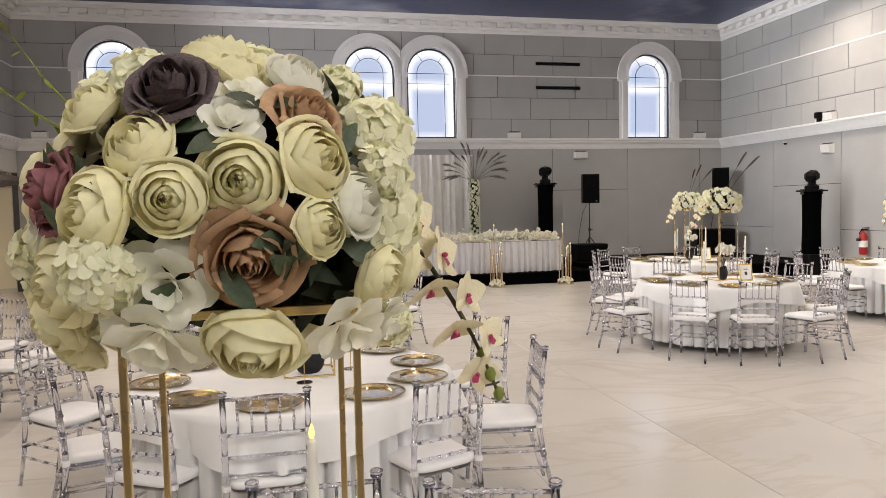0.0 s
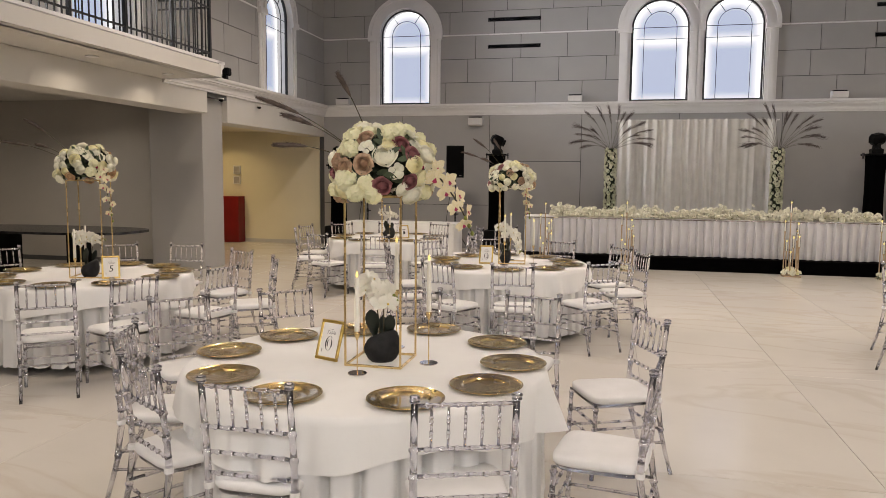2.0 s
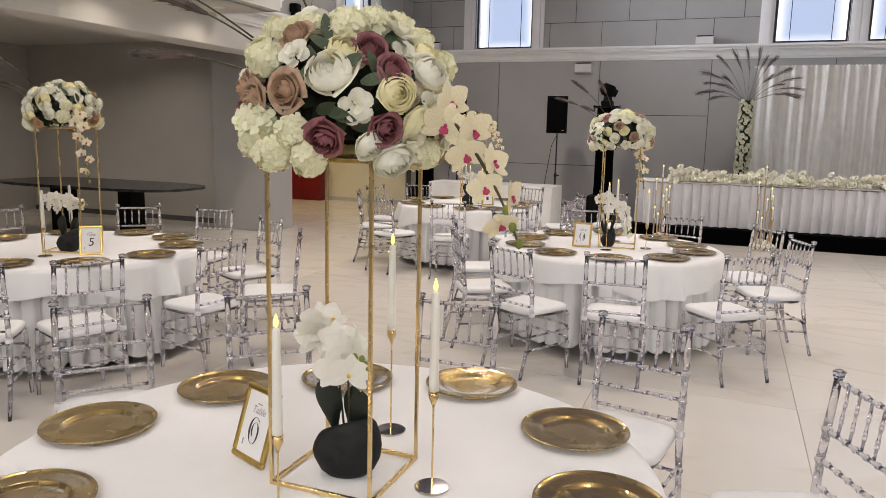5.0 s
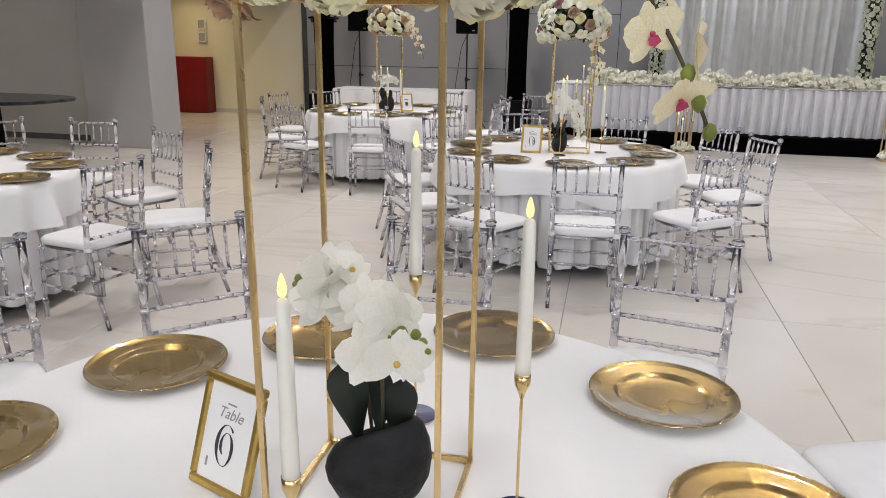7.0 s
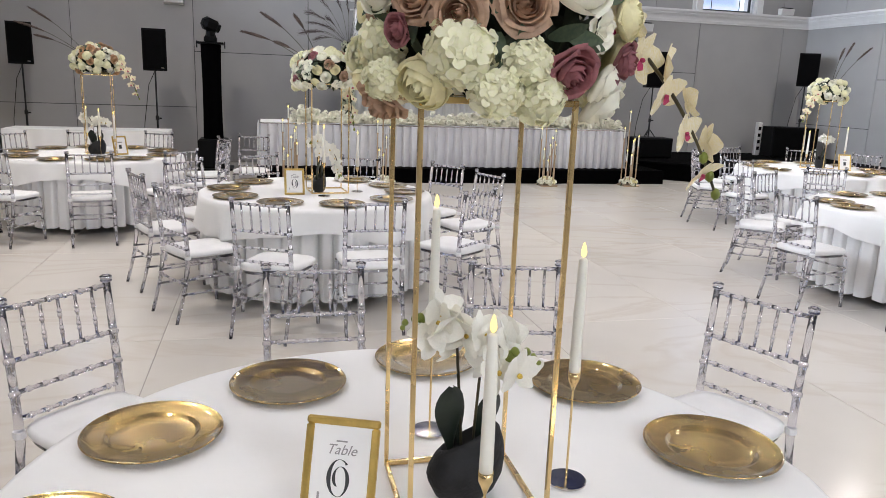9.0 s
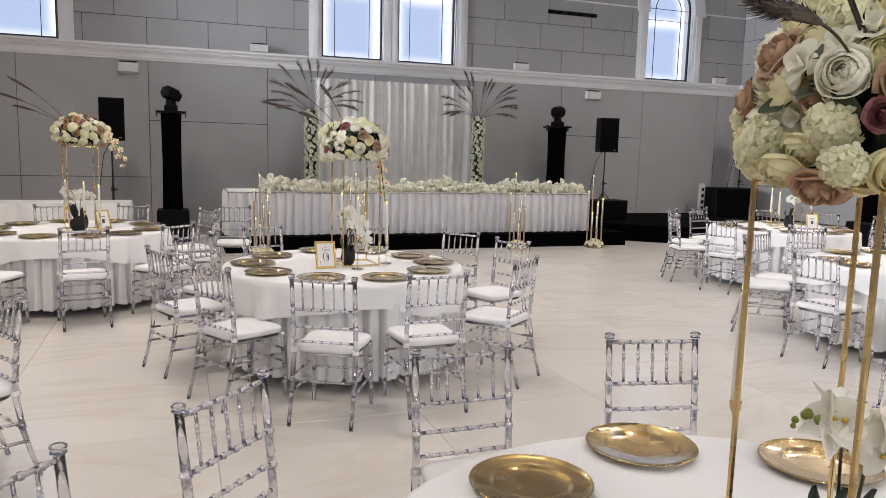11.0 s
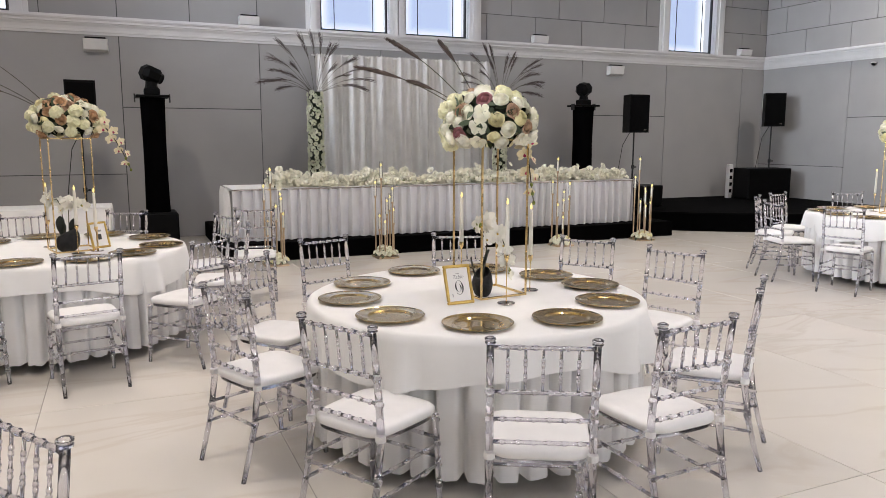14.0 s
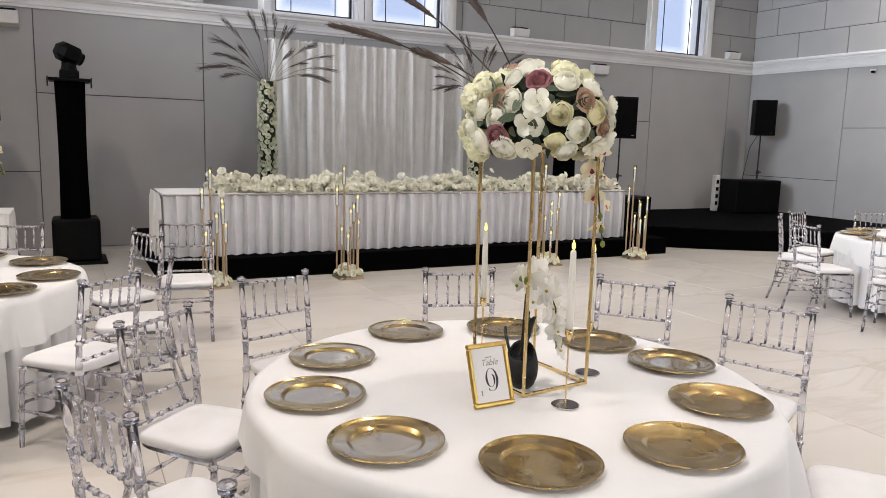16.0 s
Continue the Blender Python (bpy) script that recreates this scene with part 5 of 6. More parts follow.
def rose_shape(seed, openness=1.0, cupped=False):
    rnd = random.Random(seed)
    s = Shape()
    s.v.append((0.0, 0.0, -0.02))
    rings = [(2, 0.09, 0.02, 0.96, 0.0, 1.7), (3, 0.18, 0.09, 0.98, 0.01, 1.3), (3, 0.28, 0.17, 0.97, 0.02, 1.25), (3, 0.39, 0.27, 0.94, 0.03, 1.2), (4, 0.51, 0.40, 0.90, 0.05, 1.0),
             (4, 0.64, 0.56, 0.82, 0.09, 1.0), (5, 0.78, 0.78, 0.68, 0.13, 0.84), (5, 0.90, 0.98, 0.46, 0.13, 0.84)]
    if cupped:
        rings = [(2, 0.10, 0.02, 0.98, 0.0, 1.7), (3, 0.18, 0.07, 1.00, 0.01, 1.4), (3, 0.27, 0.13, 1.01, 0.01, 1.4), (3, 0.40, 0.21, 1.02, 0.02, 1.35), (3, 0.60, 0.34, 1.02, 0.03, 1.35),
                 (3, 0.80, 0.52, 0.97, 0.04, 1.3), (4, 0.93, 0.73, 0.86, 0.06, 1.1), (4, 1.00, 0.96, 0.62, 0.10, 1.05)]
    a = 0.0
    for n, rb, rt, h, roll, w in rings:
        for k in range(n):
            rose_petal(s, a + 2 * math.pi * k / n + rnd.uniform(-0.2, 0.2), w, rb * rnd.uniform(0.95, 1.05), rt * openness * rnd.uniform(0.93, 1.07), h * rnd.uniform(0.94, 1.06), roll * rnd.uniform(0.5, 1.5), rnd)
        a += 0.8
    return s


def open_bloom_shape(seed):
    """A loose bloom of ruffled petals joined at one hub."""
    rnd = random.Random(seed)
    s = Shape()
    s.v.append((0.0, 0.0, -0.02))
    for n, r0, r1, h, lip, w in ((4, 0.05, 0.30, 0.70, 0.12, 0.8), (5, 0.12, 0.62, 0.55, 0.28, 0.62), (5, 0.15, 0.82, 0.32, 0.34, 0.56)):
        for k in range(n):
            petal(s, 2 * math.pi * k / n + n + rnd.uniform(-0.25, 0.25), w, r0, r1 * rnd.uniform(0.85, 1.1), h * rnd.uniform(0.8, 1.15), lip, rnd, ruffle=0.07, hub=True)
    return s


def hydrangea_shape(seed, n=56):
    """A round head of four-petalled florets."""
    rnd = random.Random(seed)
    s = Shape()
    for k in range(n):
        z = 1 - (k + 0.5) / n * 1.35
        a = k * 2.399963
        r = math.sqrt(max(0.0, 1 - z * z))
        d = Vector((r * math.cos(a), r * math.sin(a), z)).normalized()
        q = (d + Vector((rnd.uniform(-1, 1), rnd.uniform(-1, 1), rnd.uniform(-1, 1))) * 0.35).to_track_quat("Z", "Y").to_matrix().to_4x4()
        m = Matrix.Translation(d * rnd.uniform(0.72, 0.98)) @ q @ Matrix.Rotation(rnd.uniform(0, 3), 4, "Z")
        sz = rnd.uniform(0.38, 0.50)
        for p in range(4):
            b = math.pi / 2 * p + rnd.uniform(-0.12, 0.12)
            up = rnd.uniform(0.02, 0.13)
            tip = rnd.uniform(-0.06, 0.08)
            v = []
            for t, w, h in ((0.0, 0.06, 0.0), (0.35, 0.34, 0.55), (0.70, 0.44, 0.95), (1.0, 0.22, 0.8)):
                for u in (-1, 0, 1):
                    x, y = sz * t * (1 - 0.06 * u * u), sz * w * u
                    v.append(m @ Vector((x * math.cos(b) - y * math.sin(b), x * math.sin(b) + y * math.cos(b), up * h + tip * t * t + 0.03 * u * u)))
            s.add(v, [(g * 3 + i, g * 3 + i + 1, g * 3 + i + 4, g * 3 + i + 3) for g in range(3) for i in range(2)])
    return s


def leaf_shape(length=1.0, width=0.42, bend=0.25):
    v, f = [], []
    n = 6
    for j in range(n + 1):
        t = j / n
        w = width * math.sin(math.pi * min(1.0, t * 0.92 + 0.06)) ** 0.8 * 0.5
        z = -bend * t * t
        v += [(-w, length * t, z + 0.12 * w), (0, length * t, z - 0.06 * w), (w, length * t, z + 0.12 * w)]
    for j in range(n):
        for i in range(2):
            f.append((j * 3 + i, j * 3 + i + 1, (j + 1) * 3 + i + 1, (j + 1) * 3 + i))
    return Shape().add(v, f)


def orchid_shape(rnd):
    s = Shape()

    def sepal(a, ln, w, cup):
        v, f = [], []
        for j in range(5):
            t = j / 4
            ww = w * math.sin(math.pi * (0.12 + 0.84 * t)) ** 0.7
            for i in (-1, -0.4, 0.4, 1):
                x, y = ww * i, ln * t
                v.append((x * math.cos(a) - y * math.sin(a), x * math.sin(a) + y * math.cos(a), cup * t * t + 0.05 * (1 - i * i)))
        for j in range(4):
            for i in range(3):
                f.append((j * 4 + i, j * 4 + i + 1, (j + 1) * 4 + i + 1, (j + 1) * 4 + i))
        s.add(v, f)
    for a in (0, 2.15, -2.15):
        sepal(a, 0.95, 0.30, 0.12)
    for a in (1.2, -1.2):
        sepal(a, 1.0, 0.50, 0.28)
    return s


_r = random.Random(3)
ROSE = {}
for key, m in (("W", M_WHITE), ("C", M_CREAM), ("P", M_PEACH), ("T", M_TAN), ("K", M_PINK), ("D", M_TAUPE)):
    ROSE[key] = rose_shape(len(ROSE) + 11, 1.0 if key != "D" else 1.1, key in "CW").mesh("rose", m, True)
ROSE["O"] = open_bloom_shape(5).mesh("open_bloom", M_WHITE, True)
ROSE["H"] = hydrangea_shape(8).mesh("hydrangea", M_HYD, True)
BLOOM_NAME = {"H": "hydrangea", "O": "open_bloom"}
BLOOM_LABEL = {"W": "white silk rose", "C": "cream silk rose", "P": "peach silk rose", "T": "tan silk rose", "K": "dusty pink silk rose", "D": "dark taupe silk rose", "O": "small white open bloom", "H": "pale green hydrangea head"}
LEAF_ME = leaf_shape().mesh("leaf", M_LEAF, True)
ORCHID_ME = orchid_shape(_r).mesh("orchid_flower", M_ORCHID, True)
ORCHIDW_ME = orchid_shape(_r).mesh("orchid_flower", M_ORCHIDWHITE, True)
_lip = Shape()
for _k in (-1, 1):
    _lip.add([(0, 0, 0.06), (0.16 * _k, -0.06, 0.14), (0.20 * _k, -0.24, 0.20), (0, -0.34, 0.16), (0, -0.12, 0.20)], [(0, 1, 4), (1, 2, 4), (2, 3, 4)])
_lip.lathe([(0.0, 0.0), (0.07, 0.05), (0.08, 0.14), (0.04, 0.20), (0.0, 0.21)], 8, at=(0, 0.03, 0.04))
LIP_ME = _lip.mesh("lip", M_LIP, True)
LIPY_ME = Shape().lathe([(0.0, 0.0), (0.09, 0.05), (0.10, 0.12), (0.05, 0.19), (0.0, 0.20)], 8, at=(0, -0.06, 0.04)).mesh("lip", M_LIPY, True)


def facing(d, at, size, spin=0.0):
    d = Vector(d).normalized()
    q = d.to_track_quat("Z", "Y").to_matrix().to_4x4()
    return Matrix.Translation(at) @ q @ Matrix.Rotation(spin, 4, "Z") @ Matrix.Diagonal((size, size, size, 1))


def plume(parent, tip, base, rnd, material=None, fat=0.024, frac=0.42, droop=0.0, hairs=260, feather=False):
    """A dried grass stem with a soft plume of fine hairs towards its tip."""
    material = material or M_PAMPAS
    base, tip = Vector(base), Vector(tip)
    ln = (tip - base).length
    side = (tip - base).cross(Vector((0, 0, 1))).normalized()
    wob = side * rnd.uniform(-0.05, 0.05) * ln
    n = 14
    pts = [base.lerp(tip, i / n) + (Vector((0, 0, 0.06 * ln)) + wob) * math.sin(math.pi * i / n) - Vector((0, 0, droop * ln)) * (i / n) ** 3 for i in range(n + 1)]
    part("stem", Shape().tube(pts, [0.0026] * (n - 3) + [0.0016] * 4, 5), M_STEM, parent)
    s = Shape()
    seg = pts[int(n * (1 - frac)):]
    cnt = len(seg)
    if not feather:
        s.tube(seg, [0.0018 + fat * 0.45 * math.sin(math.pi * (0.10 + 0.80 * i / (cnt - 1))) for i in range(cnt)], 6)
    for k in range(hairs):
        t = rnd.random() ** 0.8
        i = min(cnt - 2, int(t * (cnt - 1)))
        p = seg[i].lerp(seg[i + 1], t * (cnt - 1) - i)
        d = (seg[i + 1] - seg[i]).normalized()
        a = rnd.uniform(0, 6.283)
        o = (side * math.cos(a) + d.cross(side) * math.sin(a))
        if feather:
            ln2 = fat * (0.5 + 1.4 * math.sin(math.pi * min(1.0, 0.15 + 0.8 * t))) * rnd.uniform(1.6, 3.2)
            e = p + d * ln2 + o * ln2 * rnd.uniform(0.03, 0.22) - Vector((0, 0, ln2 * rnd.uniform(0.0, 0.22)))
            wd = 0.0030
        else:
            ln2 = fat * (0.6 + 0.8 * math.sin(math.pi * (0.10 + 0.85 * t)))
            e = p + o * ln2 * rnd.uniform(0.35, 0.75) + d * ln2 * rnd.uniform(0.8, 1.8)
            wd = 0.0016
        q = d.cross(o) * wd
        mid = p.lerp(e, 0.5) + o * ln2 * 0.06
        s.add([p + q * 0.5, p - q * 0.5, mid - q, mid + q, e], [(0, 1, 2, 3), (3, 2, 4)])
    part("plume", s, material, parent)


def bouquet(name_label, centre, radius, eye, front, rnd_seed, palette, plumes, spray, squash=0.72, spray_size=0.05, n_back=26):
    """A dome of silk flowers. front: (right, up, kind, size) seen from eye, in units of the dome's radius."""
    rnd = random.Random(rnd_seed)
    c = Vector(centre)
    t = thing("flower_arrangement", name_label, "flowers", Matrix.Translation(c), "table flower arrangements")
    n = Vector((eye[0] - c.x, eye[1] - c.y, 0)).normalized()
    r = Vector((-n.y, n.x, 0))
    up = Vector((0, 0, 1))
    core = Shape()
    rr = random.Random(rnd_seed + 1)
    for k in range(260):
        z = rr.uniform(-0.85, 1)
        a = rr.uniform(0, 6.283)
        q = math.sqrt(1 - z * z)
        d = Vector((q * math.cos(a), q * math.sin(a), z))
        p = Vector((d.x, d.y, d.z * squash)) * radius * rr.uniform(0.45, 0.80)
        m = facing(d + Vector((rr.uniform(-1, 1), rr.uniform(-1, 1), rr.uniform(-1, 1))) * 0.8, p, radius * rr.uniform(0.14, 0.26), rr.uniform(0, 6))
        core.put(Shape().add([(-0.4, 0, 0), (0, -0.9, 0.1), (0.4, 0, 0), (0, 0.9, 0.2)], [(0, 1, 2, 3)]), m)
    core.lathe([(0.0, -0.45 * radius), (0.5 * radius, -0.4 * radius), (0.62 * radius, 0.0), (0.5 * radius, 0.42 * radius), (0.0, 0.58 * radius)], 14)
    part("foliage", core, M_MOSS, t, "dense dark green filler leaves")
    used = []

    def bloom(d, kind, size):
        g = ((1 - d.z ** 4) ** 0.25 / max(0.05, math.sqrt(1 - d.z ** 2))) if -0.98 < d.z < 0 else 1.0
        p = Vector((d.x * g, d.y * g, d.z * squash)) * radius
        me = ROSE[kind]
        size *= 0.62 if kind != "H" else 0.58
        depth = size * (0.62 if kind != "H" else 0.35) + radius * rnd.uniform(-0.03, 0.10)
        m = facing(d + Vector((rnd.uniform(-1, 1), rnd.uniform(-1, 1), rnd.uniform(-1, 1))) * (0.30 if kind in "WC" else 0.12), p - d * depth, size, rnd.uniform(0, 6))
        part(BLOOM_NAME.get(kind, "rose"), me, None, t, BLOOM_LABEL[kind], at=m)
        used.append(d)
    for x, z, kind, size in front:
        q = x * x + z * z
        if q > 0.97:
            x, z = x / math.sqrt(q) * 0.985, z / math.sqrt(q) * 0.985
            q = x * x + z * z
        bloom((r * x + up * z + n * math.sqrt(max(0.0, 1 - q))).normalized(), kind, size * radius * 0.82)
    total = 130
    for k in range(total):
        z = 1 - (k + 0.5) / total * 1.82
        a = k * 2.399963 + rnd_seed
        q = math.sqrt(max(0, 1 - z * z))
        d = Vector((q * math.cos(a), q * math.sin(a), z))
        if any((d - u).length < (0.27 if front else 0.30) for u in used):
            continue
        bloom(d, rnd.choice(palette), radius * rnd.uniform(0.22, 0.32))
    for k in range(84):
        a = rnd.uniform(0, 6.283)
        z = rnd.uniform(-0.6, 0.9)
        q = math.sqrt(1 - z * z)
        d = Vector((q * math.cos(a), q * math.sin(a), z))
        tang = d.cross(Vector((rnd.uniform(-1, 1), rnd.uniform(-1, 1), rnd.uniform(-1, 1)))).normalized()
        y = (d * 0.75 + tang).normalized()
        x = y.cross(d).normalized()
        zz = x.cross(y)
        m = Matrix.Translation(Vector((d.x, d.y, d.z * squash)) * radius * rnd.uniform(0.74, 0.90)) @ Matrix((x, y, zz)).transposed().to_4x4() @ Matrix.Diagonal((radius * 0.26,) * 3 + (1,))
        part("leaf", LEAF_ME, None, t, at=m)
    for dx, dz in plumes:
        d = r * dx + up * dz - n * 0.05
        plume(t, d, d.normalized() * radius * 0.7, rnd)
    if spray is not None:
        tip = Vector(spray) - c
        b = Vector((tip.x, tip.y, 0)).normalized() * radius * 0.75 + Vector((0, 0, radius * 0.15))
        mid = Vector((tip.x, tip.y, 0)) * 0.80 + Vector((0, 0, tip.z * 0.30))
        pts = []
        for i in range(13):
            u = i / 12
            pts.append(b * (1 - u) ** 2 + mid * 2 * u * (1 - u) + tip * u * u)
        part("orchid_stem", Shape().tube(pts, [0.004] * 9 + [0.003] * 4, 6), M_STEM, t)
        for i in range(9):
            u = 0.12 + 0.76 * i / 8
            j = min(11, int(u * 12))
            p = pts[j].lerp(pts[j + 1], u * 12 - j)
            sgn = 1 if i % 2 else -1
            look_d = n * rnd.uniform(0.1, 0.9) + Vector((0, 0, rnd.uniform(-0.3, 0.5))) + Vector((tip.x, tip.y, 0)).normalized() * 0.35 + r * 0.25 * sgn + Vector((0, 0, -0.1))
            sz = spray_size * (1.05 - 0.35 * u) * rnd.uniform(0.9, 1.1)
            fl = part("orchid_flower", ORCHID_ME, None, t, "pale yellow orchid bloom with a magenta lip", at=facing(look_d, p + r * 0.020 * sgn + Vector((0, 0, 0.01 * sgn)), sz, rnd.uniform(-0.5, 0.5)))
            part("lip", LIP_ME, None, fl)
        for i in range(3):
            p = pts[12].lerp(pts[10], i * 0.5)
            part("bud", Shape().lathe([(0, -0.012), (0.008, -0.006), (0.010, 0.003), (0.006, 0.012), (0, 0.015)], 8, at=(p.x, p.y, p.z)), M_BUD, t, smooth=True)
    return t


def flower_stand(x, y, size, height, yaw=0.0, z=None):
    z = TOP + 0.001 if z is None else z
    t = thing("flower_stand", "tall slim gold metal flower stand on the table", "stand", pose(x, y, z, 0, 0, yaw), "gold flower stands")
    h, w = size / 2, 0.0048
    for sx in (-1, 1):
        for sy in (-1, 1):
            part("post", Shape().box(sx * h - w, sy * h - w, 0.0, sx * h + w, sy * h + w, height, 0.001), M_GOLD, t)
    for zz in (0.0, height - 0.012):
        for s in (-1, 1):
            part("bar", Shape().box(-h + w, s * h - w, zz, h - w, s * h + w, zz + 0.012, 0.001), M_GOLD, t)
            part("bar", Shape().box(s * h - w, -h + w, zz, s * h + w, h - w, zz + 0.012, 0.001), M_GOLD, t)
    part("top_plate", Shape().box(-h + w, -h + w, height - 0.004, h - w, h - w, height - 0.001), M_GOLD, t)
    return t


def candle(x, y, flame_z, z0=None, lit=True):
    z0 = TOP + 0.001 if z0 is None else z0
    h = flame_z - 0.02 - z0
    cup = h - 0.30
    t = thing("candle_holder", "slim metal candlestick with a round polished foot", "candle holder", pose(x, y, z0), "table candlesticks")
    part("foot", Shape().lathe([(0.0, 0.0), (0.046, 0.0), (0.048, 0.002), (0.048, 0.006), (0.045, 0.008), (0.006, 0.009)], 30), M_CHROME, t, smooth=False)
    part("rod", Shape().lathe([(0.0028, 0.008), (0.0028, cup - 0.03)], 8), M_GOLD, t)
    part("cup", Shape().lathe([(0.003, cup - 0.035), (0.008, cup - 0.02), (0.0135, cup - 0.008), (0.0145, cup + 0.012), (0.0135, cup + 0.012), (0.012, cup)], 14), M_GOLD, t, smooth=True)
    c = thing("taper_candle", "tall ivory taper candle with a glowing electric flame", "candle", pose(x, y, z0 + cup + 0.001), "table candles")
    part("wax", Shape().lathe([(0.0, 0.0), (0.0128, 0.0), (0.0132, 0.03), (0.0118, 0.17), (0.0098, 0.272), (0.006, 0.278), (0.0, 0.276)], 16), M_WAX, c, smooth=True)
    if lit:
        part("flame", Shape().lathe([(0.0, 0.279), (0.0050, 0.283), (0.0066, 0.291), (0.0048, 0.302), (0.0018, 0.311), (0.0, 0.314)], 12), M_FLAME, c, "warm glowing electric flame tip", True)


def swash_numeral(turned):
    """A calligraphic six (a nine when turned over): one curling stroke that swells and thins."""
    s = Shape()
    n = 64
    v = []
    k = -1 if turned else 1
    for i in range(n + 1):
        u = i / n
        a = radians(48 + 560 * u)
        q = 1.0 - 0.62 * max(0.0, (u - 0.42) / 0.58) ** 0.9
        x, z = 0.0225 * q * math.cos(a), 0.0385 * q * math.sin(a) - 0.006 * (1 - q)
        w = 0.0009 + 0.0042 * abs(math.cos(a)) ** 1.5 * (1 - 0.4 * u)
        nx, nz = math.cos(a), math.sin(a) * 0.6
        for d in (-w, w):
            v.append((k * (x + nx * d), 0.0, k * (z + nz * d)))
    s.add(v, [(2 * i, 2 * i + 1, 2 * i + 3, 2 * i + 2) for i in range(n)])
    return s


def number_frame(x, y, yaw, lean, number, bars=False):
    t = thing("table_number_frame", "gold picture frame with a printed table number card", "picture frame",
              Matrix.Translation((x, y, TOP + 0.001)) @ Matrix.Rotation(radians(yaw), 4, "Z") @ Matrix.Rotation(radians(-lean), 4, "X"), "table number frames")
    w, h, b = 0.160, 0.216, 0.017
    for a in ((-w / 2, 0.0, w / 2, b), (-w / 2, h - b, w / 2, h), (-w / 2, b, -w / 2 + b, h - b), (w / 2 - b, b, w / 2, h - b)):
        part("frame_side", Shape().box(a[0], -0.008, a[1], a[2], 0.008, a[3], 0.004), M_GOLDFRAME, t)
    part("card", Shape().box(-w / 2 + b, -0.002, b, w / 2 - b, 0.003, h - b), M_CARD, t, "white card printed with a table number")
    part("strut", Shape().box(-0.02, 0.009, 0.02, 0.02, 0.012, 0.15), M_BLACKPLASTIC, t)

    def text(body, size, x0, z0, m, shear=0.0):
        cu = bpy.data.curves.new("lettering", "FONT")
        cu.body, cu.size, cu.align_x, cu.align_y, cu.shear = body, size, "CENTER", "CENTER", shear
        cu.extrude = 0.0003
        tmp = bpy.data.objects.new("lettering", cu)
        me = bpy.data.meshes.new_from_object(tmp)
        bpy.data.objects.remove(tmp)
        me.materials.clear()
        me.materials.append(m)
        ob = new("lettering", me)
        ob.parent = t
        ob.matrix_basis = Matrix.Translation((x0, -0.0032, z0)) @ Matrix.Rotation(radians(90), 4, "X")
    if bars:
        part("lettering", Shape().box(-0.025, -0.0035, 0.135, 0.025, -0.0025, 0.150), M_GREYINK, t)
        part("lettering", Shape().box(-0.016, -0.0035, 0.07, 0.016, -0.0025, 0.115), M_INK, t)
    else:
        text("Table", 0.030, 0.0, 0.148, M_GREYINK, 0.35)
        if number in "69":
            part("lettering", swash_numeral(number == "9"), M_INK, t, at=Matrix.Translation((0.0, -0.0034, 0.090)))
        else:
            text(number, 0.085, 0.0, 0.092, M_INK, 0.15)
        part("ornament", Shape().box(-0.045, -0.0032, 0.040, -0.040, -0.0026, 0.058), M_GREYINK, t)
        part("ornament", Shape().box(-0.012, -0.0032, 0.165, 0.012, -0.0026, 0.168), M_GREYINK, t)
    return t


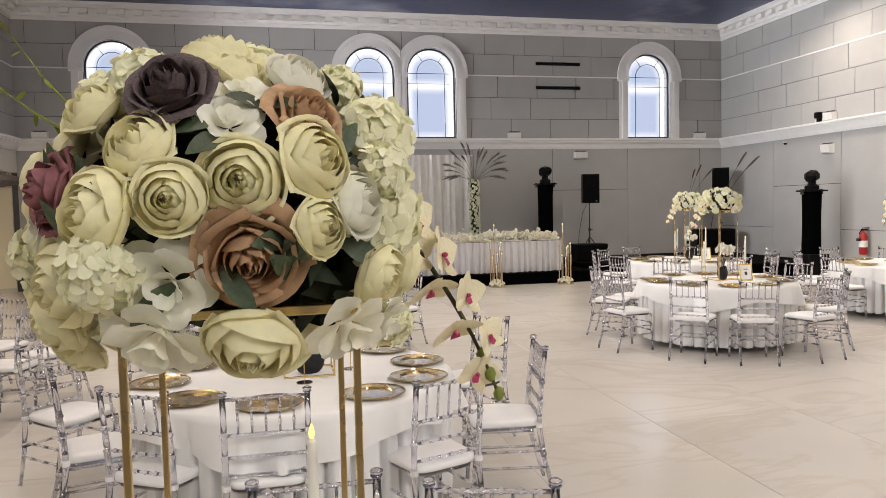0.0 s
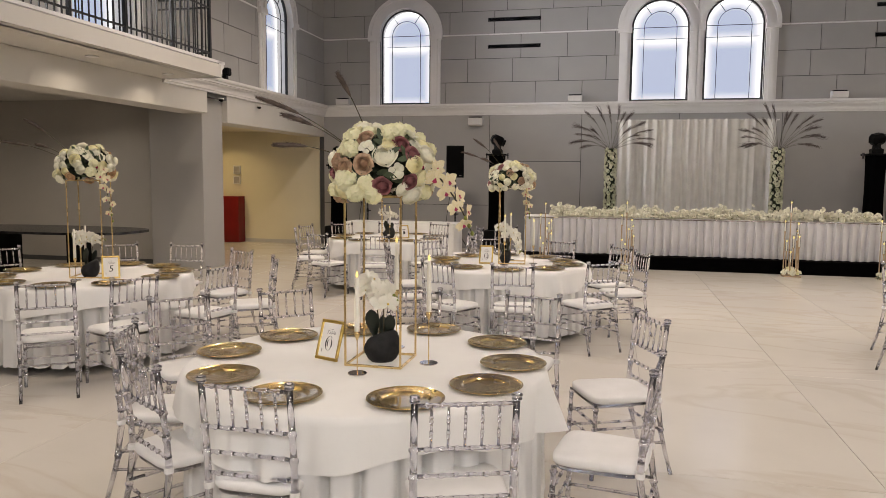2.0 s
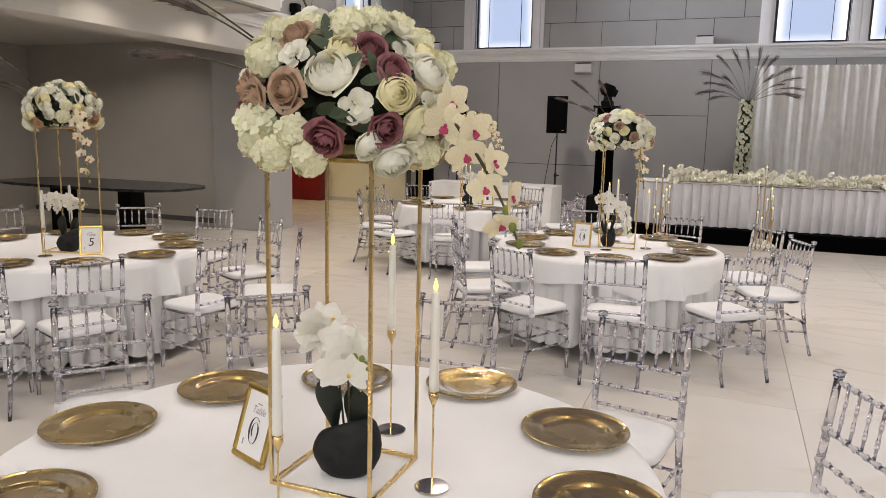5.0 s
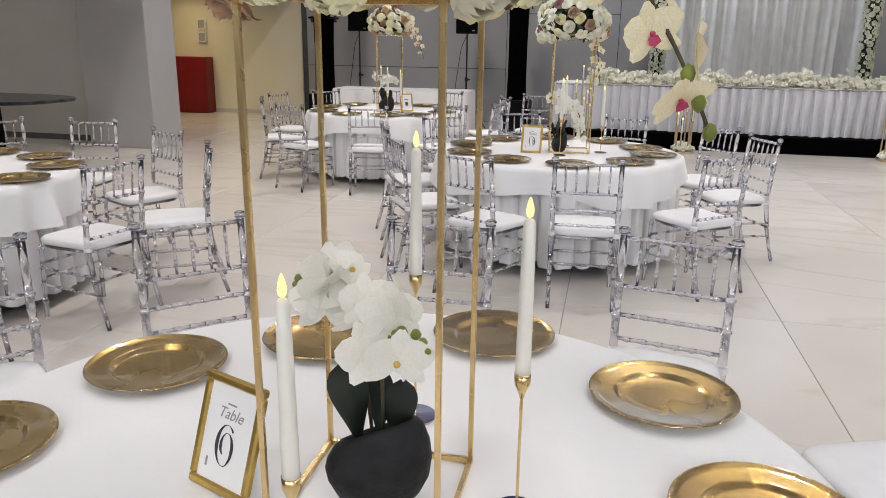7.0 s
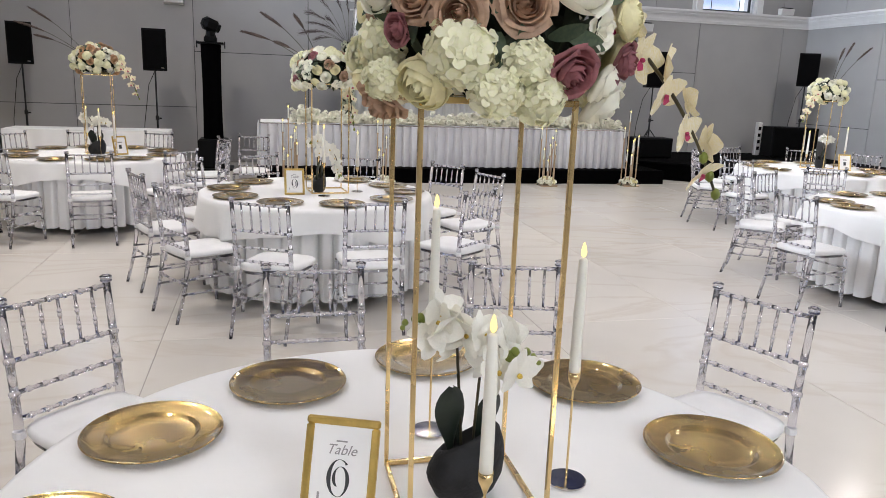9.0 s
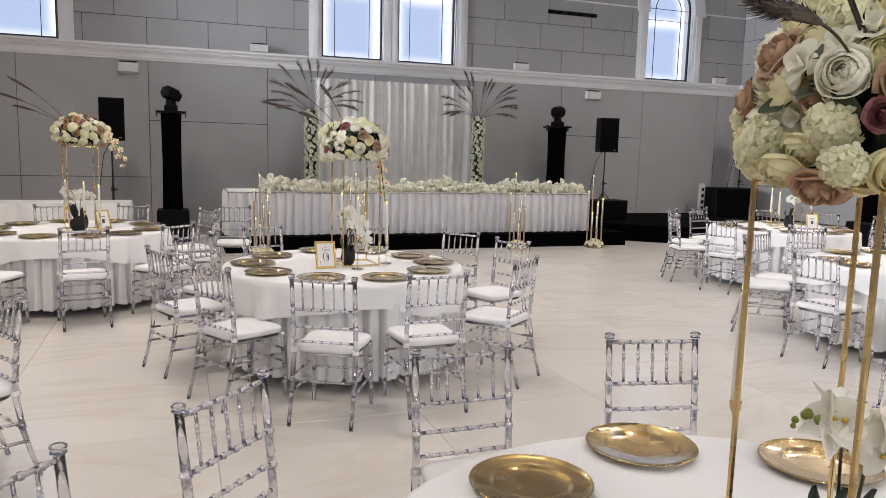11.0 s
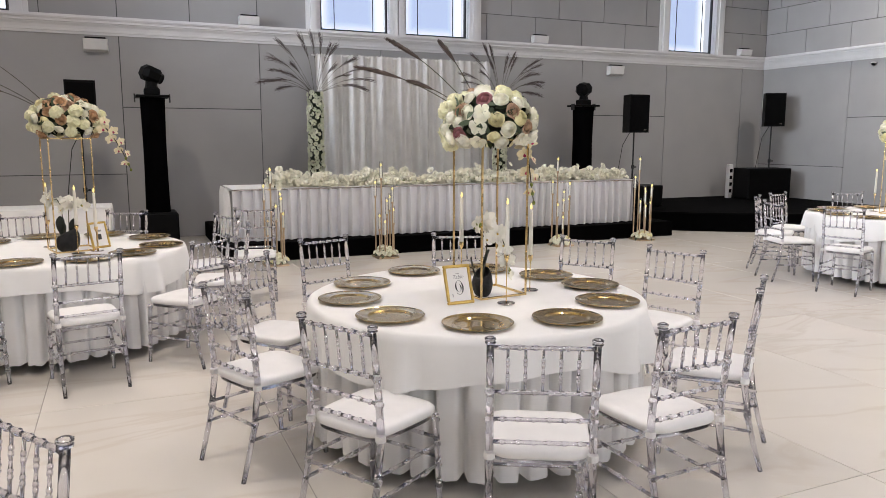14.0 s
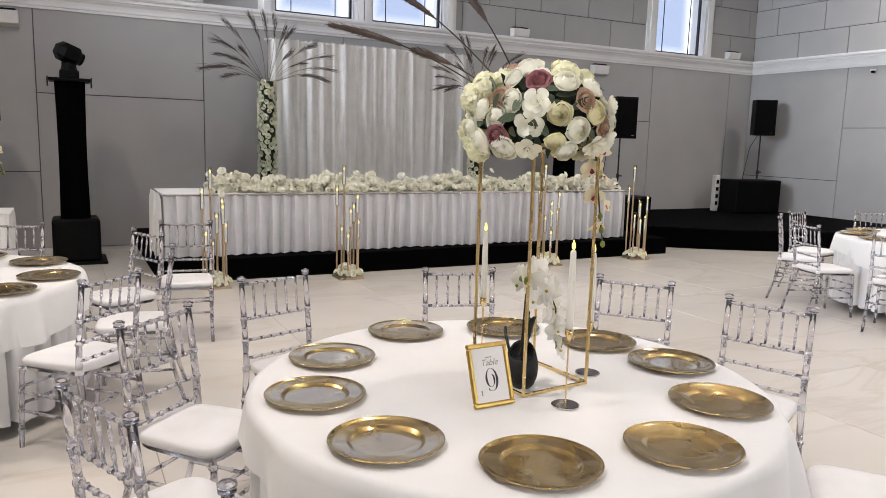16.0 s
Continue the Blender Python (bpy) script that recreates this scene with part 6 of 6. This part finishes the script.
def potted_orchid(x, y, yaw, seed, trailing=False, pot_r=0.096):
    rnd = random.Random(seed)
    t = thing("potted_orchid", "white orchid with dark leaves in a rough black pot", "plant", pose(x, y, TOP + 0.001, 0, 0, yaw), "potted orchids")
    k = pot_r / 0.085
    prof = [(0.0, 0.0), (0.050, 0.0), (0.068, 0.015), (0.083, 0.045), (0.087, 0.07), (0.083, 0.095), (0.072, 0.120), (0.062, 0.130), (0.056, 0.127), (0.058, 0.11), (0.0, 0.10)]
    pot = Shape().lathe([(a * k, b * k) for a, b in prof], 26)
    pot.v = [(p[0], p[1], p[2] + 0.42 * p[0] * max(0.0, p[2] - 0.05 * k) / (0.08 * k)) for p in pot.v]
    pot.v = [Matrix.Rotation(radians(45), 3, "Z") @ Vector((q.x, 0.66 * q.y, q.z)) for q in (Matrix.Rotation(radians(-45), 3, "Z") @ Vector(p) for p in pot.v)]
    part("pot", pot, M_POT, t, smooth=True)
    lf = Shape()
    v = []
    for g in range(11):
        u = g / 10
        w = 0.006 + 0.027 * math.sin(math.pi * u ** 1.7) ** 0.75
        w = w if g < 10 else 0.004
        for i in (-1, -0.5, 0, 0.5, 1):
            v.append((w * i, 0.158 * u, 0.010 * i * i - 0.022 * u * u))
    lf.add(v, [(g * 5 + i, g * 5 + i + 1, g * 5 + i + 6, g * 5 + i + 5) for g in range(10) for i in range(4)])
    for side, ahead, tilt, roll, sc in ((-0.030, 0.012, 3, -6, 0.92), (0.036, 0.0, 3, 8, 1.10), (0.0, -0.03, -22, 0, 0.8)):
        m = Matrix.Rotation(radians(310 - 90), 4, "Z") @ Matrix.Translation((side, ahead, 0.100 * k)) @ Matrix.Rotation(radians(roll), 4, "Y") @ Matrix.Rotation(radians(90 - tilt), 4, "X") @ Matrix.Diagonal((sc, sc, sc, 1))
        part("leaf", Shape().put(lf, m), M_LEAFDARK, t, "thick dark green leaf", True)
    for b in (0, 1):
        sx = (-1, 1)[b]
        pts = [Vector((0.012 * sx, 0.0, 0.11)), Vector((0.02 * sx, -0.01, 0.24)), Vector((0.028 * sx, -0.02, 0.36)), Vector((0.05 * sx, -0.035, 0.415 - 0.03 * b)), Vector((0.095 * sx, -0.05, 0.40 - 0.05 * b))]
        if trailing and b:
            pts += [Vector((0.125, -0.07, 0.28)), Vector((0.135, -0.075, 0.20)), Vector((0.138, -0.075, 0.12))]
        part("stem", Shape().tube(pts, 0.0035, 6), M_STEM, t, smooth=True)
        n = (8 if not (trailing and b) else 9)
        for i in range(n):
            u = 0.52 + 0.48 * i / (n - 1)
            f = u * (len(pts) - 1)
            j = min(len(pts) - 2, int(f))
            p = pts[j].lerp(pts[j + 1], f - j)
            a = rnd.uniform(0, 6.283)
            d = Vector((0.6 * math.cos(a), -0.55 + 0.7 * math.sin(a), rnd.uniform(-0.2, 0.4)))
            off = Vector((rnd.uniform(-1, 1), rnd.uniform(-1, 1), rnd.uniform(-0.9, 0.8))) * (0.042 if not (trailing and b) else 0.014)
            fl = part("orchid_flower", ORCHIDW_ME, None, t, "white orchid bloom", at=facing(d, p + off, rnd.uniform(0.050, 0.064), rnd.uniform(-0.6, 0.6)))
            part("lip", LIPY_ME, None, fl)
        e = pts[-1]
        for i in range(5):
            q = e + Vector((0.012 * sx * i + rnd.uniform(-0.008, 0.008), rnd.uniform(-0.012, 0.012), 0.012 * math.sin(i) + 0.01))
            rr = 0.0125 - 0.0016 * i
            part("bud", Shape().lathe([(0, -rr), (rr * 0.8, -rr * 0.5), (rr, 0.1 * rr), (rr * 0.6, rr * 0.9), (0, rr * 1.2)], 8, at=tuple(q)), M_BUD, t, "green orchid bud", True)
    return t


STAND_H = 0.885
BZ = 1.755
# table six, walked past closely
flower_stand(0.028, 3.895, 0.296, STAND_H)
FRONT6 = [(-0.43, 0.66, "P", 0.30), (0.05, 0.80, "H", 0.36), (0.27, 0.55, "K", 0.30), (0.03, 0.50, "C", 0.36), (-0.72, 0.41, "H", 0.36), (-0.43, 0.42, "O", 0.28), (-0.07, 0.20, "W", 0.42),
          (0.47, 0.26, "K", 0.30), (0.62, 0.52, "O", 0.30), (-0.96, 0.08, "P", 0.30), (-0.50, 0.02, "P", 0.34), (0.50, 0.0, "C", 0.32), (0.14, -0.15, "O", 0.30), (0.80, 0.26, "W", 0.34),
          (-0.12, -0.52, "K", 0.34), (0.20, -0.62, "W", 0.28), (0.36, -0.38, "K", 0.30), (0.68, -0.35, "C", 0.36), (-0.74, -0.40, "H", 0.44), (0.80, -0.12, "O", 0.28), (0.94, 0.05, "W", 0.30), (-0.98, -0.20, "K", 0.20), (0.84, -0.54, "O", 0.30)]
bouquet("dome of cream, peach and dusty pink silk roses with orchids", (0.045, 3.87, BZ + 0.045), 0.266, (1.2, 1.35), FRONT6, 4, "WCHHOHWCOP",
        [(-0.62, 0.33), (-0.225, 0.46), (-0.54, 0.10), (-0.50, 0.25)], (0.53, 3.80, 1.465), 0.80, 0.060)
potted_orchid(0.035, 3.886, -25, 2, False, 0.095)
for p in ((0.287, 3.898, 1.351), (-0.007, 3.611, 1.289), (0.021, 4.198, 1.412)):
    candle(*p)
number_frame(-0.262, 3.830, -22, 18, "6")

# table nine
flower_stand(0.10, 8.60, 0.30, STAND_H, 6)
FRONT9 = [(-0.45, 0.75, "W", 0.26), (-0.15, 0.72, "K", 0.30), (0.20, 0.62, "W", 0.30), (0.55, 0.55, "W", 0.28), (-0.55, 0.30, "W", 0.32), (-0.20, 0.25, "O", 0.36), (0.10, 0.05, "C", 0.30), (0.45, 0.30, "P", 0.28), (0.62, 0.05, "C", 0.30),
          (0.35, -0.30, "W", 0.30), (0.85, -0.25, "P", 0.28), (-0.90, 0.10, "W", 0.30), (-0.75, -0.10, "W", 0.32), (-0.30, -0.20, "O", 0.36), (-0.60, -0.45, "K", 0.30), (0.05, -0.50, "C", 0.26), (-0.95, -0.30, "W", 0.28), (0.90, 0.25, "W", 0.26)]
bouquet("dome of white and blush silk roses with a trailing orchid", (0.085, 8.58, BZ - 0.01), 0.262, (-1.84, 4.52), FRONT9, 7, "WHCHOPWO",
        [(-0.575, 0.45), (-0.28, 0.43), (-0.45, 0.22), (-0.75, 0.30)], (0.31, 8.47, 1.29), 0.68)
potted_orchid(0.03, 8.55, 30, 6, True, 0.086)
for p in ((0.046, 8.865, 1.34), (0.053, 8.307, 1.345), (0.349, 8.561, 1.285)):
    candle(*p)
number_frame(-0.173, 8.397, 1, 20, "9")

# table five
flower_stand(-3.65, 6.28, 0.30, STAND_H + 0.04, 20)
bouquet("dome of white silk roses and dark leaves with trailing orchids", (-3.67, 6.28, BZ + 0.075), 0.266, (1.2, 1.35), [], 13, "WHCWOOTH",
        [(-0.48, 0.40), (-0.69, 0.20), (-0.40, 0.18)], (-3.28, 6.12, 1.31))
potted_orchid(-3.62, 6.22, 40, 9, False, 0.096)
for p in ((-3.578, 5.97, 1.285), (-3.85, 6.45, 1.28)):
    candle(*p, lit=False)
number_frame(-3.365, 6.18, 38, 12, "5")

# rear table
flower_stand(-2.20, 11.38, 0.30, STAND_H, 15)
bouquet("dome of cream and tan silk roses with a trailing orchid", (-2.18, 11.37, BZ + 0.045), 0.25, (-1.84, 4.52), [], 17, "CHTWOPH",
        [(-0.64, 0.52), (-0.78, 0.37), (-0.60, 0.24)], (-1.74, 11.2, 1.40))
potted_orchid(-2.23, 11.33, -10, 12)
for p in ((-2.15, 11.12, 1.30), (-2.02, 11.22, 1.27), (-2.38, 11.6, 1.30)):
    candle(*p)
number_frame(-1.99, 11.40, 35, 16, "", True)

# near table at the start of the walk
flower_stand(-0.160, 0.440, 0.285, STAND_H, 0)
FRONT7 = [(0.01, 0.92, "C", 0.36), (0.36, 0.85, "W", 0.32), (-0.29, 0.72, "D", 0.38), (0.38, 0.58, "T", 0.36), (-0.46, 0.42, "C", 0.34), (-0.90, 0.18, "K", 0.40), (-0.62, 0.04, "C", 0.42), (-0.30, 0.13, "C", 0.32),
          (0.04, 0.24, "C", 0.38), (0.37, 0.31, "C", 0.38), (0.79, 0.50, "H", 0.42), (0.36, -0.06, "C", 0.28), (0.60, 0.07, "W", 0.34), (0.07, -0.22, "T", 0.46), (-0.80, -0.38, "C", 0.44), (-0.34, -0.40, "O", 0.44),
          (0.06, -0.62, "C", 0.44), (0.86, 0.0, "H", 0.48), (0.70, -0.36, "C", 0.34), (0.90, -0.34, "C", 0.36), (-0.31, -0.72, "O", 0.50), (0.44, -0.66, "O", 0.42), (0.62, -0.72, "O", 0.34), (-0.02, 0.55, "O", 0.32), (-0.75, -0.60, "C", 0.34)]
near_flowers = bouquet("large dome of cream silk roses with peach and taupe accents", (-0.175, 0.45, BZ + 0.008), 0.258, (-0.104, -0.506), FRONT7, 23, "CCHCHO",
        [(-0.36, 0.06)], (0.235, 0.50, 1.46), 0.92, 0.056)
_tr = random.Random(5)
for _tip in ((-0.33, 0.02, 0.21), (-0.30, 0.05, 0.27)):
    _pts = [Vector((-0.14, 0.0, 0.10)).lerp(Vector(_tip), i / 8) + Vector((0, 0, -0.02)) * math.sin(math.pi * i / 8) for i in range(9)]
    part("twig", Shape().tube(_pts, [0.002] * 6 + [0.0012] * 3, 5), M_BUD, near_flowers, "thin pale green twig")
    for _i in range(3, 9):
        part("leaflet", Shape().put(leaf_shape(1.0, 0.34, 0.2), facing((_tr.uniform(-1, 1), _tr.uniform(-1, 0), _tr.uniform(-1, 1)), _pts[_i], _tr.uniform(0.016, 0.026), _tr.uniform(0, 6))), M_BUD, near_flowers, smooth=True)
potted_orchid(-0.16, 0.45, 20, 15)
for p in ((-0.06, 0.905, 1.325), (-0.42, 0.36, 1.28)):
    candle(*p)

# tables on the far side of the hall
for (x, y), sd, yaw, pl, sp, num in ((TABLES["east"], 31, 10, [(0.45, 0.55), (0.30, 0.60)], (-0.42, -0.1, 1.33), True), (TABLES["stage_side"], 37, 25, [(0.22, 0.62), (0.42, 0.56), (0.12, 0.55)], (-0.38, -0.15, 1.38), True),
                                     (TABLES["far_east"], 41, 5, [], (-0.4, -0.1, 1.35), True)):
    flower_stand(x + 0.08, y + 0.03, 0.30, STAND_H, yaw)
    bouquet("dome of white silk roses and hydrangea on a gold stand", (x + 0.08, y + 0.03, BZ), 0.25, (-0.5, 1.5), [], sd, "WHHCOO", pl, (x + sp[0], y + sp[1], sp[2]))
    potted_orchid(x + 0.1, y, yaw, sd)
    for dx, dy, fz in ((-0.26, -0.16, 1.28), (0.33, -0.14, 1.33), (0.05, 0.30, 1.30)):
        candle(x + dx, y + dy, fz)
    number_frame(x + 0.28, y - 0.24, -15, 14, "", True)


# ---- head table decoration ----
def garland():
    """White blossoms heaped along the front of the head table."""
    rnd = random.Random(77)
    t = thing("flower_garland", "long heap of white blossoms along the head table", "flowers", pose(0, 0, 0), kind="stuff")
    base = []
    for sd in range(3):
        rr = random.Random(sd)
        b = Shape()
        for n, r0, r1, h, lip, w in ((3, 0.05, 0.28, 0.80, 0.05, 1.0), (4, 0.2, 0.64, 0.78, 0.14, 0.9), (5, 0.3, 0.96, 0.50, 0.24, 0.74)):
            for k in range(n):
                petal(b, 2 * math.pi * k / n + n + rr.uniform(-0.2, 0.2), w, r0, r1 * rr.uniform(0.88, 1.1), h, lip, rr, 2, 3, ruffle=0.06)
        base.append(b)
    white, leaf = Shape(), Shape()
    for k in range(1500):
        x = rnd.uniform(0.02, 6.02)
        y = rnd.gauss(15.10, 0.065)
        z = HT[4] + 0.005 + abs(rnd.gauss(0.078, 0.05)) * (1.1 - min(1, abs(y - 15.10) / 0.25)) * (1 + 0.35 * math.sin(x * 7.3) * math.sin(x * 3.1 + 1))
        d = Vector((rnd.uniform(-0.8, 0.8), -0.7 + rnd.uniform(-0.5, 0.5), rnd.uniform(0.2, 1.1)))
        white.put(base[k % 3], facing(d, (x, y, z), rnd.uniform(0.030, 0.052), rnd.uniform(0, 6)))
    lf = leaf_shape(1.0, 0.5, 0.2)
    for k in range(420):
        x, y = rnd.uniform(0.0, 6.04), rnd.gauss(15.12, 0.07)
        d = Vector((rnd.uniform(-1, 1), rnd.uniform(-1, 0.4), rnd.uniform(0, 0.8)))
        leaf.put(lf, facing(d, (x, y, HT[4] + 0.015 + rnd.random() * 0.09), rnd.uniform(0.04, 0.07), rnd.uniform(0, 6)))
    part("blossoms", white, mat("garland_petal", (0.90, 0.88, 0.76), 0.65, vary=0.06, scale=6, thin=0.25), t, "massed white silk blossoms", True)
    part("leaves", leaf, mat("garland_leaf", (0.20, 0.26, 0.09), 0.6, vary=0.3, scale=9), t, "pale green leaves")


garland()


def candle_cluster(x, y, seed):
    rnd = random.Random(seed)
    t = thing("candle_cluster", "cluster of tall gold tubes with electric candles on a flower base", "candle stand", pose(x, y, 0), "candle clusters by the head table")
    part("base", Shape().box(-0.15, -0.15, 0.0, 0.15, 0.15, 0.025, 0.004), M_BRASS, t)
    spots = [(-0.11, 0.09, 0.99), (-0.02, 0.10, 1.27), (0.10, 0.09, 0.86), (-0.10, -0.05, 0.60), (0.02, -0.02, 0.76), (0.11, -0.04, 0.66), (-0.04, -0.11, 0.50), (0.07, -0.11, 0.92)]
    rnd.shuffle(spots)
    for a, b, h in spots:
        h += rnd.uniform(-0.06, 0.06)
        tube = part("tube", Shape().lathe([(0.011, 0.0255), (0.011, h - 0.20), (0.018, h - 0.195), (0.018, h - 0.175), (0.006, h - 0.17)], 10, at=(a, b, 0)), M_BRASS, t)
        part("shade", Shape().lathe([(0.0215, h - 0.174), (0.0215, h + 0.06)], 12, at=(a, b, 0)), M_CLEARTUBE, tube, "clear glass cylinder").visible_shadow = False
        part("wax", Shape().lathe([(0.011, h - 0.169), (0.010, h - 0.01), (0.0, h - 0.008)], 8, at=(a, b, 0)), M_WAX, tube)
        part("flame", Shape().lathe([(0.0, h - 0.007), (0.009, h - 0.002), (0.0125, h + 0.008), (0.010, h + 0.018), (0.004, h + 0.030), (0.0, h + 0.034)], 8, at=(a, b, 0)), M_FLAME, tube, "warm electric flame")
    lv = Shape()
    lf = leaf_shape(1.0, 0.5, 0.2)
    for k in range(26):
        a, q = rnd.uniform(0, 6.283), rnd.uniform(0.05, 0.17)
        lv.put(lf, facing((math.cos(a), math.sin(a), rnd.uniform(0.2, 1.0)), (q * math.cos(a), q * math.sin(a), 0.04 + 0.10 * max(0.0, 1 - q / 0.17)), rnd.uniform(0.05, 0.08), rnd.uniform(0, 6)))
    part("leaves", lv, M_LEAF, t, "dark green leaves round the base")
    for k in range(38):
        a = k * 2.399963
        q = 0.155 * math.sqrt((k + 0.5) / 38)
        me = ROSE[rnd.choice("WWCWO")]
        part("rose", me, None, t, at=facing((math.cos(a) * q * 7, math.sin(a) * q * 7, 0.8), (q * math.cos(a), q * math.sin(a), 0.035 + 0.10 * (1 - (q / 0.165) ** 2) + rnd.uniform(-0.01, 0.015)), rnd.uniform(0.028, 0.040), a))


for i, (x, y) in enumerate(((-0.02, 14.46), (1.52, 14.50), (4.42, 14.52), (6.02, 14.55))):
    candle_cluster(x, y, 50 + i)


def rose_column(x, y, seed):
    rnd = random.Random(seed)
    t = thing("flower_column", "column covered in white roses topped with dried palm plumes", "flowers", pose(x, y, RISER_Z), "flower columns beside the drape")
    H = 2.40 - RISER_Z
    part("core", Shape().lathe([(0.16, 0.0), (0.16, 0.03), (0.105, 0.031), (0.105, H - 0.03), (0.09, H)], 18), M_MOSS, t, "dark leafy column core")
    petals = Shape()
    lo = Shape()
    rr = random.Random(4)
    for n, r0, r1, h, lip, w in ((3, 0.05, 0.25, 0.85, 0.03, 1.0), (4, 0.2, 0.62, 0.85, 0.10, 0.9), (5, 0.34, 0.95, 0.58, 0.16, 0.78)):
        for k in range(n):
            petal(lo, 2 * math.pi * k / n + n, w, r0, r1, h, lip, rr, 3, 3)
    for k in range(165):
        z = 0.45 + (H - 0.46) * (k + 0.5) / 165
        a = k * 2.399963 + rnd.uniform(-0.25, 0.25)
        d = Vector((math.cos(a), math.sin(a), rnd.uniform(-0.25, 0.35)))
        petals.put(lo, facing(d, (0.104 * math.cos(a), 0.104 * math.sin(a), z), rnd.uniform(0.032, 0.054), rnd.uniform(0, 6)))
    part("roses", petals, mat("column_rose_petal", (0.74, 0.73, 0.60), 0.65, vary=0.12, scale=5, tint=(0.56, 0.58, 0.42)), t, "closely packed cream roses")
    lv = Shape()
    lf = leaf_shape(1.0, 0.55, 0.2)
    for k in range(150):
        a, z = rnd.uniform(0, 6.283), rnd.uniform(0.3, H)
        lv.put(lf, facing((math.cos(a + 1), math.sin(a + 1), rnd.uniform(-0.6, 0.9)), (0.115 * math.cos(a), 0.115 * math.sin(a), z), rnd.uniform(0.03, 0.055), rnd.uniform(0, 6)))
    part("leaves", lv, mat("column_leaf", (0.09, 0.12, 0.05), 0.6, vary=0.3, scale=9), t, "small green leaves between the roses")
    for k in range(20):
        ax = math.cos(radians(180 * (k + rnd.uniform(-0.45, 0.45)) / 19))
        ln = rnd.uniform(0.62, 1.16) * (1.0 - 0.10 * abs(ax))
        d = Vector((ax, rnd.uniform(-0.45, 0.25), math.sqrt(max(0.03, 1 - ax * ax * 0.93)) * rnd.uniform(0.8, 1.0)))
        tip = d.normalized() * ln + Vector((0, 0, H - 0.02))
        plume(t, tip, (0.05 * ax, 0, H - 0.03), rnd, M_PAMPASGREY, rnd.uniform(0.040, 0.062), rnd.uniform(0.36, 0.52), 0.03 + 0.10 * abs(ax), 52, True)


rose_column(1.16, 16.88, 61)
rose_column(4.58, 16.88, 62)

# ---- floor ----
floor = solid("floor", Shape().box(-12.2, YF - 0.3, -0.12, XR + 0.3, YB + 0.3, -0.004), M_GROUT, "polished cream marble tile floor with brown veins", "floor", "structure")
TX, TY, G = 1.28, 2.56, 0.005
_tile = Shape().box(G / 2, G / 2, -0.012, TX - G / 2, TY - G / 2, 0.0, 0.0012).mesh("tile", M_TILE)
x = 0.21 - 10 * TX
while x < XR:
    y = 4.64 - 4 * TY
    while y < YB:
        part("tile", _tile, None, floor, at=Matrix.Translation((x, y, 0)))
        y += TY
    x += TX
